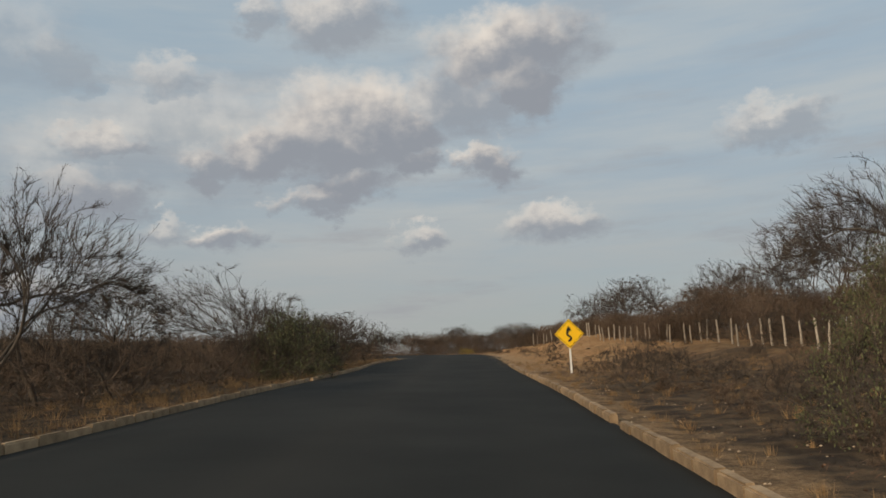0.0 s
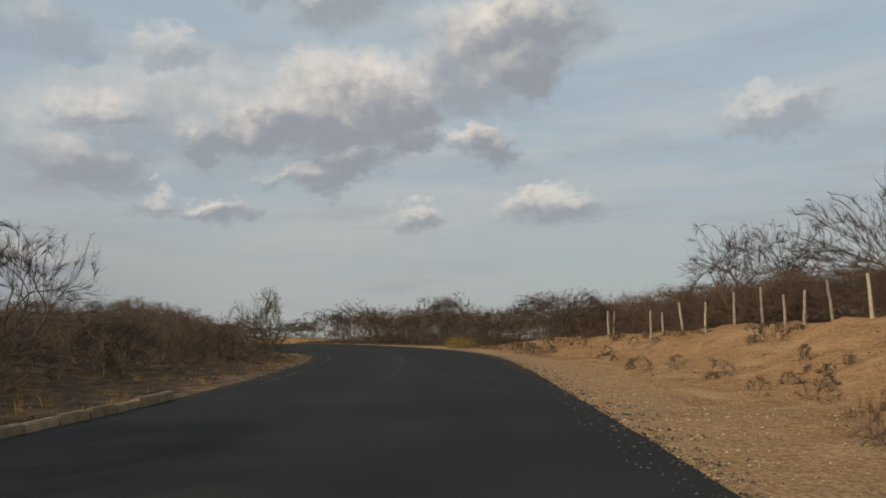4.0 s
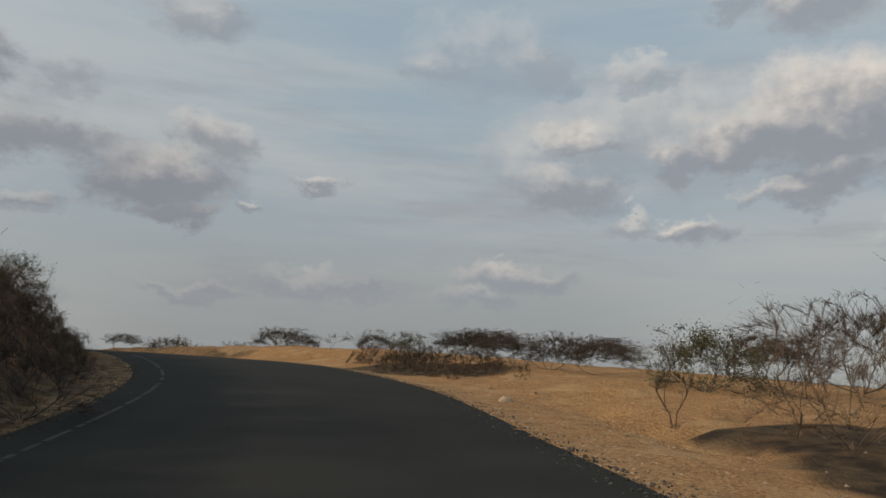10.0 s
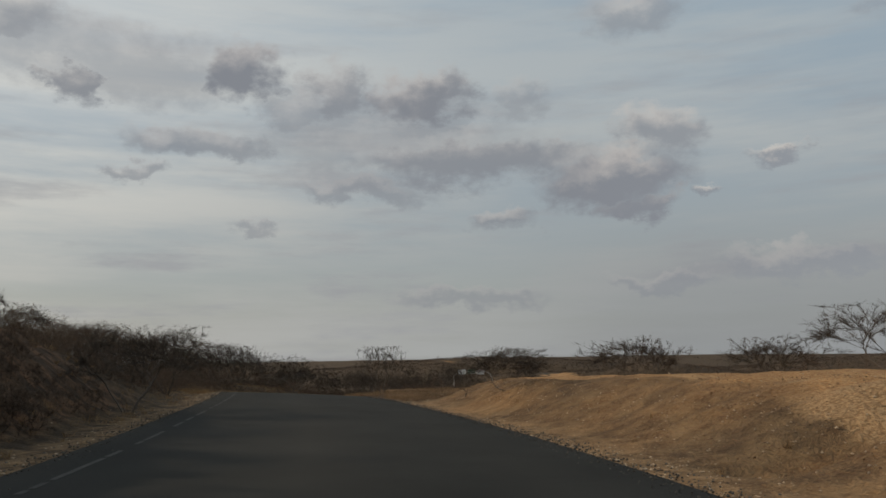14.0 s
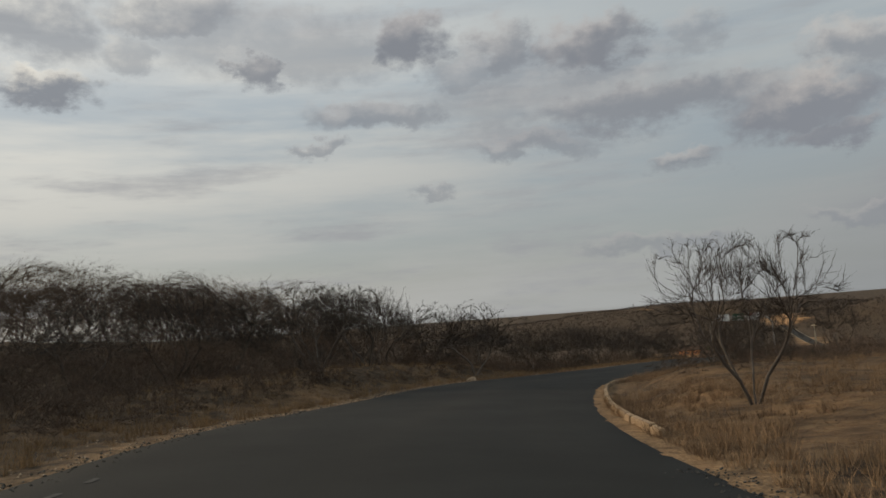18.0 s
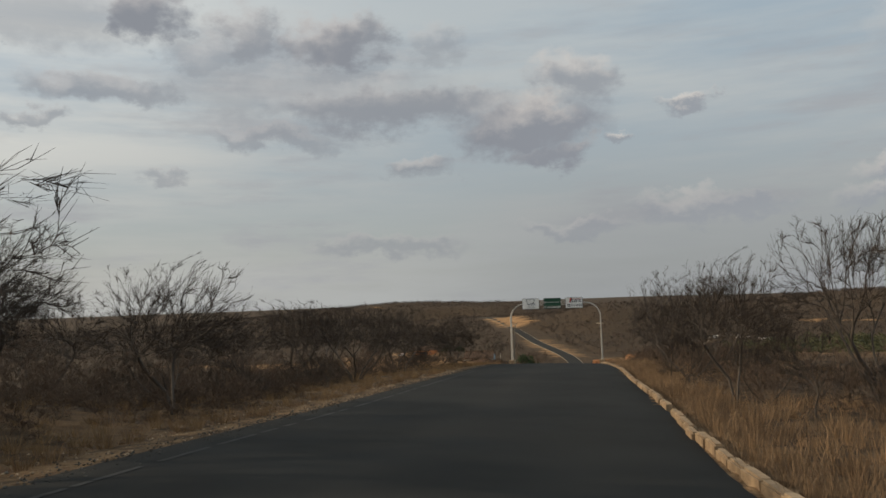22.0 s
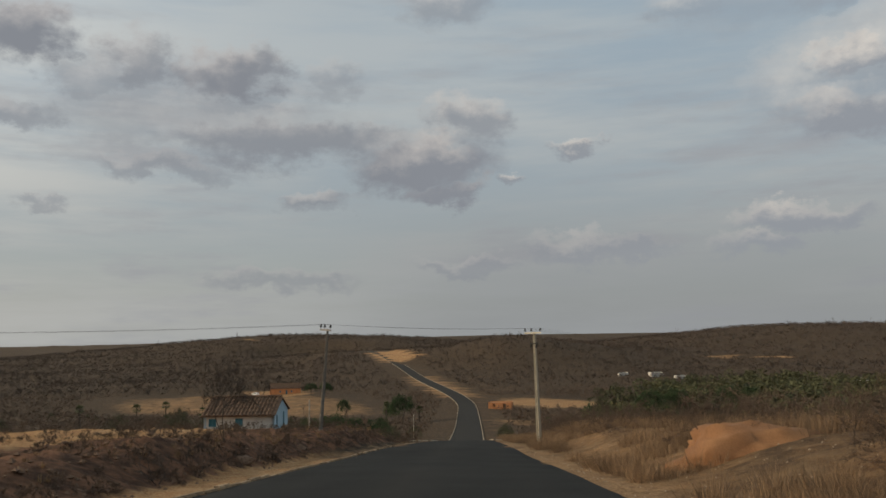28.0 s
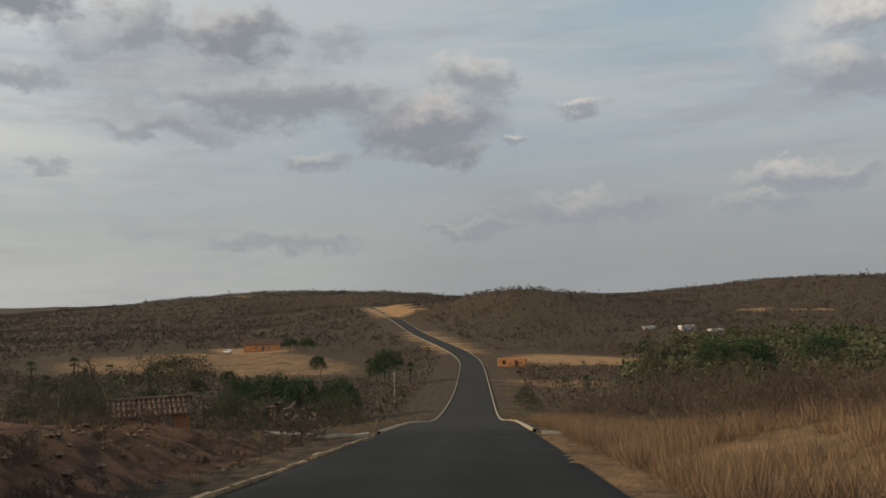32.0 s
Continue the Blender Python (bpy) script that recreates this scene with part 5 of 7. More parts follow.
far_rng = np.random.default_rng(5)
fx, fy = far_rng.uniform(-1300, 100, 86000), far_rng.uniform(150, 1250, 86000)
fz, fs, fpast, foff = land(fx, fy)
fu = (fx - END_X) * AHEAD[0] + (fy - END_Y) * AHEAD[1]
open_field = np.exp(-(((fx + 505) / 92) ** 2 + ((fy - 396) / 56) ** 2)) + np.exp(-(((fx + 413) / 44) ** 2 + ((fy - 484) / 26) ** 2)) + np.exp(-(((fx + 1050) / 26) ** 2 + ((fy - 662) / 16) ** 2))
keep = (fpast > 11) & (fu > 70) & (open_field < 0.35)
hill = np.stack([fx, fy, fz - 0.2], 1)[keep]
close = fu[keep] < 330
stuff("valley_scrub", crown_mesh("valley_scrub", hill[close], far_rng.uniform(0.8, 2.6, close.sum()), 34, 0.10, 16), BRUSH, "low brown scrub on the valley floor", "scrub")
vx, vy = far_rng.uniform(0, 1, (2, 8500))
vx, vy = END_X + AHEAD[0] * (60 + vx * 250) + ACROSS[0] * (vy - 0.5) * 460, END_Y + AHEAD[1] * (60 + vx * 250) + ACROSS[1] * (vy - 0.5) * 460
vz, _, vp, _ = land(vx, vy)
bare = np.exp(-(((vx + 505) / 92) ** 2 + ((vy - 396) / 56) ** 2)) + np.exp(-(((vx + 413) / 44) ** 2 + ((vy - 484) / 26) ** 2))
low = np.stack([vx, vy, vz - 0.1], 1)[(vp > 7) & (bare < 0.4)]
stuff("valley_scrub", crown_mesh("valley_scrub", low, far_rng.uniform(0.6, 2.4, len(low)) ** 1.3, 60, 0.10, 17), BRUSH, "low brown scrub on the valley floor", "scrub")
hill = hill[~close]
stuff("hill_scrub", crown_mesh("hill_scrub", hill, far_rng.uniform(1.2, 3.4, len(hill)), 17, 0.17, 6), HILL_BRUSH, "dark brown scrub covering the far hills", "scrub")
ridge = hill[far_rng.uniform(0, 1, len(hill)) < 0.004]
stuff("hill_trees", bushes_mesh("hill_trees", ridge, far_rng.uniform(3.5, 6.0, len(ridge)), FAR, 66, 4.0, 0.012, 160), HILL_BRUSH, "scattered bare trees standing on the far hills", "trees")
# pale green growth on the valley floor
gx2, gy2 = far_rng.uniform(-430, -220, 1100), far_rng.uniform(420, 640, 1100)
gz2, _, gp2, _ = land(gx2, gy2)
keep = (gp2 > 14) & (np.degrees(np.arctan2(END_X - gx2, gy2 - END_Y)) < 39.5) & (np.exp(-(((gx2 + 413) / 48) ** 2 + ((gy2 - 484) / 30) ** 2)) < 0.3)
vale = np.stack([gx2, gy2, gz2], 1)[keep]
stuff("valley_growth", crown_mesh("valley_growth", vale, far_rng.uniform(2.5, 6.5, len(vale)), 170, 0.10, 8), VALE_LEAF, "olive-green trees and palms on the valley floor", "trees")

for k, (s0, s1, near, far, count, lo, hi) in enumerate((
        (-20, 80, -0.8, -6, 900, 0.2, 0.6), (-15, 60, 0.7, 9, 700, 0.12, 0.4), (60, 150, 2.5, 12, 260, 0.1, 0.3), (80, 250, -1.0, -7, 900, 0.12, 0.45), (250, 385, -1.0, -14, 3600, 0.15, 0.6),
        (238, 300, 0.5, 18, 4200, 0.15, 0.55), (298, 390, 0.5, 16, 4600, 0.2, 0.75), (384, 450, -3, -30, 700, 0.15, 0.5), (440, 520, -1, -20, 400, 0.2, 0.6), (440, 520, 1, 25, 900, 0.2, 0.7), (150, 240, 1.5, 40, 260, 0.08, 0.25))):
    spots = scatter(s0, s1, near, far, count, 400 + k)
    tall = np.random.default_rng(500 + k).uniform(lo, hi, len(spots))
    if s0 in (238, 298):
        patchy = bumps(spots[:, 0] * 0.8 + 2, spots[:, 1] * 0.8) > -0.10
        spots, tall = spots[patchy], tall[patchy]
    stuff("dry_grass", tuft_mesh("dry_grass", spots, tall, 30, 600 + k, 0.0055), BROWN_GRASS if s0 in (238, 298) else STRAW, "tufts of dry straw-coloured grass along the verge", "grass")


spots = scatter(296, 374, 0.32, 1.9, 1500, 432)
stuff("kerb_grass", tuft_mesh("kerb_grass", spots, np.random.default_rng(532).uniform(0.12, 0.38, len(spots)), 24, 632, 0.005), BROWN_GRASS, "dry grass leaning over the kerb stones", "grass")
spots = scatter(384, 480, 1.2, 14, 11000, 431)
spots = spots[bumps(spots[:, 0] * 0.9, spots[:, 1] * 0.9) > -0.12]
stuff("brown_grass", tuft_mesh("brown_grass", spots, np.random.default_rng(531).uniform(0.3, 1.05, len(spots)), 26, 631, 0.0055, 0.34), BROWN_GRASS, "tall dry brown grass on the slope above the road", "grass")


def litter_mesh(name, places, seed):
    """Fallen leaves and short sticks lying on the ground."""
    rng = np.random.default_rng(seed)
    m = len(places)
    a, stick = rng.uniform(0, 2 * math.pi, m), rng.uniform(0, 1, m) < 0.3
    u = np.stack([np.cos(a), np.sin(a), rng.normal(0, 0.25, m)], 1) * np.where(stick, rng.uniform(0.06, 0.22, m), rng.uniform(0.015, 0.035, m))[:, None]
    v = np.stack([-np.sin(a), np.cos(a), rng.normal(0, 0.5, m)], 1) * np.where(stick, 0.005, rng.uniform(0.010, 0.02, m))[:, None]
    co = np.stack([places - u, places + v, places + u, places - v], 1).reshape(-1, 3)
    return raw_mesh(name, co, np.arange(m * 4).reshape(-1, 4))


for k, (s0, s1, near, far, count) in enumerate(((-8, 60, 0.9, 12, 12000), (60, 100, 4, 13, 9000), (95, 156, 2.6, 12, 30000), (-10, 140, -1, -6, 24000), (238, 345, 0.8, 9, 16000), (250, 345, -1.2, -9, 12000), (195, 240, 2, 14, 9000))):
    spots = scatter(s0, s1, near, far, count, 740 + k)
    i = np.random.default_rng(750 + k).uniform(0, 1, len(spots)) < 0.25 + 0.75 * (bumps(spots[:, 0] * 1.3, spots[:, 1] * 1.3) > 0.05)
    spots = spots[i]; spots[:, 2] += 0.062
    stuff("leaf_litter", litter_mesh("leaf_litter", spots, 760 + k), LITTER, "fallen brown leaves and broken sticks on the ground", "litter")


def stones_mesh(name, places, size, seed):
    rng = np.random.default_rng(seed)
    n = len(places)
    octa = np.array([(1, 0, 0), (-1, 0, 0), (0, 1, 0), (0, -1, 0), (0, 0, 0.7), (0, 0, -0.6)], float)
    co = places[:, None] + octa[None] * (size * rng.uniform(0.4, 1.6, (n, 1, 1))) * rng.uniform(0.6, 1.3, (n, 6, 1))
    tri = np.array([(0, 2, 4), (2, 1, 4), (1, 3, 4), (3, 0, 4), (2, 0, 5), (1, 2, 5), (3, 1, 5), (0, 3, 5)])
    faces = (np.arange(n)[:, None, None] * 6 + tri[None]).reshape(-1, 3)
    return raw_mesh(name, co.reshape(-1, 3), faces, smooth=False)


for k, (s0, s1, near, far, count, size) in enumerate(((-10, 90, 0.2, 7, 1500, 0.025), (44, 150, 0.05, 4.8, 11000, 0.021), (150, 245, 0.05, 3.8, 6000, 0.024), (240, 380, -0.1, -2.6, 3200, 0.025), (90, 245, -0.1, -2.2, 1800, 0.024), (380, 440, 0.3, 6, 900, 0.03), (150, 240, 3, 25, 900, 0.03))):
    spots = scatter(s0, s1, near, far, count, 700 + k)
    spots[:, 2] += 0.05
    stuff("gravel", stones_mesh("gravel", spots, size, 800 + k), STONE, "loose pale gravel and stones on the road verge", "gravel")


spots = scatter(385, 455, -1.5, -8, 1500, 790)
spots[:, 2] += 0.05
stuff("bank_stones", stones_mesh("bank_stones", spots, 0.075, 890), EARTH_STONE, "brown stones and clods on the eroded bank", "stones")


def chips(s0, s1, sign, count, seed):
    """Loose chippings scattered across the ragged edge of the asphalt."""
    rng = np.random.default_rng(seed)
    s, o = rng.uniform(s0, s1, count), rng.normal(0.1, 0.38, count)
    x, y, off = along(s, sign, o)
    z = np.where(o > 0.1, land(x, y)[0] + 0.008, np.interp(s, AT, LINE[:, 2]) + off * np.interp(s, AT, LINE[:, 4]) + 0.012)
    return stones_mesh("edge_chippings", np.stack([x, y, z], 1), 0.022, seed + 1)


for s0, s1, sign, count in ((52, 150, 1, 5000), (150, 262, 1, 7000), (85, 300, -1, 5000), (300, 392, -1, 4000)):
    stuff("edge_chippings", chips(s0, s1, sign, count, int(s0) + 5), CHIPS, "loose dark chippings along the ragged asphalt edge", "gravel")


# ---------------------------------------------------------------- road furniture
def text_mesh(body, size, depth=0.004):
    cu = bpy.data.curves.new("lettering", "FONT")
    cu.body, cu.size, cu.align_x, cu.align_y, cu.extrude, cu.resolution_u = body, size, "CENTER", "CENTER", depth, 3
    ob = new("lettering", cu)
    me = bpy.data.meshes.new_from_object(ob.evaluated_get(bpy.context.evaluated_depsgraph_get()))
    bpy.data.objects.remove(ob); bpy.data.curves.remove(cu)
    me.materials.clear()
    return me


UPRIGHT = pose(0, 0, 0, 90, 0, 0)          # turns x-y lettering to stand facing -y


def stand(ob, x=0, y=0, z=0, m=UPRIGHT):
    ob.matrix_basis = Matrix.Translation((x, y, z)) @ m
    return ob


def ribbon_bm(points, width, depth):
    """A flat bent band of even width in the x-z plane."""
    bm = bmesh.new()
    p = [Vector(q) for q in points]
    rows = []
    for i, q in enumerate(p):
        d = (p[min(i + 1, len(p) - 1)] - p[max(i - 1, 0)]).normalized()
        n = Vector((-d.y, d.x)) * width / 2
        rows.append([bm.verts.new((q.x + n.x, -depth / 2, q.y + n.y)), bm.verts.new((q.x - n.x, -depth / 2, q.y - n.y)),
                     bm.verts.new((q.x - n.x, depth / 2, q.y - n.y)), bm.verts.new((q.x + n.x, depth / 2, q.y + n.y))])
    for a, b in zip(rows, rows[1:]):
        for k in range(4):
            bm.faces.new((a[k], a[(k + 1) % 4], b[(k + 1) % 4], b[k]))
    bm.faces.new(rows[0][::-1]); bm.faces.new(rows[-1])
    return bm


def poly_bm(points, depth):
    bm = bmesh.new()
    front = [bm.verts.new((x, -depth / 2, z)) for x, z in points]
    face = bm.faces.new(front)
    back = bmesh.ops.extrude_face_region(bm, geom=[face])
    bmesh.ops.translate(bm, verts=[v for v in back["geom"] if isinstance(v, bmesh.types.BMVert)], vec=(0, depth, 0))
    bmesh.ops.recalc_face_normals(bm, faces=bm.faces[:])
    return bm


def warning_sign(x, y):
    root = tagged(empty("road_sign", x, y, ground_z(x, y), 3.0), "yellow diamond winding-road warning sign on a pale post", "road sign")
    part("post", box_bm(0.09, 0.07, 1.6, pose(0, 0.05, 0.7), 0.01), WHITE_PAINT, root, "pale painted wooden post")
    s = 0.74
    part("plate", poly_bm([(0, 1.88 - s), (s, 1.88), (0, 1.88 + s), (-s, 1.88)], 0.02), YELLOW_SIGN, root, "yellow reflective diamond plate")
    b = s - 0.06
    border = bmesh.new()
    for k in range(4):
        a0, a1 = math.pi / 2 * k, math.pi / 2 * (k + 1)
        v = [border.verts.new((math.cos(a) * r, -0.014, 1.88 + math.sin(a) * r)) for a, r in ((a0, b), (a1, b), (a1, b - 0.03), (a0, b - 0.03))]
        border.faces.new(v)
    part("border", border, BLACK_PAINT, root, "thin black border")
    bend = [(-0.02 + 0.10 * math.sin(t * 2 * math.pi), 1.55 + 0.46 * t) for t in np.linspace(0, 1, 14)]
    part("arrow_stem", ribbon_bm([(bend[0][0], bend[0][1] - 0.05)] + bend, 0.10, 0.012), BLACK_PAINT, root).location.y = -0.014
    hx, hz = bend[-1]
    part("arrow_head", poly_bm([(hx - 0.15, hz), (hx + 0.15, hz + 0.02), (hx - 0.01, hz + 0.28)], 0.012), BLACK_PAINT, root).location.y = -0.014
    return root


warning_sign(6.1, 40.8)


def fence(points, gap, high):
    root = tagged(empty("fence", points[0][0], points[0][1], ground_z(*points[0])), "old wire fence on crooked weathered wooden posts", "fence")
    base = root.matrix_basis.translation.copy()
    rng = np.random.default_rng(31)
    posts = []
    for (x0, y0), (x1, y1) in zip(points, points[1:]):
        n = int(math.hypot(x1 - x0, y1 - y0) / gap)
        posts += [(x0 + (x1 - x0) * k / n + rng.normal(0, 0.12), y0 + (y1 - y0) * k / n + rng.normal(0, 0.12)) for k in range(n)]
    shapes = []
    for k in range(5):
        h, lean = high * rng.uniform(0.85, 1.15), rng.normal(0, 0.06, 2)
        rows, p, r = [], np.array([0, 0, -0.15]), rng.uniform(0.05, 0.075)
        for j in range(4):
            q = np.array([lean[0] * h, lean[1] * h, h]) * (j + 1) / 4 + rng.normal(0, 0.012, 3)
            rows.append((*p, *q, r, r * 0.93)); p, r = q, r * 0.93
        rows.append((*p, *(p + [0, 0, 0.03]), r, 0.01))
        me = tube_mesh("post", rows, 7); me.materials.append(WOOD_POST)
        shapes.append(me)
    tops = []
    for k, (x, y) in enumerate(posts):
        z = ground_z(x, y)
        ob = part("post", shapes[k % 5], None, root)
        ob.matrix_basis = pose(x - base.x, y - base.y, z - base.z, 0, 0, rng.uniform(0, 360))
        tops.append((x - base.x, y - base.y, z - base.z))
    for level in (0.45, 0.8, 1.15):
        rows = [(*(np.array(a) + [0, 0, level]), *(np.array(b) + [0, 0, level]), 0.004, 0.004) for a, b in zip(tops, tops[1:])]
        part("wire", tube_mesh("wire", rows, 3), DARK_STEEL, root, "thin rusty wire strand")
    return root


fence([(15.6, 24.0), (16.3, 38.0), (16.6, 48.0), (16.0, 62.0), (15.3, 72.0), (14.8, 77.5), (14.9, 82.2), (14.7, 87.1), (14.1, 93.8), (12.8, 100.2), (11.9, 106.0)], 1.65, 1.42)
fence([(11.9, 112.5), (12.6, 115.1), (13.4, 118.6), (14.2, 121.5), (15.2, 125.0)], 1.9, 1.42)


def kerb_run(name, s0, s1, sign, out, high, label, skip=()):
    """A row of kerb stones along one edge of the road."""
    i0 = int(np.argmin(np.abs(AT - s0)))
    root = tagged(empty(name, LINE[i0, 0], LINE[i0, 1], LINE[i0, 2]), label, "kerb", kind="structure")
    base = root.matrix_basis.translation.copy()
    shapes = []
    rng = np.random.default_rng(int(abs(s0)) + 3)
    for k in range(4):
        bm = box_bm(0.15 + 0.01 * k, 1.0, high + 0.22, pose(0, 0, (high - 0.22) / 2))
        top = [e for e in bm.edges if all(v.co.z > high * 0.5 for v in e.verts)]
        bmesh.ops.bevel(bm, geom=top, offset=0.03, segments=2, affect="EDGES")
        for v in bm.verts:
            v.co += Vector(rng.normal(0, 0.006, 3))
        me = bpy.data.meshes.new("kerb_stone"); bm.to_mesh(me); bm.free()
        me.materials.append(CONCRETE); shapes.append(me)
    s = s0
    while s < s1:
        if not any(a <= s <= b for a, b in skip):
            i = int(np.argmin(np.abs(AT - s)))
            o = sign * (LINE[i, 3] + (out if isinstance(out, float) else float(np.interp(s, *out)))) + rng.normal(0, 0.012)
            x, y = LINE[i] [0] + SIDE[i, 0] * o + TAN[i, 0] * (s - AT[i]), LINE[i][1] + SIDE[i, 1] * o + TAN[i, 1] * (s - AT[i])
            z = LINE[i, 2] + sign * LINE[i, 3] * LINE[i, 4] + np.interp(s, [AT[i], AT[i + 1]], [0, LINE[i + 1, 2] - LINE[i, 2]])
            ob = part("kerb_stone", shapes[int(rng.integers(0, 4))], None, root)
            slope = math.degrees(math.atan2(LINE[i + 1, 2] - LINE[i - 1, 2], AT[i + 1] - AT[i - 1]))
            ob.matrix_basis = pose(x - base.x, y - base.y, z - base.z + rng.normal(0, 0.014), slope, 0, math.degrees(math.atan2(-TAN[i, 0], TAN[i, 1])) + rng.normal(0, 0.5))
        s += 1.02
    return root


kerb_run("kerb_left_start", -20, 80, -1, 0.02, 0.17, "worn concrete kerb along the asphalt, broken at one spot", skip=((37.5, 38.6),))
kerb_run("kerb_right_start", -20, 53, 1, 0.02, 0.19, "weathered concrete kerb with a broken gap", skip=((16.2, 17.6),))
kerb_run("kerb_right_bend", 268, 372, 1, ([268, 298, 314], [0.62, 0.52, 0.10]), 0.15, "sunlit worn concrete kerb half buried in sand and grass", skip=((318, 319.2),))
kerb_run("kerb_left_end", 392, 462, -1, 0.02, 0.08, "low pale concrete gutter edge beside the asphalt")


def paint_band(name, s0, s1, off, wide, label, seed, paint):
    """A worn painted line: many short scraps laid just over the asphalt."""
    rng = np.random.default_rng(seed)
    co, faces = [], []
    s = s0
    while s < s1:
        long = rng.uniform(0.25, 0.9)
        if rng.uniform() < 0.8:
            ring = []
            for t in (s, s + long):
                i = int(np.searchsorted(AT, t)) - 1
                f = (t - AT[i]) / (AT[i + 1] - AT[i])
                c = LINE[i] * (1 - f) + LINE[i + 1] * f
                n = SIDE[i] * (1 - f) + SIDE[i + 1] * f
                for e in (-1, 1):
                    o = off * c[3] + e * wide * rng.uniform(0.38, 0.52)
                    ring.append((c[0] + n[0] * o, c[1] + n[1] * o, c[2] + o * c[4] + 0.06 * (1 - (o / c[3]) ** 2) + 0.008))
            k = len(co)
            co += ring
            faces.append((k, k + 1, k + 3, k + 2))
        s += long + (0.0 if rng.uniform() < 0.6 else rng.uniform(0.05, 0.5))
    ob = structure(name, raw_mesh(name, np.array(co), np.array(faces)), paint, label, "road marking")
    return ob


WORN_PAINT = grainy("worn_road_paint", (0.018, 0.018, 0.018), (0.046, 0.045, 0.042), 5.0, 0.85, bump=0)
CENTRE_PAINT = grainy("dusty_seam", (0.018, 0.018, 0.017), (0.031, 0.030, 0.028), 3.0, 0.9, bump=0)
paint_band("edge_line_left", 85, 262, -0.80, 0.12, "faded white edge line on dark asphalt", 3, WORN_PAINT)
paint_band("edge_line_left_end", 295, 345, -0.80, 0.12, "faded white edge line on dark asphalt", 4, WORN_PAINT)
paint_band("centre_line", 86, 150, -0.02, 0.16, "almost worn away centre line", 5, CENTRE_PAINT)
PALE_EDGE = grainy("pale_concrete_edge", (0.20, 0.16, 0.11), (0.36, 0.30, 0.21), 0.8, 0.9, bump=0)
for name, sign in (("gutter_left", -1), ("gutter_right", 1)):
    rows = np.where((AT >= 464) & (AT <= 1060))[0]
    co = np.zeros((len(rows), 4, 3))
    for j, (o, lift) in enumerate(((0.0, -0.1), (0.02, 0.10), (0.17, 0.11), (0.22, -0.15))):
        w = (LINE[rows, 3] + o) * sign
        co[:, j, :2] = LINE[rows, :2] + SIDE[rows] * w[:, None]
        co[:, j, 2] = LINE[rows, 2] + lift
    structure(name, grid_mesh(name, co[..., 0], co[..., 1], co[..., 2]), PALE_EDGE, "pale concrete gutter along the far road", "kerb")
# two pale drains that leave the road at the foot of the slope
for name, sign in (("drain_left", -1), ("drain_right", 1)):
    i = int(np.argmin(np.abs(AT - 462)))
    pts = [LINE[i, :2] + SIDE[i] * sign * (LINE[i, 3] + o) - TAN[i] * o * 0.35 for o in np.linspace(0.2, 4.2 if sign < 0 else 3.2, 10)]
    co = np.zeros((10, 4, 3))
    for k, p in enumerate(pts):
        for j, (w, lift) in enumerate(((-0.25, -0.2), (-0.22, 0.16), (0.22, 0.16), (0.25, -0.2))):
            q = p + TAN[i] * w
            co[k, j] = (*q, ground_z(*q) + lift)
    structure(name, grid_mesh(name, co[..., 0], co[..., 1], co[..., 2]), PALE_EDGE, "pale concrete drain leading off the road", "drain")


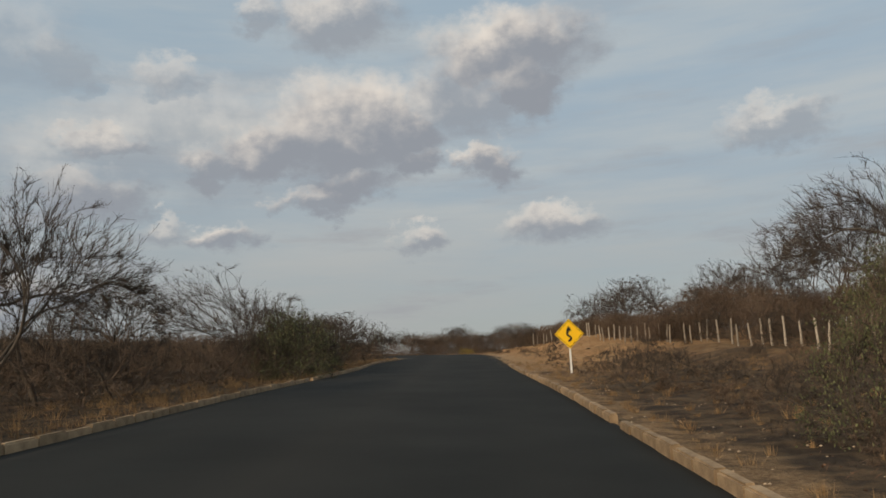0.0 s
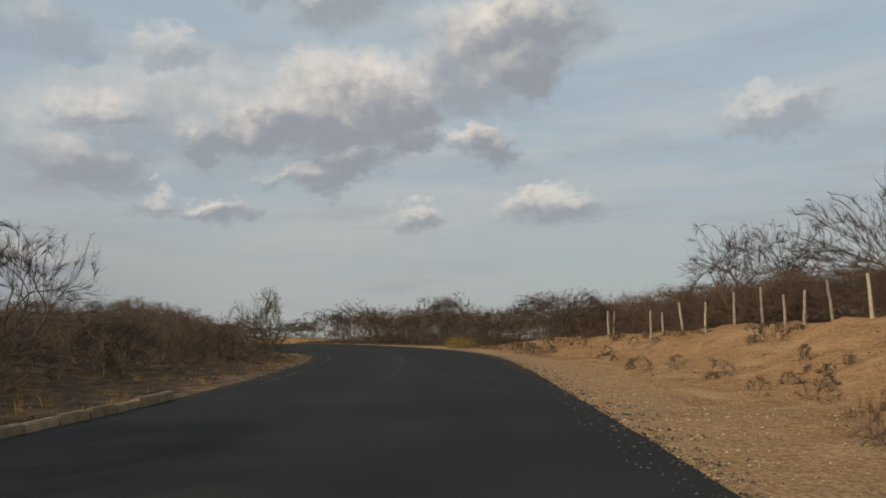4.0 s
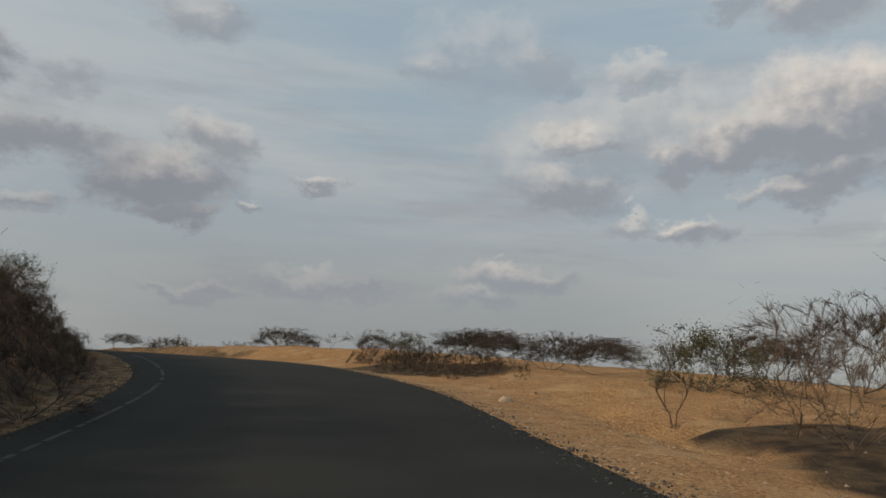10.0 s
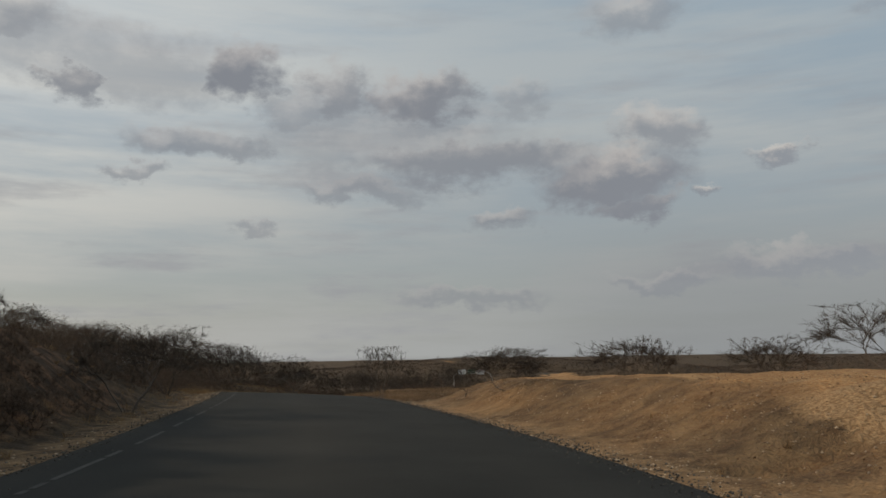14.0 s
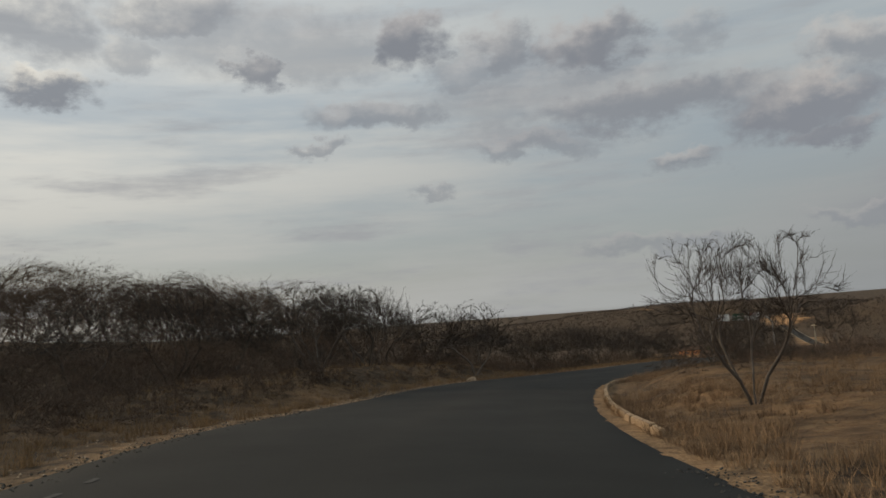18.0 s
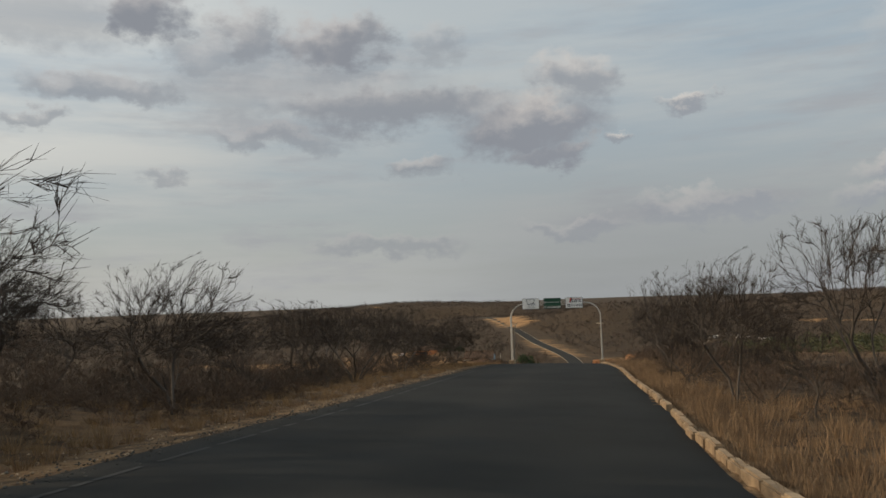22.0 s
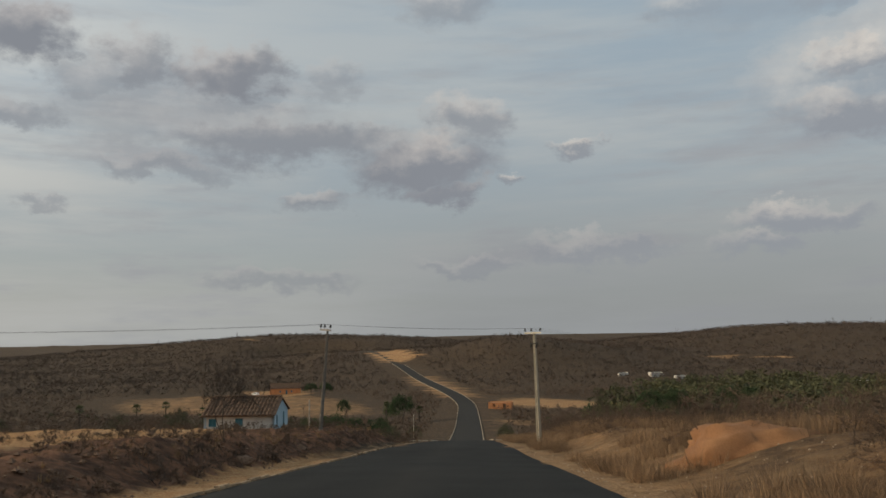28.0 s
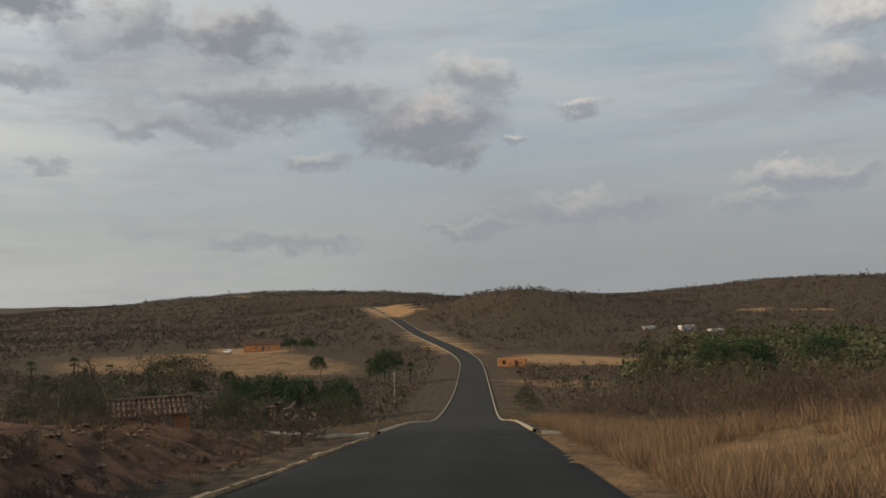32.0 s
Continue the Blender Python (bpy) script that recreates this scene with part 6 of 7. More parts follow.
# ---------------------------------------------------------------- gantry over the road
def gantry(left, right):
    (x0, y0), (x1, y1) = left, right
    span = math.hypot(x1 - x0, y1 - y0)
    cx, cy = (x0 + x1) / 2, (y0 + y1) / 2
    z = ground_z(cx, cy)
    root = tagged(empty("sign_gantry", cx, cy, z, math.degrees(math.atan2(y1 - y0, x1 - x0))), "galvanised steel gantry over the road with three sign boards", "sign gantry")
    h, r = 5.92, 1.35
    for side in (-1, 1):
        x = side * span / 2
        zb = ground_z(x0, y0) - z if side < 0 else ground_z(x1, y1) - z
        part("base_block", box_bm(0.50, 1.15, 1.0, pose(x, 0, zb), 0.03), CONCRETE, root, "chipped white-painted concrete base")
        leg = []
        for y in (-0.38, 0.38):
            sweep = [(x, y, zb + 0.42), (x, y * 0.86, zb + 2.2)] + [(x - side * (r - r * math.cos(a)), y * (0.75 - 0.3 * a / 1.57), h - r + r * math.sin(a)) for a in np.linspace(0, math.pi / 2, 9)] + [(x - side * (r + 0.35), y * 0.4, h)]
            leg += pipe(sweep, 0.048)
        leg_part = part("leg", tube_mesh("leg", leg, 10), GALV, root, "double bent steel tube")
        rungs = []
        for zz in np.linspace(zb + 1.0, h - r, 4):
            rungs += pipe([(x, -0.3, zz), (x, 0.3, zz + 0.05)], 0.025)
        part("rung", tube_mesh("rung", rungs, 6), GALV, leg_part)
    edge = span / 2 - r - 0.3
    chords = []
    for y, zz in ((-0.16, h - 0.16), (0.16, h - 0.16), (-0.16, h + 0.16), (0.16, h + 0.16)):
        chords += pipe([(-edge, y, zz), (edge, y, zz)], 0.03)
    beam = part("beam", tube_mesh("beam", chords, 8), GALV, root, "square lattice beam")
    lace = []
    n = 16
    for k in range(n):
        a, b = -edge + 2 * edge * k / n, -edge + 2 * edge * (k + 1) / n
        for y in (-0.16, 0.16):
            lace += pipe([(a, y, h - 0.16), (b, y, h + 0.16)], 0.012) + pipe([(b, y, h - 0.16), (b, y, h + 0.16)], 0.012)
        for zz in (h - 0.16, h + 0.16):
            lace += pipe([(a, -0.16, zz), (b, 0.16, zz)], 0.012)
    part("lacing", tube_mesh("lacing", lace, 5), GALV, beam)
    for k, (x, mat, label) in enumerate(((-2.25, WHITE_PAINT, "white sign board with a heart emblem"), (-0.2, GREEN_SIGN, "green direction board with a town name"), (1.85, WHITE_PAINT, "white sign board with a red and black emblem"))):
        board = part("sign_board", box_bm(1.58, 0.05, 0.96, pose(x, -0.26, h), 0.008), mat, root, label)
        f = -0.292
        frame_rows = pipe([(x - 0.79, -0.26, h - 0.48), (x + 0.79, -0.26, h - 0.48), (x + 0.79, -0.26, h + 0.48), (x - 0.79, -0.26, h + 0.48), (x - 0.79, -0.26, h - 0.48)], 0.022)
        part("board_rim", tube_mesh("board_rim", frame_rows, 5), DARK_STEEL, board)
        if k == 0:
            heart = [(x - 0.02 + 0.40 * math.sin(t) ** 3, h + 0.22 + 0.022 * (13 * math.cos(t) - 5 * math.cos(2 * t) - 2 * math.cos(3 * t) - math.cos(4 * t))) for t in np.linspace(-2.0, 2.3, 26)]
            part("emblem", ribbon_bm(heart, 0.035, 0.01), BLACK_PAINT, board).location.y = f
            wave = [(x - 0.36 + 0.8 * t, h - 0.02 + 0.09 * math.sin(t * 19) * (1 - 0.5 * t)) for t in np.linspace(0, 1, 30)]
            part("script", ribbon_bm(wave, 0.05, 0.01), BLACK_PAINT, board, "dark flowing script shape").location.y = f
            for body, zz, size in (("TERRA QUERIDA", -0.22, 0.075), ("GOVERNO DO ESTADO", -0.35, 0.075)):
                stand(part("lettering", text_mesh(body, size), BLACK_PAINT, board, "small black lettering"), x, f, h + zz)
        elif k == 1:
            stand(part("lettering", text_mesh("CAMPO GRANDE DO PIAUÍ", 0.125), WHITE_PAINT, board, "white town name"), x + 0.07, f, h + 0.10)
            part("arrow", ribbon_bm([(x - 0.73, h - 0.04), (x - 0.73, h + 0.16)], 0.03, 0.01), WHITE_PAINT, board, "white arrow pointing ahead").location.y = f
            part("arrow_head", poly_bm([(x - 0.785, h + 0.15), (x - 0.675, h + 0.15), (x - 0.73, h + 0.25)], 0.01), WHITE_PAINT, board).location.y = f
            stand(part("lettering", text_mesh("RODOVIA:", 0.10), WHITE_PAINT, board), x - 0.46, f, h - 0.36)
            for a, w in ((-0.02, 0.24), (0.28, 0.24), (0.60, 0.30)):
                part("text_bar", box_bm(w, 0.01, 0.075, pose(x + a, f, h - 0.36)), WHITE_PAINT, board)
            frame_rows = pipe([(x - 0.74, f, h - 0.44), (x + 0.78, f, h - 0.44), (x + 0.78, f, h - 0.28), (x - 0.74, f, h - 0.28), (x - 0.74, f, h - 0.44)], 0.008)
            part("text_frame", tube_mesh("text_frame", frame_rows, 4), WHITE_PAINT, board)
        else:
            part("red_stripe", box_bm(1.1, 0.01, 0.05, pose(x + 0.12, f, h + 0.34)), RED_PAINT, board)
            part("red_stripe", box_bm(1.1, 0.01, 0.05, pose(x + 0.12, f, h + 0.25)), BLACK_PAINT, board)
            part("emblem", poly_bm([(x - 0.46, h + 0.02), (x - 0.34, h + 0.02), (x - 0.20, h + 0.46), (x - 0.32, h + 0.46)], 0.012), RED_PAINT, board, "slanted red cross bar").location.y = f
            part("emblem", poly_bm([(x - 0.36, h + 0.04), (x - 0.30, h + 0.04), (x - 0.16, h + 0.44), (x - 0.22, h + 0.44)], 0.014), BLACK_PAINT, board).location.y = f - 0.004
            for n, a in enumerate((-0.12, 0.06, 0.24, 0.40, 0.56)):
                part("logo_block", box_bm(0.13 if n != 3 else 0.07, 0.01, 0.12 if n != 3 else 0.03, pose(x + a, f, h + 0.11)), BLACK_PAINT, board)
            part("logo_square", box_bm(0.24, 0.01, 0.24, pose(x - 0.50, f, h - 0.24)), DARK_STEEL, board)
            part("logo_square", box_bm(0.10, 0.012, 0.10, pose(x - 0.50, f - 0.003, h - 0.24)), WHITE_PAINT, board)
            for a in (-0.22, 0.02, 0.26, 0.48, 0.68):
                part("logo_block", box_bm(0.15, 0.01, 0.20, pose(x + a, f, h - 0.24)), GREY_PAINT, board)
                part("logo_block", box_bm(0.06, 0.012, 0.08, pose(x + a, f - 0.003, h - 0.22)), WHITE_PAINT, board)
    return root


GREY_PAINT = grainy("grey_paint", (0.22, 0.22, 0.22), (0.30, 0.30, 0.30), 3.0, 0.6, bump=0)
gantry((-209.4, 255.05), (-203.45, 261.08))


# ---------------------------------------------------------------- power line
def power_pole(x, y, high, arm_turn, lean, foot, gear, thick, concrete):
    z = ground_z(x, y)
    root = tagged(empty("power_pole", x, y, z - foot), "tapered concrete power pole with a crossarm and insulators", "power pole")
    m0 = pose(0, 0, 0, lean[0], lean[1], 0) @ pose(0, 0, 0, 0, 0, arm_turn)
    root.matrix_basis = Matrix.Translation((x, y, z - foot)) @ m0
    bm = bmesh.new()
    H = high + foot
    for sx in (-1, 1):                     # two flanges and a web: the pole's H section
        a, b = thick, thick * 0.53
        v = []
        for zz, w in ((0, a), (H, b)):
            d = w * 0.75
            v.append([bm.verts.new((sx * w, -d, zz)), bm.verts.new((sx * w, d, zz)), bm.verts.new((sx * w * 0.62, d, zz)), bm.verts.new((sx * w * 0.62, -d, zz))])
        for k in range(4):
            bm.faces.new((v[0][k], v[0][(k + 1) % 4], v[1][(k + 1) % 4], v[1][k]))
        bm.faces.new(v[1])
    bmesh.ops.recalc_face_normals(bm, faces=bm.faces[:])
    part("pole_shaft", bm, concrete, root, "tapered concrete shaft with a recessed web")
    for k in range(int(H / 0.9) + 1):
        zz = 0.3 + k * 0.9
        if zz > H:
            break
        w = 0.16 + (0.085 - 0.16) * zz / H
        part("web_bar", box_bm(w * 1.4, w * 1.2, 0.10, pose(0, 0, zz)), concrete, root)
    bmw = bmesh.new()
    v = [bmw.verts.new(p) for p in ((-0.11, -0.02, 0), (0.11, -0.02, 0), (0.06, -0.02, H), (-0.06, -0.02, H), (-0.11, 0.02, 0), (0.11, 0.02, 0), (0.06, 0.02, H), (-0.06, 0.02, H))]
    for f in ((0, 1, 2, 3), (7, 6, 5, 4), (3, 2, 6, 7)):
        bmw.faces.new([v[i] for i in f])
    part("web", bmw, concrete, root)
    arm = part("crossarm", box_bm(1.75, 0.08, 0.09, pose(0, -0.14, H - 0.08), 0.008), concrete, root)
    for a in (-0.8, -0.15, 0.78):
        rows = [(a, -0.14, H - 0.02, a, -0.14, H + 0.10, 0.015, 0.015), (a, -0.14, H + 0.08, a, -0.14, H + 0.14, 0.075, 0.085), (a, -0.14, H + 0.14, a, -0.14, H + 0.22, 0.07, 0.04), (a, -0.14, H + 0.22, a, -0.14, H + 0.26, 0.055, 0.03)]
        part("insulator", tube_mesh("insulator", rows, 10), DARK_STEEL, arm, "dark ribbed insulator")
    if gear:
        for a in (-0.28, 0.30):
            part("cut_out_switch", box_bm(0.10, 0.12, 0.34, pose(a, -0.1, H - 0.95, 0, 25, 0), 0.02), DARK_STEEL, root, "dark fuse switch on a bracket")
        part("bracket", box_bm(0.8, 0.06, 0.07, pose(0, -0.1, H - 0.82)), DARK_STEEL, root)
    else:
        ring = [(0.2 * math.cos(a) - 0.05, -0.2, H - 1.9 + 0.2 * math.sin(a)) for a in np.linspace(0, 2 * math.pi, 13)]
        part("cable_coil", tube_mesh("cable_coil", pipe(ring, 0.02), 5), BLACK_PAINT, root, "coil of black cable")
    return root, root.matrix_basis.copy(), H


near_pole, near_m, near_h = power_pole(-245.4, 299.0, 7.8, -3, (0.8, -0.6), 0.25, True, 0.155, POLE_CONCRETE)
far_pole, far_m, far_h = power_pole(-247.3, 282.6, 6.0, -10, (-3.4, 2.7), 0.3, False, 0.115, SHADED_POLE)


def cable(a, b, sag, r=0.004):
    a, b = np.array(a), np.array(b)
    n = 18
    pts = [tuple(a + (b - a) * t + np.array([0, 0, -4 * sag * t * (1 - t)])) for t in np.linspace(0, 1, n)]
    return pipe(pts, r)


for k, a in enumerate((-0.8, -0.15, 0.78)):
    p = near_m @ Vector((a, -0.14, near_h + 0.26)); q = far_m @ Vector((a, -0.14, far_h + 0.26))
    rows = cable(q, p, 0.15) + cable(p, p + Vector((14, 60, -6)), 0.9) + cable(q, q + Vector((-30, -52, 2)), 0.9)
    tagged(new("power_cable", tube_mesh("power_cable", rows, 4)), "thin dark overhead power cable between poles", "cable", "overhead cables").data.materials.append(DARK_STEEL)
p, q = near_m @ Vector((0, -0.1, near_h - 1.9)), far_m @ Vector((0, -0.1, far_h - 1.2))
low = tagged(new("service_cable", tube_mesh("service_cable", cable(q, p, 0.2, 0.005) + cable(p, p + Vector((14, 60, -7)), 1.2, 0.005) + cable(q, q + Vector((-30, -52, 2)), 0.9, 0.005), 4)), "lower dark service cable between the poles", "cable", "overhead cables")
low.data.materials.append(BLACK_PAINT)


def thin_post(x, y, high, r, mat, name, label):
    z = ground_z(x, y)
    root = tagged(empty(name, x, y, z), label, "post")
    part("shaft", tube_mesh("shaft", [(0, 0, -0.2, 0.02, 0, high, r, r * 0.8), (0.02, 0, high, 0.02, 0, high + 0.02, r * 0.8, 0.005)], 7), mat, root)
    return root


thin_post(-259.4, 288.7, 2.1, 0.06, WOOD_POST, "wooden_post", "thin weathered wooden post near the house")
lamp = thin_post(-345.0, 362.0, 5.2, 0.07, POLE_CONCRETE, "street_lamp", "slim concrete street lamp in the valley")
part("lamp_arm", tube_mesh("lamp_arm", pipe([(0, 0, 5.1), (0.5, -0.3, 5.35), (0.8, -0.5, 5.35)], 0.03), 6), GALV, lamp)
part("lamp_head", box_bm(0.4, 0.2, 0.1, pose(0.95, -0.6, 5.34, 0, 0, -32), 0.03), GALV, lamp)


# ---------------------------------------------------------------- houses
def tiled_roof(parent, x0, x1, y_eave, y_ridge, z_eave, z_ridge, pitch=0.24, shapes={}):
    """One slope of barrel tiles: rows of half-round tiles, each an object."""
    run = math.hypot(y_ridge - y_eave, z_ridge - z_eave)
    tilt = math.degrees(math.atan2(z_ridge - z_eave, abs(y_ridge - y_eave)))
    deck = part("roof_deck", box_bm(x1 - x0, run, 0.05, pose((x0 + x1) / 2, (y_eave + y_ridge) / 2, (z_eave + z_ridge) / 2 - 0.03, tilt if y_ridge > y_eave else -tilt, 0, 0)), TILE, parent, "underside of the tiled roof")
    if "tile" not in shapes:
        bm = bmesh.new()
        n = 5
        rows = []
        for y, r in ((-0.26, 0.075), (0.26, 0.062)):
            rows.append([bm.verts.new((r * math.cos(math.pi * k / n), y, r * math.sin(math.pi * k / n) + (0.012 if y < 0 else 0.0))) for k in range(n + 1)])
        for k in range(n):
            bm.faces.new((rows[0][k], rows[0][k + 1], rows[1][k + 1], rows[1][k]))
        bm.faces.new(rows[0][::-1])
        me = bpy.data.meshes.new("roof_tile"); bm.to_mesh(me); bm.free()
        me.materials.append(TILE)
        shapes["tile"] = me
    rng = np.random.default_rng(11)
    cols, lines = int((x1 - x0) / pitch), max(2, int(run / 0.46))
    for c in range(cols):
        for l in range(lines):
            t = (l + 0.5) / lines
            ob = part("roof_tile", shapes["tile"], None, deck)
            y, z = y_eave + (y_ridge - y_eave) * t, z_eave + (z_ridge - z_eave) * t
            ob.matrix_basis = Matrix.Translation((x0 + (c + 0.5) * pitch + rng.normal(0, 0.012), y, z + 0.01)) @ (pose(0, 0, 0, tilt) if y_ridge > y_eave else pose(0, 0, 0, -tilt, 0, 0) @ pose(0, 0, 0, 0, 0, 180)) @ pose(0, 0, 0, 0, 0, rng.normal(0, 2.0))
    return deck


def gable_house(name, x, y, z, turn, long, wide, eave, ridge, wall_mat, gable_mat, label, openings, plinth=None):
    """A small house: long side along x, gables at its ends; openings: (side, along, sill, width, height, name)."""
    root = tagged(empty(name, x, y, z, turn), label, "house")
    t = 0.16
    holes = {"front": [], "right": [], "left": [], "back": []}
    for o in openings:
        holes[o[0]].append(o)

    def wall(side, length, mat, place):
        """A wall of rectangular pieces round its openings, with a gable where it ends the house."""
        bm = bmesh.new()
        cuts = sorted(holes[side], key=lambda o: o[1])
        edge = -length / 2
        spans = []
        for o in cuts:
            spans.append((edge, o[1] - o[3] / 2, 0, eave)); spans.append((o[1] - o[3] / 2, o[1] + o[3] / 2, 0, o[2])); spans.append((o[1] - o[3] / 2, o[1] + o[3] / 2, o[2] + o[4], eave))
            edge = o[1] + o[3] / 2
        spans.append((edge, length / 2, 0, eave))
        for a, b, lo, hi in spans:
            if b - a > 0.01 and hi - lo > 0.01:
                bmesh.ops.create_cube(bm, size=1.0, matrix=Matrix.Translation(((a + b) / 2, 0, (lo + hi) / 2)) @ Matrix.Diagonal((b - a, t, hi - lo, 1)))
        if side in ("right", "left"):
            pts = [(-length / 2, eave), (length / 2, eave), (0, ridge)]
            f = [bm.verts.new((px, -t / 2, pz)) for px, pz in pts]; k = [bm.verts.new((px, t / 2, pz)) for px, pz in pts]
            bm.faces.new(f); bm.faces.new(k[::-1])
            for i in range(3):
                bm.faces.new((f[i], k[i], k[(i + 1) % 3], f[(i + 1) % 3]))
        bmesh.ops.recalc_face_normals(bm, faces=bm.faces[:])
        ob = part("wall", bm, mat, root)
        ob.matrix_basis = place
        for o in cuts:
            leaf = part(o[5], box_bm(o[3] + 0.02, 0.06, o[4] + 0.02, pose(o[1], 0.0, o[2] + o[4] / 2), 0.006), o[6], ob, o[7])
            for a in (-0.24, 0.24):
                part("panel", box_bm(o[3] * 0.36, 0.02, o[4] * 0.78, pose(o[1] + o[3] * a, -0.035, o[2] + o[4] / 2), 0.004), o[6], leaf)
        return ob

    wall("front", long, wall_mat, pose(0, -wide / 2 + t / 2, 0))
    wall("back", long, wall_mat, pose(0, wide / 2 - t / 2, 0, 0, 0, 180))
    wall("right", wide, gable_mat, pose(long / 2 - t / 2 + 0.004, 0, 0, 0, 0, 90))
    wall("left", wide, gable_mat, pose(-long / 2 + t / 2 - 0.004, 0, 0, 0, 0, -90))
    if plinth:
        part("plinth", box_bm(long + 0.06, wide + 0.06, 0.24, pose(0, 0, 0.02)), plinth, root, "dull grey plinth")
    for y0 in (-1, 1):
        slope = (ridge - eave) / (wide / 2)
        tiled_roof(root, -long / 2 - 0.12, long / 2 + 0.12, y0 * (wide / 2 + 0.28), 0, eave - 0.28 * slope + 0.06, ridge + 0.06)
    cap = [( -long / 2 - 0.1 + k * 0.42, 0, ridge + 0.10, -long / 2 + 0.34 + k * 0.42, 0, ridge + 0.12, 0.10, 0.085) for k in range(int(long / 0.42) + 1)]
    for row in cap:
        part("ridge_tile", tube_mesh("ridge_tile", [row], 8), TILE, root)
    return root


gx0 = Vector((-252.0, 282.0))
g_dir = Vector((math.cos(radians(140)), math.sin(radians(140))))
l_dir = Vector((-g_dir.y, g_dir.x))
centre = gx0 + g_dir * 2.0 + l_dir * 2.6
gable_house("white_house", centre.x + 0.23, centre.y + 0.27, -3.85, 50.0, 4.5, 4.0, 1.2, 2.05, LIMEWASH, BLUE_WALL, "white and pale blue farmhouse with a clay tile roof",
            [("front", 0.0, 0.45, 0.5, 0.5, "window_shutter", TEAL_PAINT, "closed teal shutter"), ("front", -1.7, 0.45, 0.5, 0.5, "window_shutter", TEAL_PAINT, "closed teal shutter"),
             ("right", 0.75, 0.12, 0.5, 0.98, "door", TEAL_PAINT, "teal wooden door"), ("right", -1.2, 0.45, 0.42, 0.6, "window_shutter", TEAL_PAINT, "closed teal shutter")], plinth=CONCRETE)
gable_house("brick_hut", -287.5, 306.5, ground_z(-287.5, 306.5) - 0.1, 75.0, 3.8, 2.6, 1.45, 2.0, BRICK, BRICK, "small bare brick hut with an old tile roof",
            [("front", 0.8, 0.1, 0.6, 1.3, "door", WOOD_POST, "grey plank door")])
gable_house("red_roof_house", -550.5, 440.5, ground_z(-550.5, 440.5), 60.0, 14.0, 7.0, 2.7, 4.9, ORANGE_WALL, ORANGE_WALL, "long orange-walled house with a red tile roof in the valley",
            [("front", -2.2, 0.9, 0.8, 0.8, "window_shutter", TEAL_PAINT, "closed dark shutter"), ("front", 0.6, 0.1, 0.8, 1.9, "door", TEAL_PAINT, "dark door"), ("front", 2.9, 0.9, 0.8, 0.8, "window_shutter", TEAL_PAINT, "closed dark shutter")])


def flat_house(name, x, y, turn, long, wide, high, mat, label):
    """A roofless box house under construction or with a parapet: walls with openings cut through."""
    root = tagged(empty(name, x, y, ground_z(x, y) - (1.3 if high > 2.6 else 0.1), turn), label, "house")
    t = 0.18
    for side, (length, place) in enumerate(((long, pose(0, -wide / 2, 0)), (long, pose(0, wide / 2, 0)), (wide - 2 * t, pose(-long / 2 + t / 2, 0, 0, 0, 0, 90)), (wide - 2 * t, pose(long / 2 - t / 2, 0, 0, 0, 0, 90)))):
        bm = bmesh.new()
        edge = -length / 2
        for c in ((-length * 0.25, length * 0.2) if side < 2 else (0.0,)):
            for a, b, lo, hi in ((edge, c - 0.45, 0, high), (c - 0.45, c + 0.45, 0, 0.9 if c < 0 or side > 1 else 0.02), (c - 0.45, c + 0.45, min(2.0, high - 0.4), high)):
                bmesh.ops.create_cube(bm, size=1.0, matrix=Matrix.Translation(((a + b) / 2, 0, (lo + hi) / 2)) @ Matrix.Diagonal((b - a, t, hi - lo, 1)))
            edge = c + 0.45
        bmesh.ops.create_cube(bm, size=1.0, matrix=Matrix.Translation(((edge + length / 2) / 2, 0, high / 2)) @ Matrix.Diagonal((length / 2 - edge, t, high, 1)))
        part("wall", bm, mat, root).matrix_basis = place
    part("roof", box_bm(long - 2 * t, wide - 2 * t, 0.12, pose(0, 0, high - 0.35)), CONCRETE, root, "flat grey roof slab")
    return root


flat_house("brick_house", -417.0, 453.5, 40.0, 8.0, 4.5, 2.4, ORANGE_WALL, "low orange brick house without a pitched roof")
for x, y, w in ((-461.0, 601.0, 6.5), (-450.0, 606.0, 5.5), (-478.0, 596.0, 5.0), (-376.0, 640.0, 5.0)):
    flat_house("village_house", x, y, 35.0 + w * 3, w, 5.0, 2.8, LIMEWASH, "pale village house among trees in the distance")


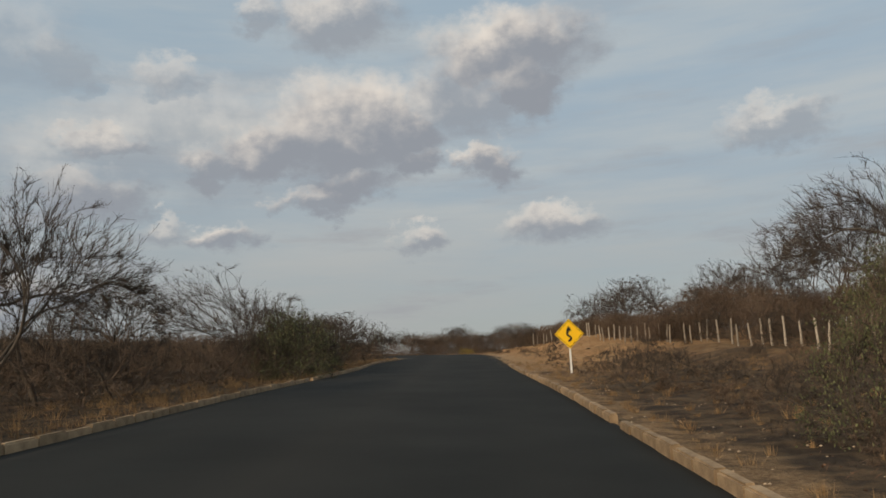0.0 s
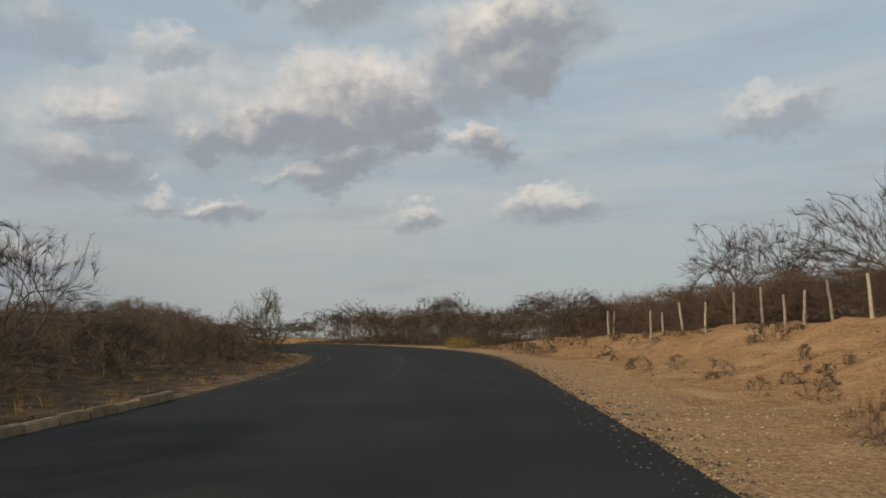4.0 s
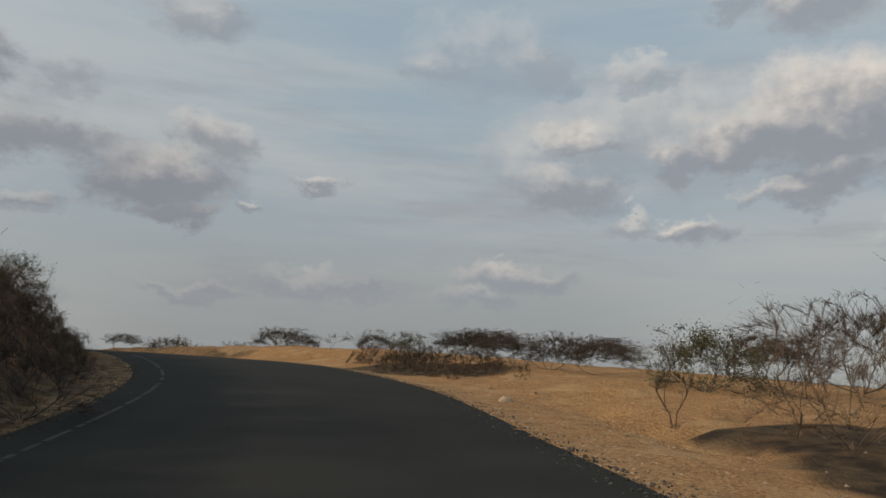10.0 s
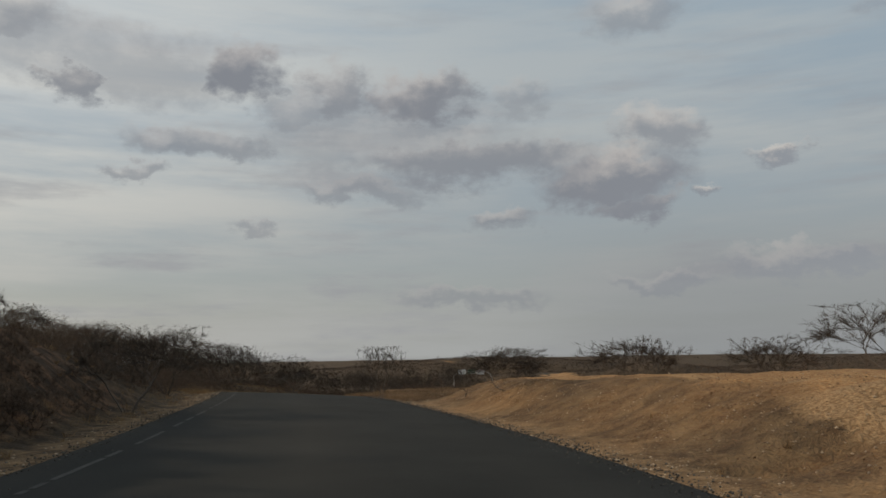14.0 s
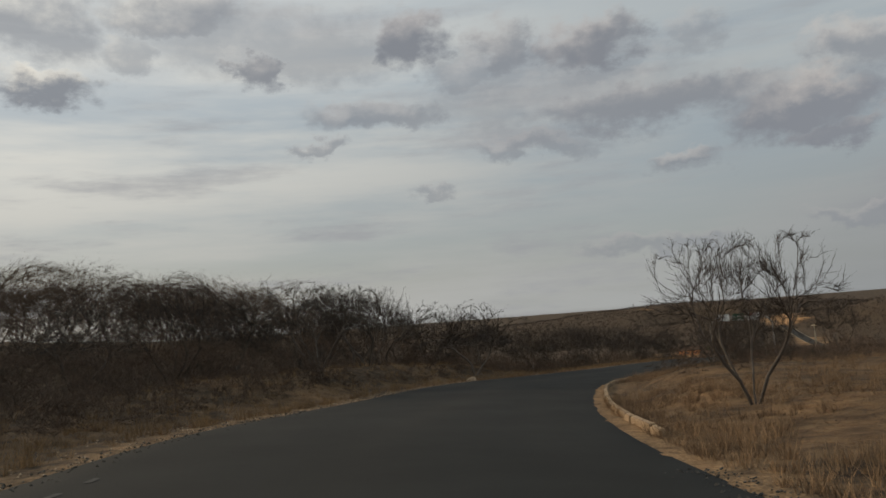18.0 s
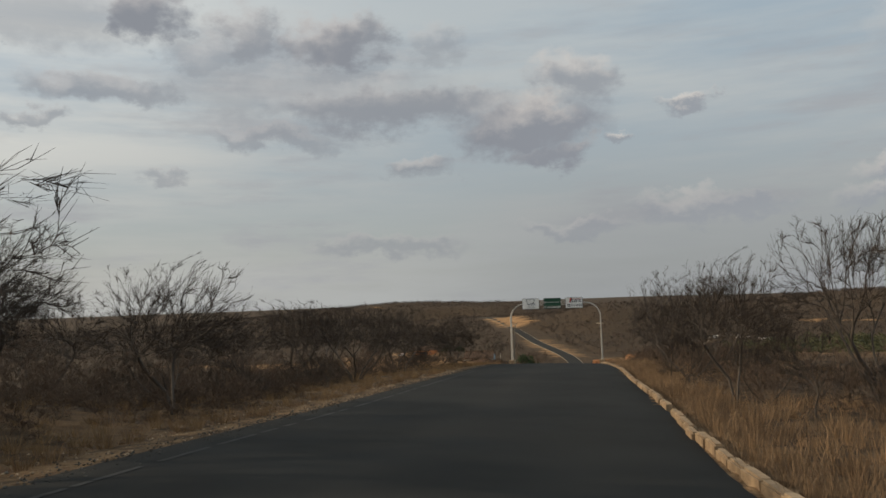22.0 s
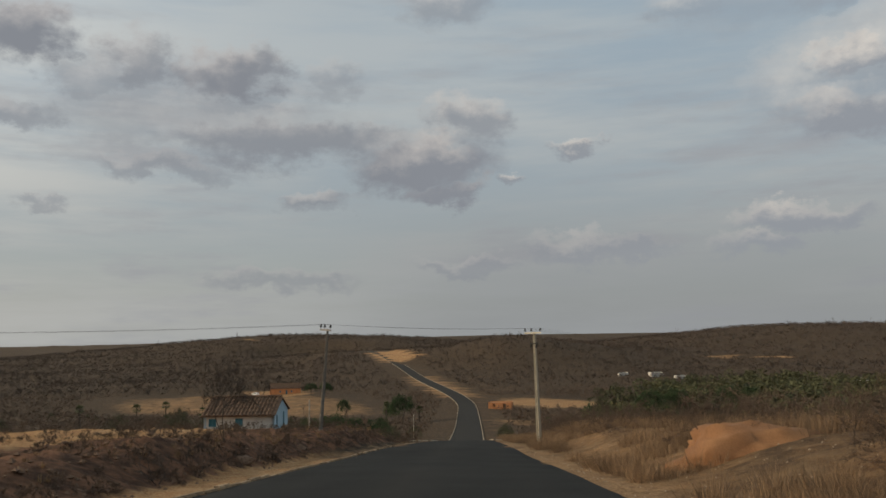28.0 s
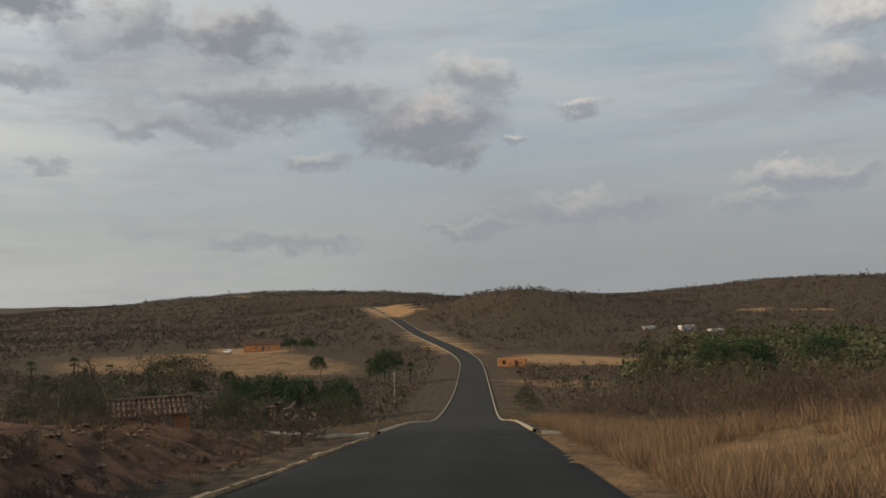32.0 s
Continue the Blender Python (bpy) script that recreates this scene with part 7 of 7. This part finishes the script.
def palm(x, y, high, seed):
    rng = np.random.default_rng(seed)
    root = tagged(empty("palm_tree", x, y, ground_z(x, y), rng.uniform(0, 360)), "carnauba palm with a round head of fan leaves", "palm tree", "palms in the valley")
    rows, p, r = [], np.array([0, 0, -0.1]), 0.11
    for k in range(6):
        q = np.array([0.03 * k * rng.normal(), 0.03 * k * rng.normal(), high * 0.8 * (k + 1) / 6])
        rows.append((*p, *q, r, r * 0.96)); p, r = q, r * 0.96
    part("trunk", tube_mesh("trunk", rows, 8), BARK, root)
    co, faces = [], []
    for k in range(34):
        a, e = rng.uniform(0, 2 * math.pi), rng.uniform(-0.7, 1.4)
        d = np.array([math.cos(a) * math.cos(e), math.sin(a) * math.cos(e), math.sin(e)])
        hub = p + d * high * 0.14
        u = np.cross(d, [0, 0, 1.0]); u /= np.linalg.norm(u) + 1e-6
        for b in np.linspace(-1.1, 1.1, 9):
            tip = hub + (d * math.cos(b) + u * math.sin(b)) * high * 0.13 + np.array([0, 0, -0.05])
            side = np.cross(tip - hub, d + 0.01); side /= np.linalg.norm(side) + 1e-6
            i = len(co)
            co += [hub, hub + (tip - hub) * 0.5 + u * 0.03, tip, hub + (tip - hub) * 0.5 - u * 0.03]
            faces.append((i, i + 1, i + 2, i + 3))
    part("fronds", raw_mesh("fronds", np.array(co), np.array(faces)), DARK_LEAF, root)
    return root


for k, (x, y, h) in enumerate(((-326.5, 383.5, 4.4), (-323.0, 386.5, 4.6), (-318.6, 386.0, 3.6), (-352.0, 351.0, 5.0), (-341.0, 331.0, 4.6), (-300.5, 392.0, 5.5), (-310.0, 402.0, 6.0), (-290.0, 405.0, 6.0), (-372.0, 330.0, 5.5), (-392.0, 335.0, 5.5), (-380.0, 322.0, 5.0))):
    palm(x, y, h, 900 + k)


def rock(name, x, y, size, mat, label, seed, flat=0.6):
    rng = np.random.default_rng(seed)
    bm = bmesh.new()
    bmesh.ops.create_icosphere(bm, subdivisions=4 if "mound" in name else 3, radius=1.0)
    for v in bm.verts:
        n = noise.fractal(v.co * 1.3 + Vector((seed * 3.1, 0, 0)), 0.9, 2.0, 4)
        n2 = noise.fractal(v.co * 5.0 + Vector((seed * 1.7, 2, 0)), 0.9, 2.0, 4)
        v.co = v.co * (1 + (0.2 if "mound" in name else 0.35) * n + (0.16 if "mound" in name else 0.07) * n2)
        v.co.z *= flat
    root = tagged(new(name, bpy.data.meshes.new(name)), label, "mound" if "mound" in name else "rock")
    bm.to_mesh(root.data); bm.free()
    root.data.materials.append(mat)
    root.data.polygons.foreach_set("use_smooth", [True] * len(root.data.polygons))
    root.matrix_basis = pose(x, y, ground_z(x, y) - (0.5 * size * flat if "mound" in name else 0.05), 0, 0, rng.uniform(0, 360)) @ Matrix.Diagonal((size, size * 0.8, size, 1))
    return root


rock("earth_mound", -217.2, 279.4, 2.3, RED_EARTH, "heap of loose orange earth beside the road", 3, 0.55)
rock("earth_mound", -235.0, 297.5, 1.5, RED_EARTH, "low heap of orange earth in dry grass", 5, 0.3)
for k, (x, y, s) in enumerate(((-153.3, 204.9, 0.35), (2.3, 140.2, 0.45), (-23.2, 165.4, 0.28), (-306.0, 372.0, 1.2), (-249.5, 303.5, 0.3), (-233.0, 271.0, 0.4), (-240.5, 277.5, 0.4))):
    rock("boulder", x, y, s, STONE if s != 0.4 else EARTH_STONE, "rough pale boulder lying on the verge", 40 + k, 0.7)


def parked_car(x, y, turn):
    root = tagged(empty("parked_car", x, y, ground_z(x, y), turn), "small white car parked by the far house", "car")
    prof = [(-1.9, 0.35), (-1.9, 0.8), (-1.2, 0.9), (-0.75, 1.4), (0.9, 1.4), (1.5, 0.95), (1.9, 0.85), (1.9, 0.35)]
    part("body", poly_bm(prof, 1.6), WHITE_PAINT, root)
    part("side_window", poly_bm([(-0.95, 0.95), (-0.65, 1.32), (0.8, 1.32), (1.2, 0.95)], 1.63), BLACK_PAINT, root, "dark window glass")
    for a in (-1.2, 1.2):
        for y1 in (-0.72, 0.72):
            part("wheel", tube_mesh("wheel", [(a, y1 - 0.1, 0.3, a, y1 + 0.1, 0.3, 0.3, 0.3), (a, y1 - 0.1, 0.3, a, y1 - 0.11, 0.3, 0.3, 0.02), (a, y1 + 0.1, 0.3, a, y1 + 0.11, 0.3, 0.3, 0.02)], 14), BLACK_PAINT, root)
    return root


parked_car(-557.0, 428.5, 20.0)
